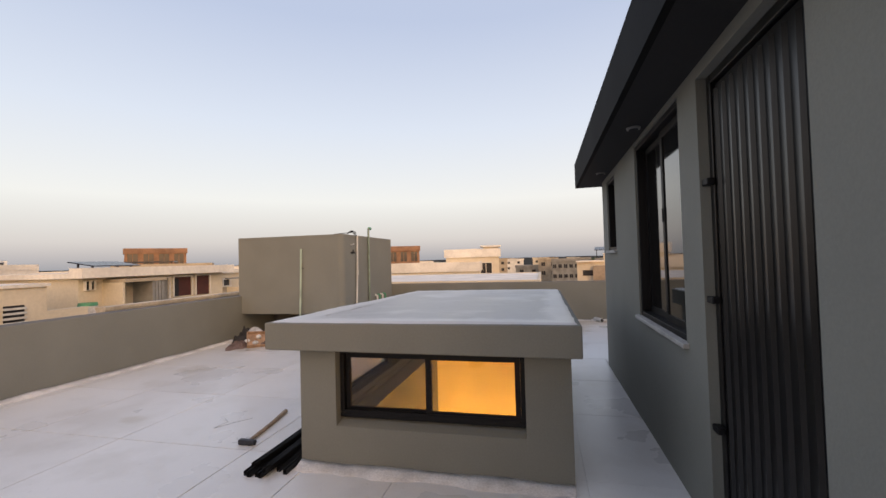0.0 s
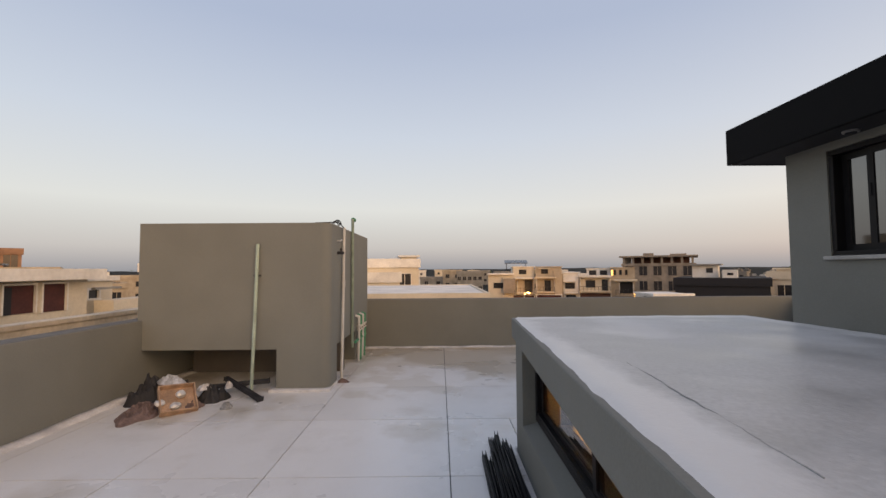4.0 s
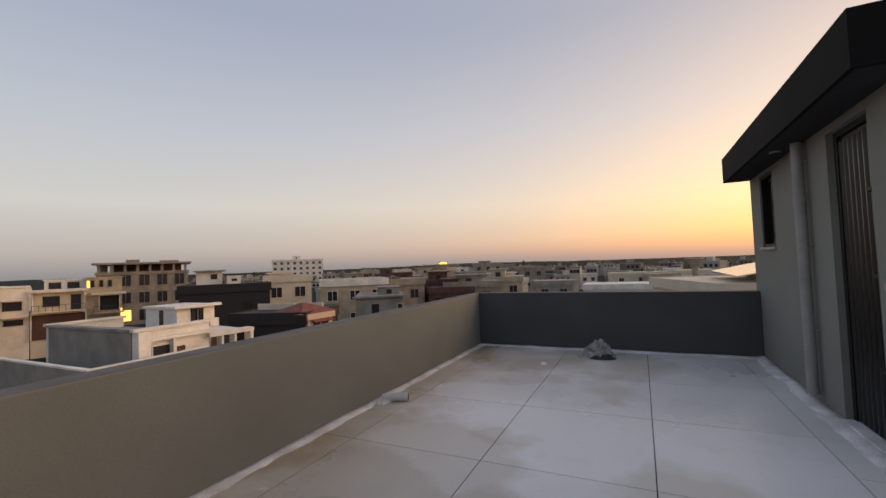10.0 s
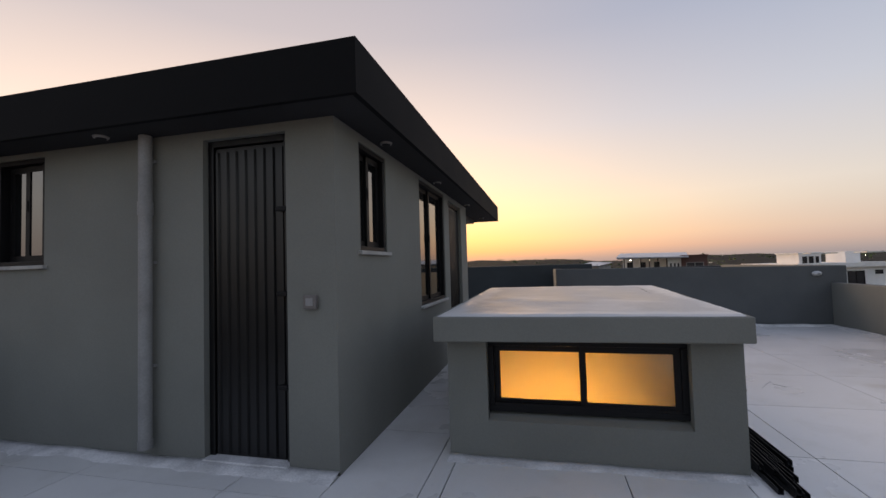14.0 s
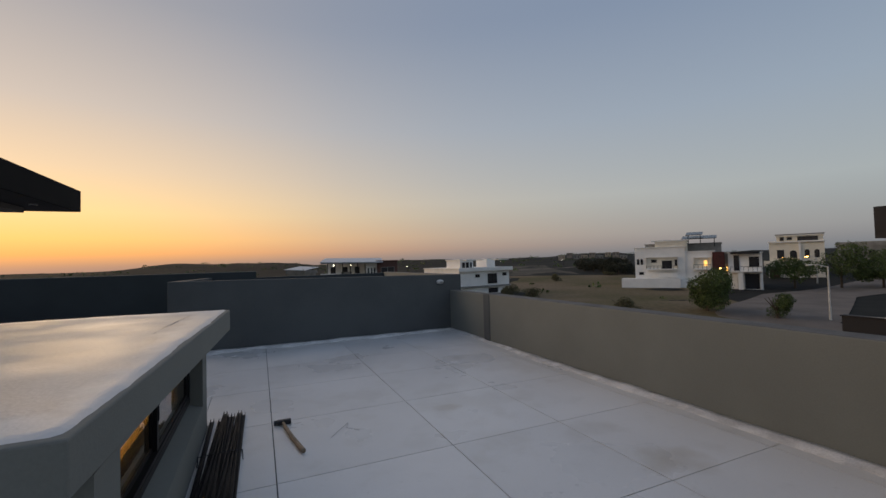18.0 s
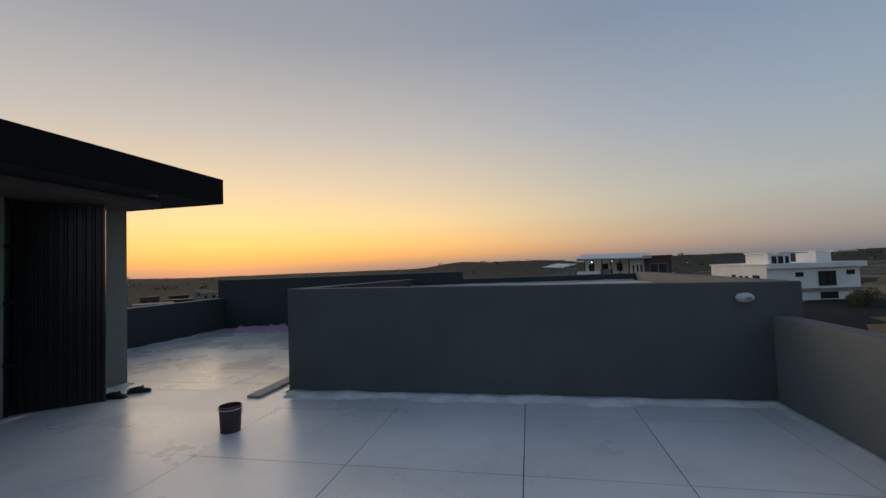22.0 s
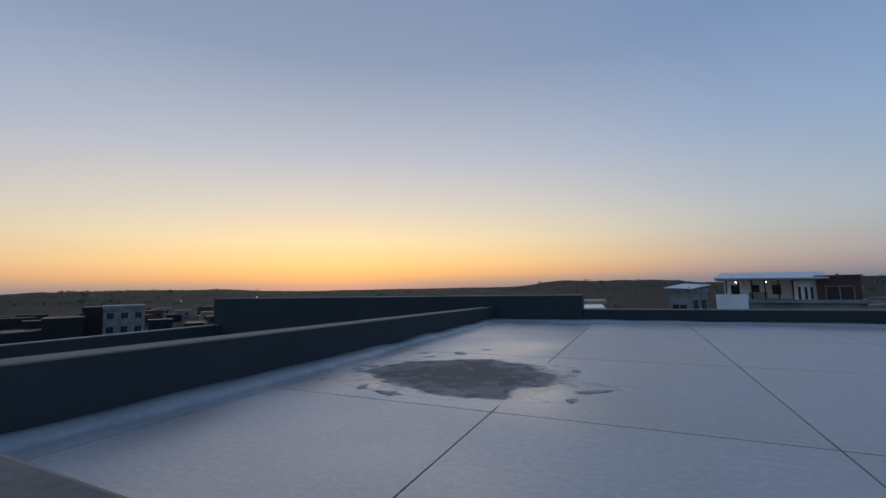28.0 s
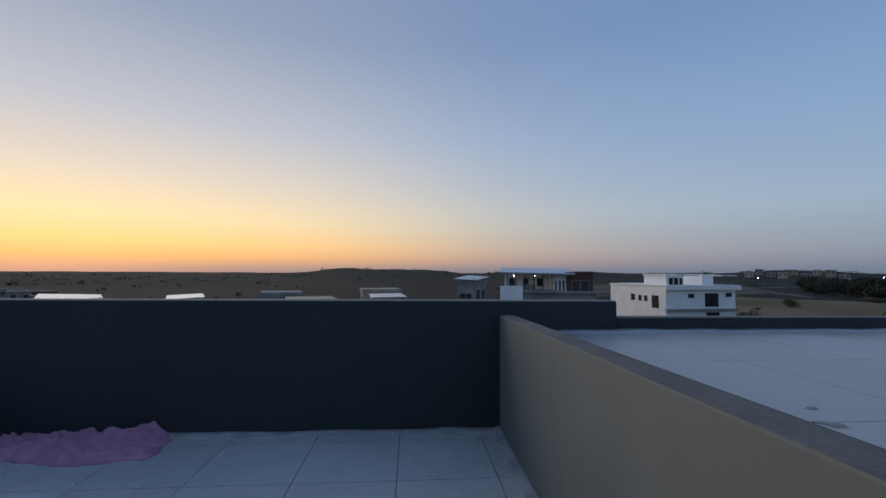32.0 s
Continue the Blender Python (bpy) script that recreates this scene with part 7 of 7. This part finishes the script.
def tree(x, y, h, r, label, seed, n=2600, size=0.32, z=None, low=0.0, leaf=None):
    rnd = random.Random(seed)
    z = ground_z(x, y) if z is None else z
    t = thing("tree", x, y, z - 0.1, 0, label, "tree", "trees")
    bm = bmesh.new()
    rod(bm, (0, 0, 0), (0.1, 0.05, h * 0.45), 0.16, 0.1, 10)
    for i in range(6):
        a = rnd.uniform(0, 6.28)
        rod(bm, (0.08, 0.04, h * 0.25 + 0.03 * i), (r * 0.6 * math.cos(a), r * 0.6 * math.sin(a), h * rnd.uniform(0.5, 0.8)), 0.07, 0.02, 7)
    part("trunk", bm, BARK, t)
    bm = bmesh.new()
    for i in range(7):
        a = rnd.uniform(0, 6.28)
        d = rnd.uniform(0.15, 0.62) * r
        crown(bm, d * math.cos(a), d * math.sin(a), h * (rnd.uniform(0.42, 0.72) - low * (i % 2)), r * rnd.uniform(0.4, 0.6), h * rnd.uniform(0.24, 0.36), n // 7, size, rnd)
    part("crown", bm, leaf or LEAF, t)


tree(-39.2, -17.6, 4.3, 2.7, "dense green roadside tree with a low crown", 1, 14000, 0.17, low=0.28)
tree(-40.0, -12.4, 2.3, 1.35, "small dark green shrub by the road", 2, 4200, 0.12, low=0.28)
for i, (x, y, h, r) in enumerate(((-72, -27, 5.0, 3.4), (-75, -23, 6.6, 3.6), (-77, -19.5, 4.2, 3.0), (-92, -24, 5.5, 4.0), (-98, -21, 5.0, 4.0))):
    tree(x, y, h, r, "broad green tree in front of the villas", 10 + i, 4500, 0.28)
for i in range(15):
    a = i / 14
    tree(-112 + 30 * a + 3 * math.sin(i * 2.4), -112 + 45 * a + 4 * math.cos(i * 1.7), 4.2 + 0.9 * math.sin(i * 3.1), 3.6 + 0.7 * math.cos(i * 2.2), "dark green tree in the belt beyond the field", 50 + i, 1500, 0.5, low=0.22, leaf=DARKLEAF)
for i, (x, y, h, r) in enumerate(((-59.3, -63.5, 1.9, 1.5), (-75.3, -65.0, 1.3, 1.6), (-34.6, -42.8, 2.0, 1.7), (-36.5, -40.2, 1.5, 2.0), (-33.0, -41.5, 1.4, 1.3), (-34.2, -22.8, 1.5, 1.7))):
    tree(x, y, h, r, "low grey-green bush on the dry field", 80 + i, 2600, 0.14, low=0.28, leaf=DRYLEAF)
tree(-8.5, 44.0, 7.0, 2.2, "dark green tree between the houses", 30, 1400, 0.35)
tree(23, 62, 4.0, 1.6, "round green tree beside the street", 31, 900, 0.3)
rnd = random.Random(77)
bm = bmesh.new()
for i in range(520):
    phi = radians(rnd.uniform(-180, 180))
    d = 45 * (18 ** rnd.random())
    if -30 < math.degrees(phi) < 165 and d < 110:
        continue
    x, y = d * math.cos(phi), d * math.sin(phi)
    s = rnd.uniform(0.3, 1.0) * (0.6 + d / 160)
    crown(bm, x, y, ground_z(x, y) + s * 0.35, s * 1.4, s * 0.7, 14, s * 0.9, rnd)
for i in range(900):
    phi = radians(rnd.uniform(-150, 40))
    d = rnd.uniform(480, 950)
    x, y = d * math.cos(phi), d * math.sin(phi)
    s = rnd.uniform(0.8, 2.4)
    crown(bm, x, y, ground_z(x, y) + s * 0.2, s * 3.2, s * 0.7, 14, s * 1.1, rnd)
tagged(part("scrub", bm, LEAF), "low dark scrub and bushes over the fields", "bushes", kind="stuff")


# ---- skims along the wall feet ----
rough_strip("skirt_north", [(WEST, NORTH), (EAST, NORTH)], 0.11, 0.022, GROUT, "uneven pale cement skim at the wall foot", 1, (0, -1))
rough_strip("skirt_east", [(EAST, RY), (EAST, NORTH)], 0.11, 0.02, GROUT, "uneven pale cement skim at the wall foot", 2, (-1, 0))
rough_strip("skirt_west", [(WEST, 1.68), (WEST, NORTH)], 0.14, 0.035, GROUT, "uneven pale cement skim at the wall foot", 3, (1, 0))
rough_strip("skirt_west_end", [(WEST - 0.03, BLOCK_N), (WEST - 0.03, 1.66)], 0.10, 0.035, GROUT, "uneven pale cement skim at the wall foot", 4, (1, 0))
rough_strip("skirt_block", [(WEST, BLOCK_N), (BLOCK_E, BLOCK_N)], 0.20, 0.04, WHITESKIM, "uneven pale cement skim at the wall foot", 5, (0, 1))
rough_strip("skirt_block_east", [(BLOCK_E, SOUTH), (BLOCK_E, BLOCK_N)], 0.12, 0.04, DULLGROUT, "uneven pale cement skim at the wall foot", 6, (1, 0))
rough_strip("skirt_south", [(BLOCK_E, SOUTH), (EAST, SOUTH)], 0.13, 0.03, DULLGROUT, "uneven pale cement skim at the wall foot", 7, (0, 1))
rough_strip("skirt_east_low", [(EAST, SOUTH), (EAST, -1.07)], 0.12, 0.03, DULLGROUT, "uneven pale cement skim at the wall foot", 8, (-1, 0))
rough_strip("skirt_room_north", [(RX, RY), (EAST, RY)], 0.16, 0.03, GROUT, "uneven pale cement skim at the wall foot", 9, (0, 1))
rough_strip("skirt_room_recess", [(1.94, -1.07), (1.94, 1.29)], 0.12, 0.03, GROUT, "uneven pale cement skim at the wall foot", 10, (-1, 0))
rough_strip("skirt_skylight", [(SX0, SY0), (SX1, SY0)], 0.14, 0.03, GROUT, "uneven pale cement skim at the wall foot", 11, (0, -1))
rough_strip("skirt_skylight_north", [(SX0, SY1), (SX1, SY1)], 0.10, 0.02, GROUT, "uneven pale cement skim at the wall foot", 12, (0, 1))
s = rough_strip("skirt_raised_roof", [(BLOCK_E - 0.15, SOUTH), (BLOCK_E - 0.15, BLOCK_N - 0.15)], 0.17, 0.036, ROOFSCREED, "uneven pale cement skim beside the raised roof kerb", 13, (-1, 0))
s.location.z = SLAB_Z
s = rough_strip("skirt_raised_roof_south", [(WEST, SOUTH), (BLOCK_E - 0.15, SOUTH)], 0.20, 0.03, ROOFSCREED, "uneven pale cement fillet beside the raised roof kerb", 14, (0, 1))
s.location.z = SLAB_Z


# ---- wet stain on the raised roof ----
def wet_mat(name, centre, radii):
    """The roof screed again, soaked dark inside a ragged outline, with splashes round it."""
    m = mat(name, (0.355, 0.357, 0.355), 0.48, 0.13, 1.6, 45, 0.4, depth=0.004, patch_rough=0.14)
    nt = m.node_tree
    add, link = nt.nodes.new, nt.links.new
    b = nt.nodes["Principled BSDF"]
    base = b.inputs["Base Color"].links[0].from_socket
    geo, off, size, length = add("ShaderNodeNewGeometry"), add("ShaderNodeVectorMath"), add("ShaderNodeVectorMath"), add("ShaderNodeVectorMath")
    off.operation, size.operation, length.operation = "SUBTRACT", "DIVIDE", "LENGTH"
    off.inputs[1].default_value, size.inputs[1].default_value = (*centre, SLAB_Z), (*radii, 1.0)
    link(geo.outputs["Position"], off.inputs[0])
    link(off.outputs["Vector"], size.inputs[0])
    link(size.outputs["Vector"], length.inputs[0])
    for scale, detail, spread, lo, hi, tint in ((2.6, 8, 2.0, 0.98, 1.12, (0.66, 0.65, 0.635)), (11.0, 5, 5.2, 0.72, 0.90, (0.70, 0.69, 0.68)), (6.0, 6, 4.2, 0.98, 1.14, (0.84, 0.835, 0.83))):
        n, sub, mul, both, r, x = (add("ShaderNodeTexNoise"), add("ShaderNodeMath"), add("ShaderNodeMath"), add("ShaderNodeMath"), add("ShaderNodeMapRange"), add("ShaderNodeMix"))
        n.inputs["Scale"].default_value, n.inputs["Detail"].default_value = scale, detail
        link(geo.outputs["Position"], n.inputs["Vector"])
        sub.operation, mul.operation = "SUBTRACT", "MULTIPLY"
        sub.inputs[1].default_value, mul.inputs[1].default_value = 0.5, spread
        link(n.outputs["Fac"], sub.inputs[0])
        link(sub.outputs[0], mul.inputs[0])
        link(length.outputs["Value"], both.inputs[0])
        link(mul.outputs[0], both.inputs[1])
        for k, v in (("From Min", lo), ("From Max", hi), ("To Min", 1.0), ("To Max", 0.0)):
            r.inputs[k].default_value = v
        link(both.outputs[0], r.inputs["Value"])
        x.data_type, x.blend_type = "RGBA", "MULTIPLY"
        x.inputs["B"].default_value = (*tint, 1)
        link(r.outputs["Result"], x.inputs["Factor"])
        link(base, x.inputs["A"])
        base = x.outputs["Result"]
        if scale == 2.6:
            # the soaked cement film is duller than the dry, trowelled screed
            for socket, dull in (("Roughness", 0.85), ("Specular IOR Level", 0.12)):
                blend = add("ShaderNodeMix")
                blend.inputs["A"].default_value, blend.inputs["B"].default_value = 0.5, dull
                if b.inputs[socket].is_linked:
                    link(b.inputs[socket].links[0].from_socket, blend.inputs["A"])
                link(r.outputs["Result"], blend.inputs["Factor"])
                link(blend.outputs["Result"], b.inputs[socket])
    link(base, b.inputs["Base Color"])
    return m


bm = bmesh.new()
rim, brim = [], []
for i in range(96):
    a = 6.2832 * i / 96
    k = 1 + 0.06 * noise.noise((math.cos(a) * 2, math.sin(a) * 2, 4.0))
    rim.append(bm.verts.new((0.86 * k * math.cos(a), 0.53 * k * math.sin(a), -0.002)))
    brim.append(bm.verts.new((0.80 * k * math.cos(a), 0.49 * k * math.sin(a), 0.0009)))
for i in range(96):
    bm.faces.new((rim[i], rim[(i + 1) % 96], brim[(i + 1) % 96], brim[i]))
bm.faces.new(brim)
puddle = part("wet_patch", bm, wet_mat("soaked_roof_screed", (-1.82, -2.77), (0.49, 0.38)))
puddle.location = (-1.88, -2.78, SLAB_Z)
tagged(puddle, "dark wet patch with splashes on the pale roof", "puddle")
# splashes thrown round it
DROP = mat("soaked_cement_splash", (0.265, 0.262, 0.255), 0.7, 0.15, 9, 60, 0.3, spec=0.2)
rnd = random.Random(58)
for x, y, r in ((-1.695, -3.63, 0.030), (-1.577, -3.42, 0.045), (-1.328, -3.36, 0.035), (-1.253, -2.817, 0.045), (-1.243, -2.711, 0.04), (-1.232, -2.418, 0.02), (-1.44, -3.23, 0.03), (-2.46, -2.45, 0.03), (-2.52, -2.62, 0.04), (-2.40, -3.05, 0.03), (-1.70, -2.30, 0.04), (-1.52, -2.36, 0.03)):
    bm = bmesh.new()
    turn, long = rnd.uniform(0, 6.28), rnd.uniform(1.2, 2.6)
    ring = []
    for i in range(22):
        a = 6.2832 * i / 22
        k = 0.72 * r * (1 + 0.8 * noise.noise((math.cos(a) * 2.4 + x * 9, math.sin(a) * 2.4, y * 9)) + rnd.uniform(-0.22, 0.22))
        u, v = k * long * math.cos(a), k * math.sin(a)
        ring.append(bm.verts.new((x - puddle.location.x + u * math.cos(turn) - v * math.sin(turn), y - puddle.location.y + u * math.sin(turn) + v * math.cos(turn), 0.0018)))
    bm.faces.new(ring)
    for v in bmesh.ops.extrude_face_region(bm, geom=list(bm.faces))["geom"]:
        if isinstance(v, bmesh.types.BMVert):
            v.co.z += 0.0006
    part("splash", bm, DROP, puddle)


# ---- floor panels ----
PANELS = {}


def panel(parent, x0, x1, y0, y1, z, material, j=0.0045):
    w, d = round(x1 - x0 - 2 * j, 3), round(y1 - y0 - 2 * j, 3)
    if w < 0.04 or d < 0.04:
        return
    key = (w, d, material.name)
    if key not in PANELS:
        bm = bmesh.new()
        lo = [bm.verts.new((sx * w / 2, sy * d / 2, -0.011)) for sx, sy in ((-1, -1), (1, -1), (1, 1), (-1, 1))]
        hi = [bm.verts.new((sx * w / 2, sy * d / 2, 0)) for sx, sy in ((-1, -1), (1, -1), (1, 1), (-1, 1))]
        for i in range(4):
            bm.faces.new((lo[i], lo[(i + 1) % 4], hi[(i + 1) % 4], hi[i]))
        bm.faces.new(hi)
        me = bpy.data.meshes.new("panel")
        bm.to_mesh(me)
        bm.free()
        me.materials.append(material)
        PANELS[key] = me
    ob = new("panel", PANELS[key])
    ob.parent = parent
    ob.location = ((x0 + x1) / 2, (y0 + y1) / 2, z)


floor = bpy.data.objects["floor"]
BLOCKED = [(SX0 + 0.06, SX1 - 0.06, SY0 + 0.06, SY1 - 0.06)]


def lay(parent, xs, ys, z, material, skip=(), j=0.004):
    for xa, xb in zip(xs, xs[1:]):
        for ya, yb in zip(ys, ys[1:]):
            cells = [(xa, xb, ya, yb)]
            for sx0, sx1, sy0, sy1 in skip:
                nxt = []
                for a, b, c, d in cells:
                    if b <= sx0 or a >= sx1 or d <= sy0 or c >= sy1:
                        nxt.append((a, b, c, d))
                        continue
                    if a < sx0:
                        nxt.append((a, sx0, c, d))
                    if b > sx1:
                        nxt.append((sx1, b, c, d))
                    m0, m1 = max(a, sx0), min(b, sx1)
                    if c < sy0:
                        nxt.append((m0, m1, c, sy0))
                    if d > sy1:
                        nxt.append((m0, m1, sy1, d))
                cells = nxt
            for a, b, c, d in cells:
                panel(parent, a, b, c, d, z, material, j)


XS = [WEST, -5.72, -4.635, -3.575, -2.25, -0.93, 0.347, 1.62, 2.88, 4.1, EAST]
YS = [BLOCK_N, -0.68, -0.30, 0.87, 2.06, 3.253, 4.47, 5.62, 6.76, 7.905, 9.064, 10.22, NORTH]
ROOM = [(RX, EAST + 0.2, 1.29, RY), (1.94, EAST + 0.2, -1.07, 1.29)]
# round the doors the joints are filled with cement wash, down to hairlines
lay(floor, [x for x in XS if x <= -0.9], YS, 0.0, FLOOR, BLOCKED + ROOM)
lay(floor, [x for x in XS if x >= -0.95], [y for y in YS if y >= 4.0], 0.0, FLOOR, BLOCKED + ROOM)
lay(floor, [x for x in XS if x >= -0.95], [y for y in YS if y <= 4.5], 0.0, FLOOR, BLOCKED + ROOM, 0.0008)
PX = [BLOCK_E, -0.52, 0.30, 1.12, 1.94, 2.76, 3.58, 4.40, EAST]
PY = [SOUTH, -5.985, -5.19, -4.39, -3.59, -2.79, -1.99, -1.19, BLOCK_N]
lay(floor, PX, PY, 0.0, PATIOFLOOR, [(1.94, EAST + 0.2, -1.07, 0)], 0.0035)
lay(bpy.data.objects["raised_roof"], [WEST - 0.05, -5.3, -4.2, -3.19, -2.21, -1.15, BLOCK_E - 0.15],
    [SOUTH, -6.0, -4.7, -3.45, -2.2, BLOCK_N - 0.15], SLAB_Z, ROOFSCREED, (), 0.003)
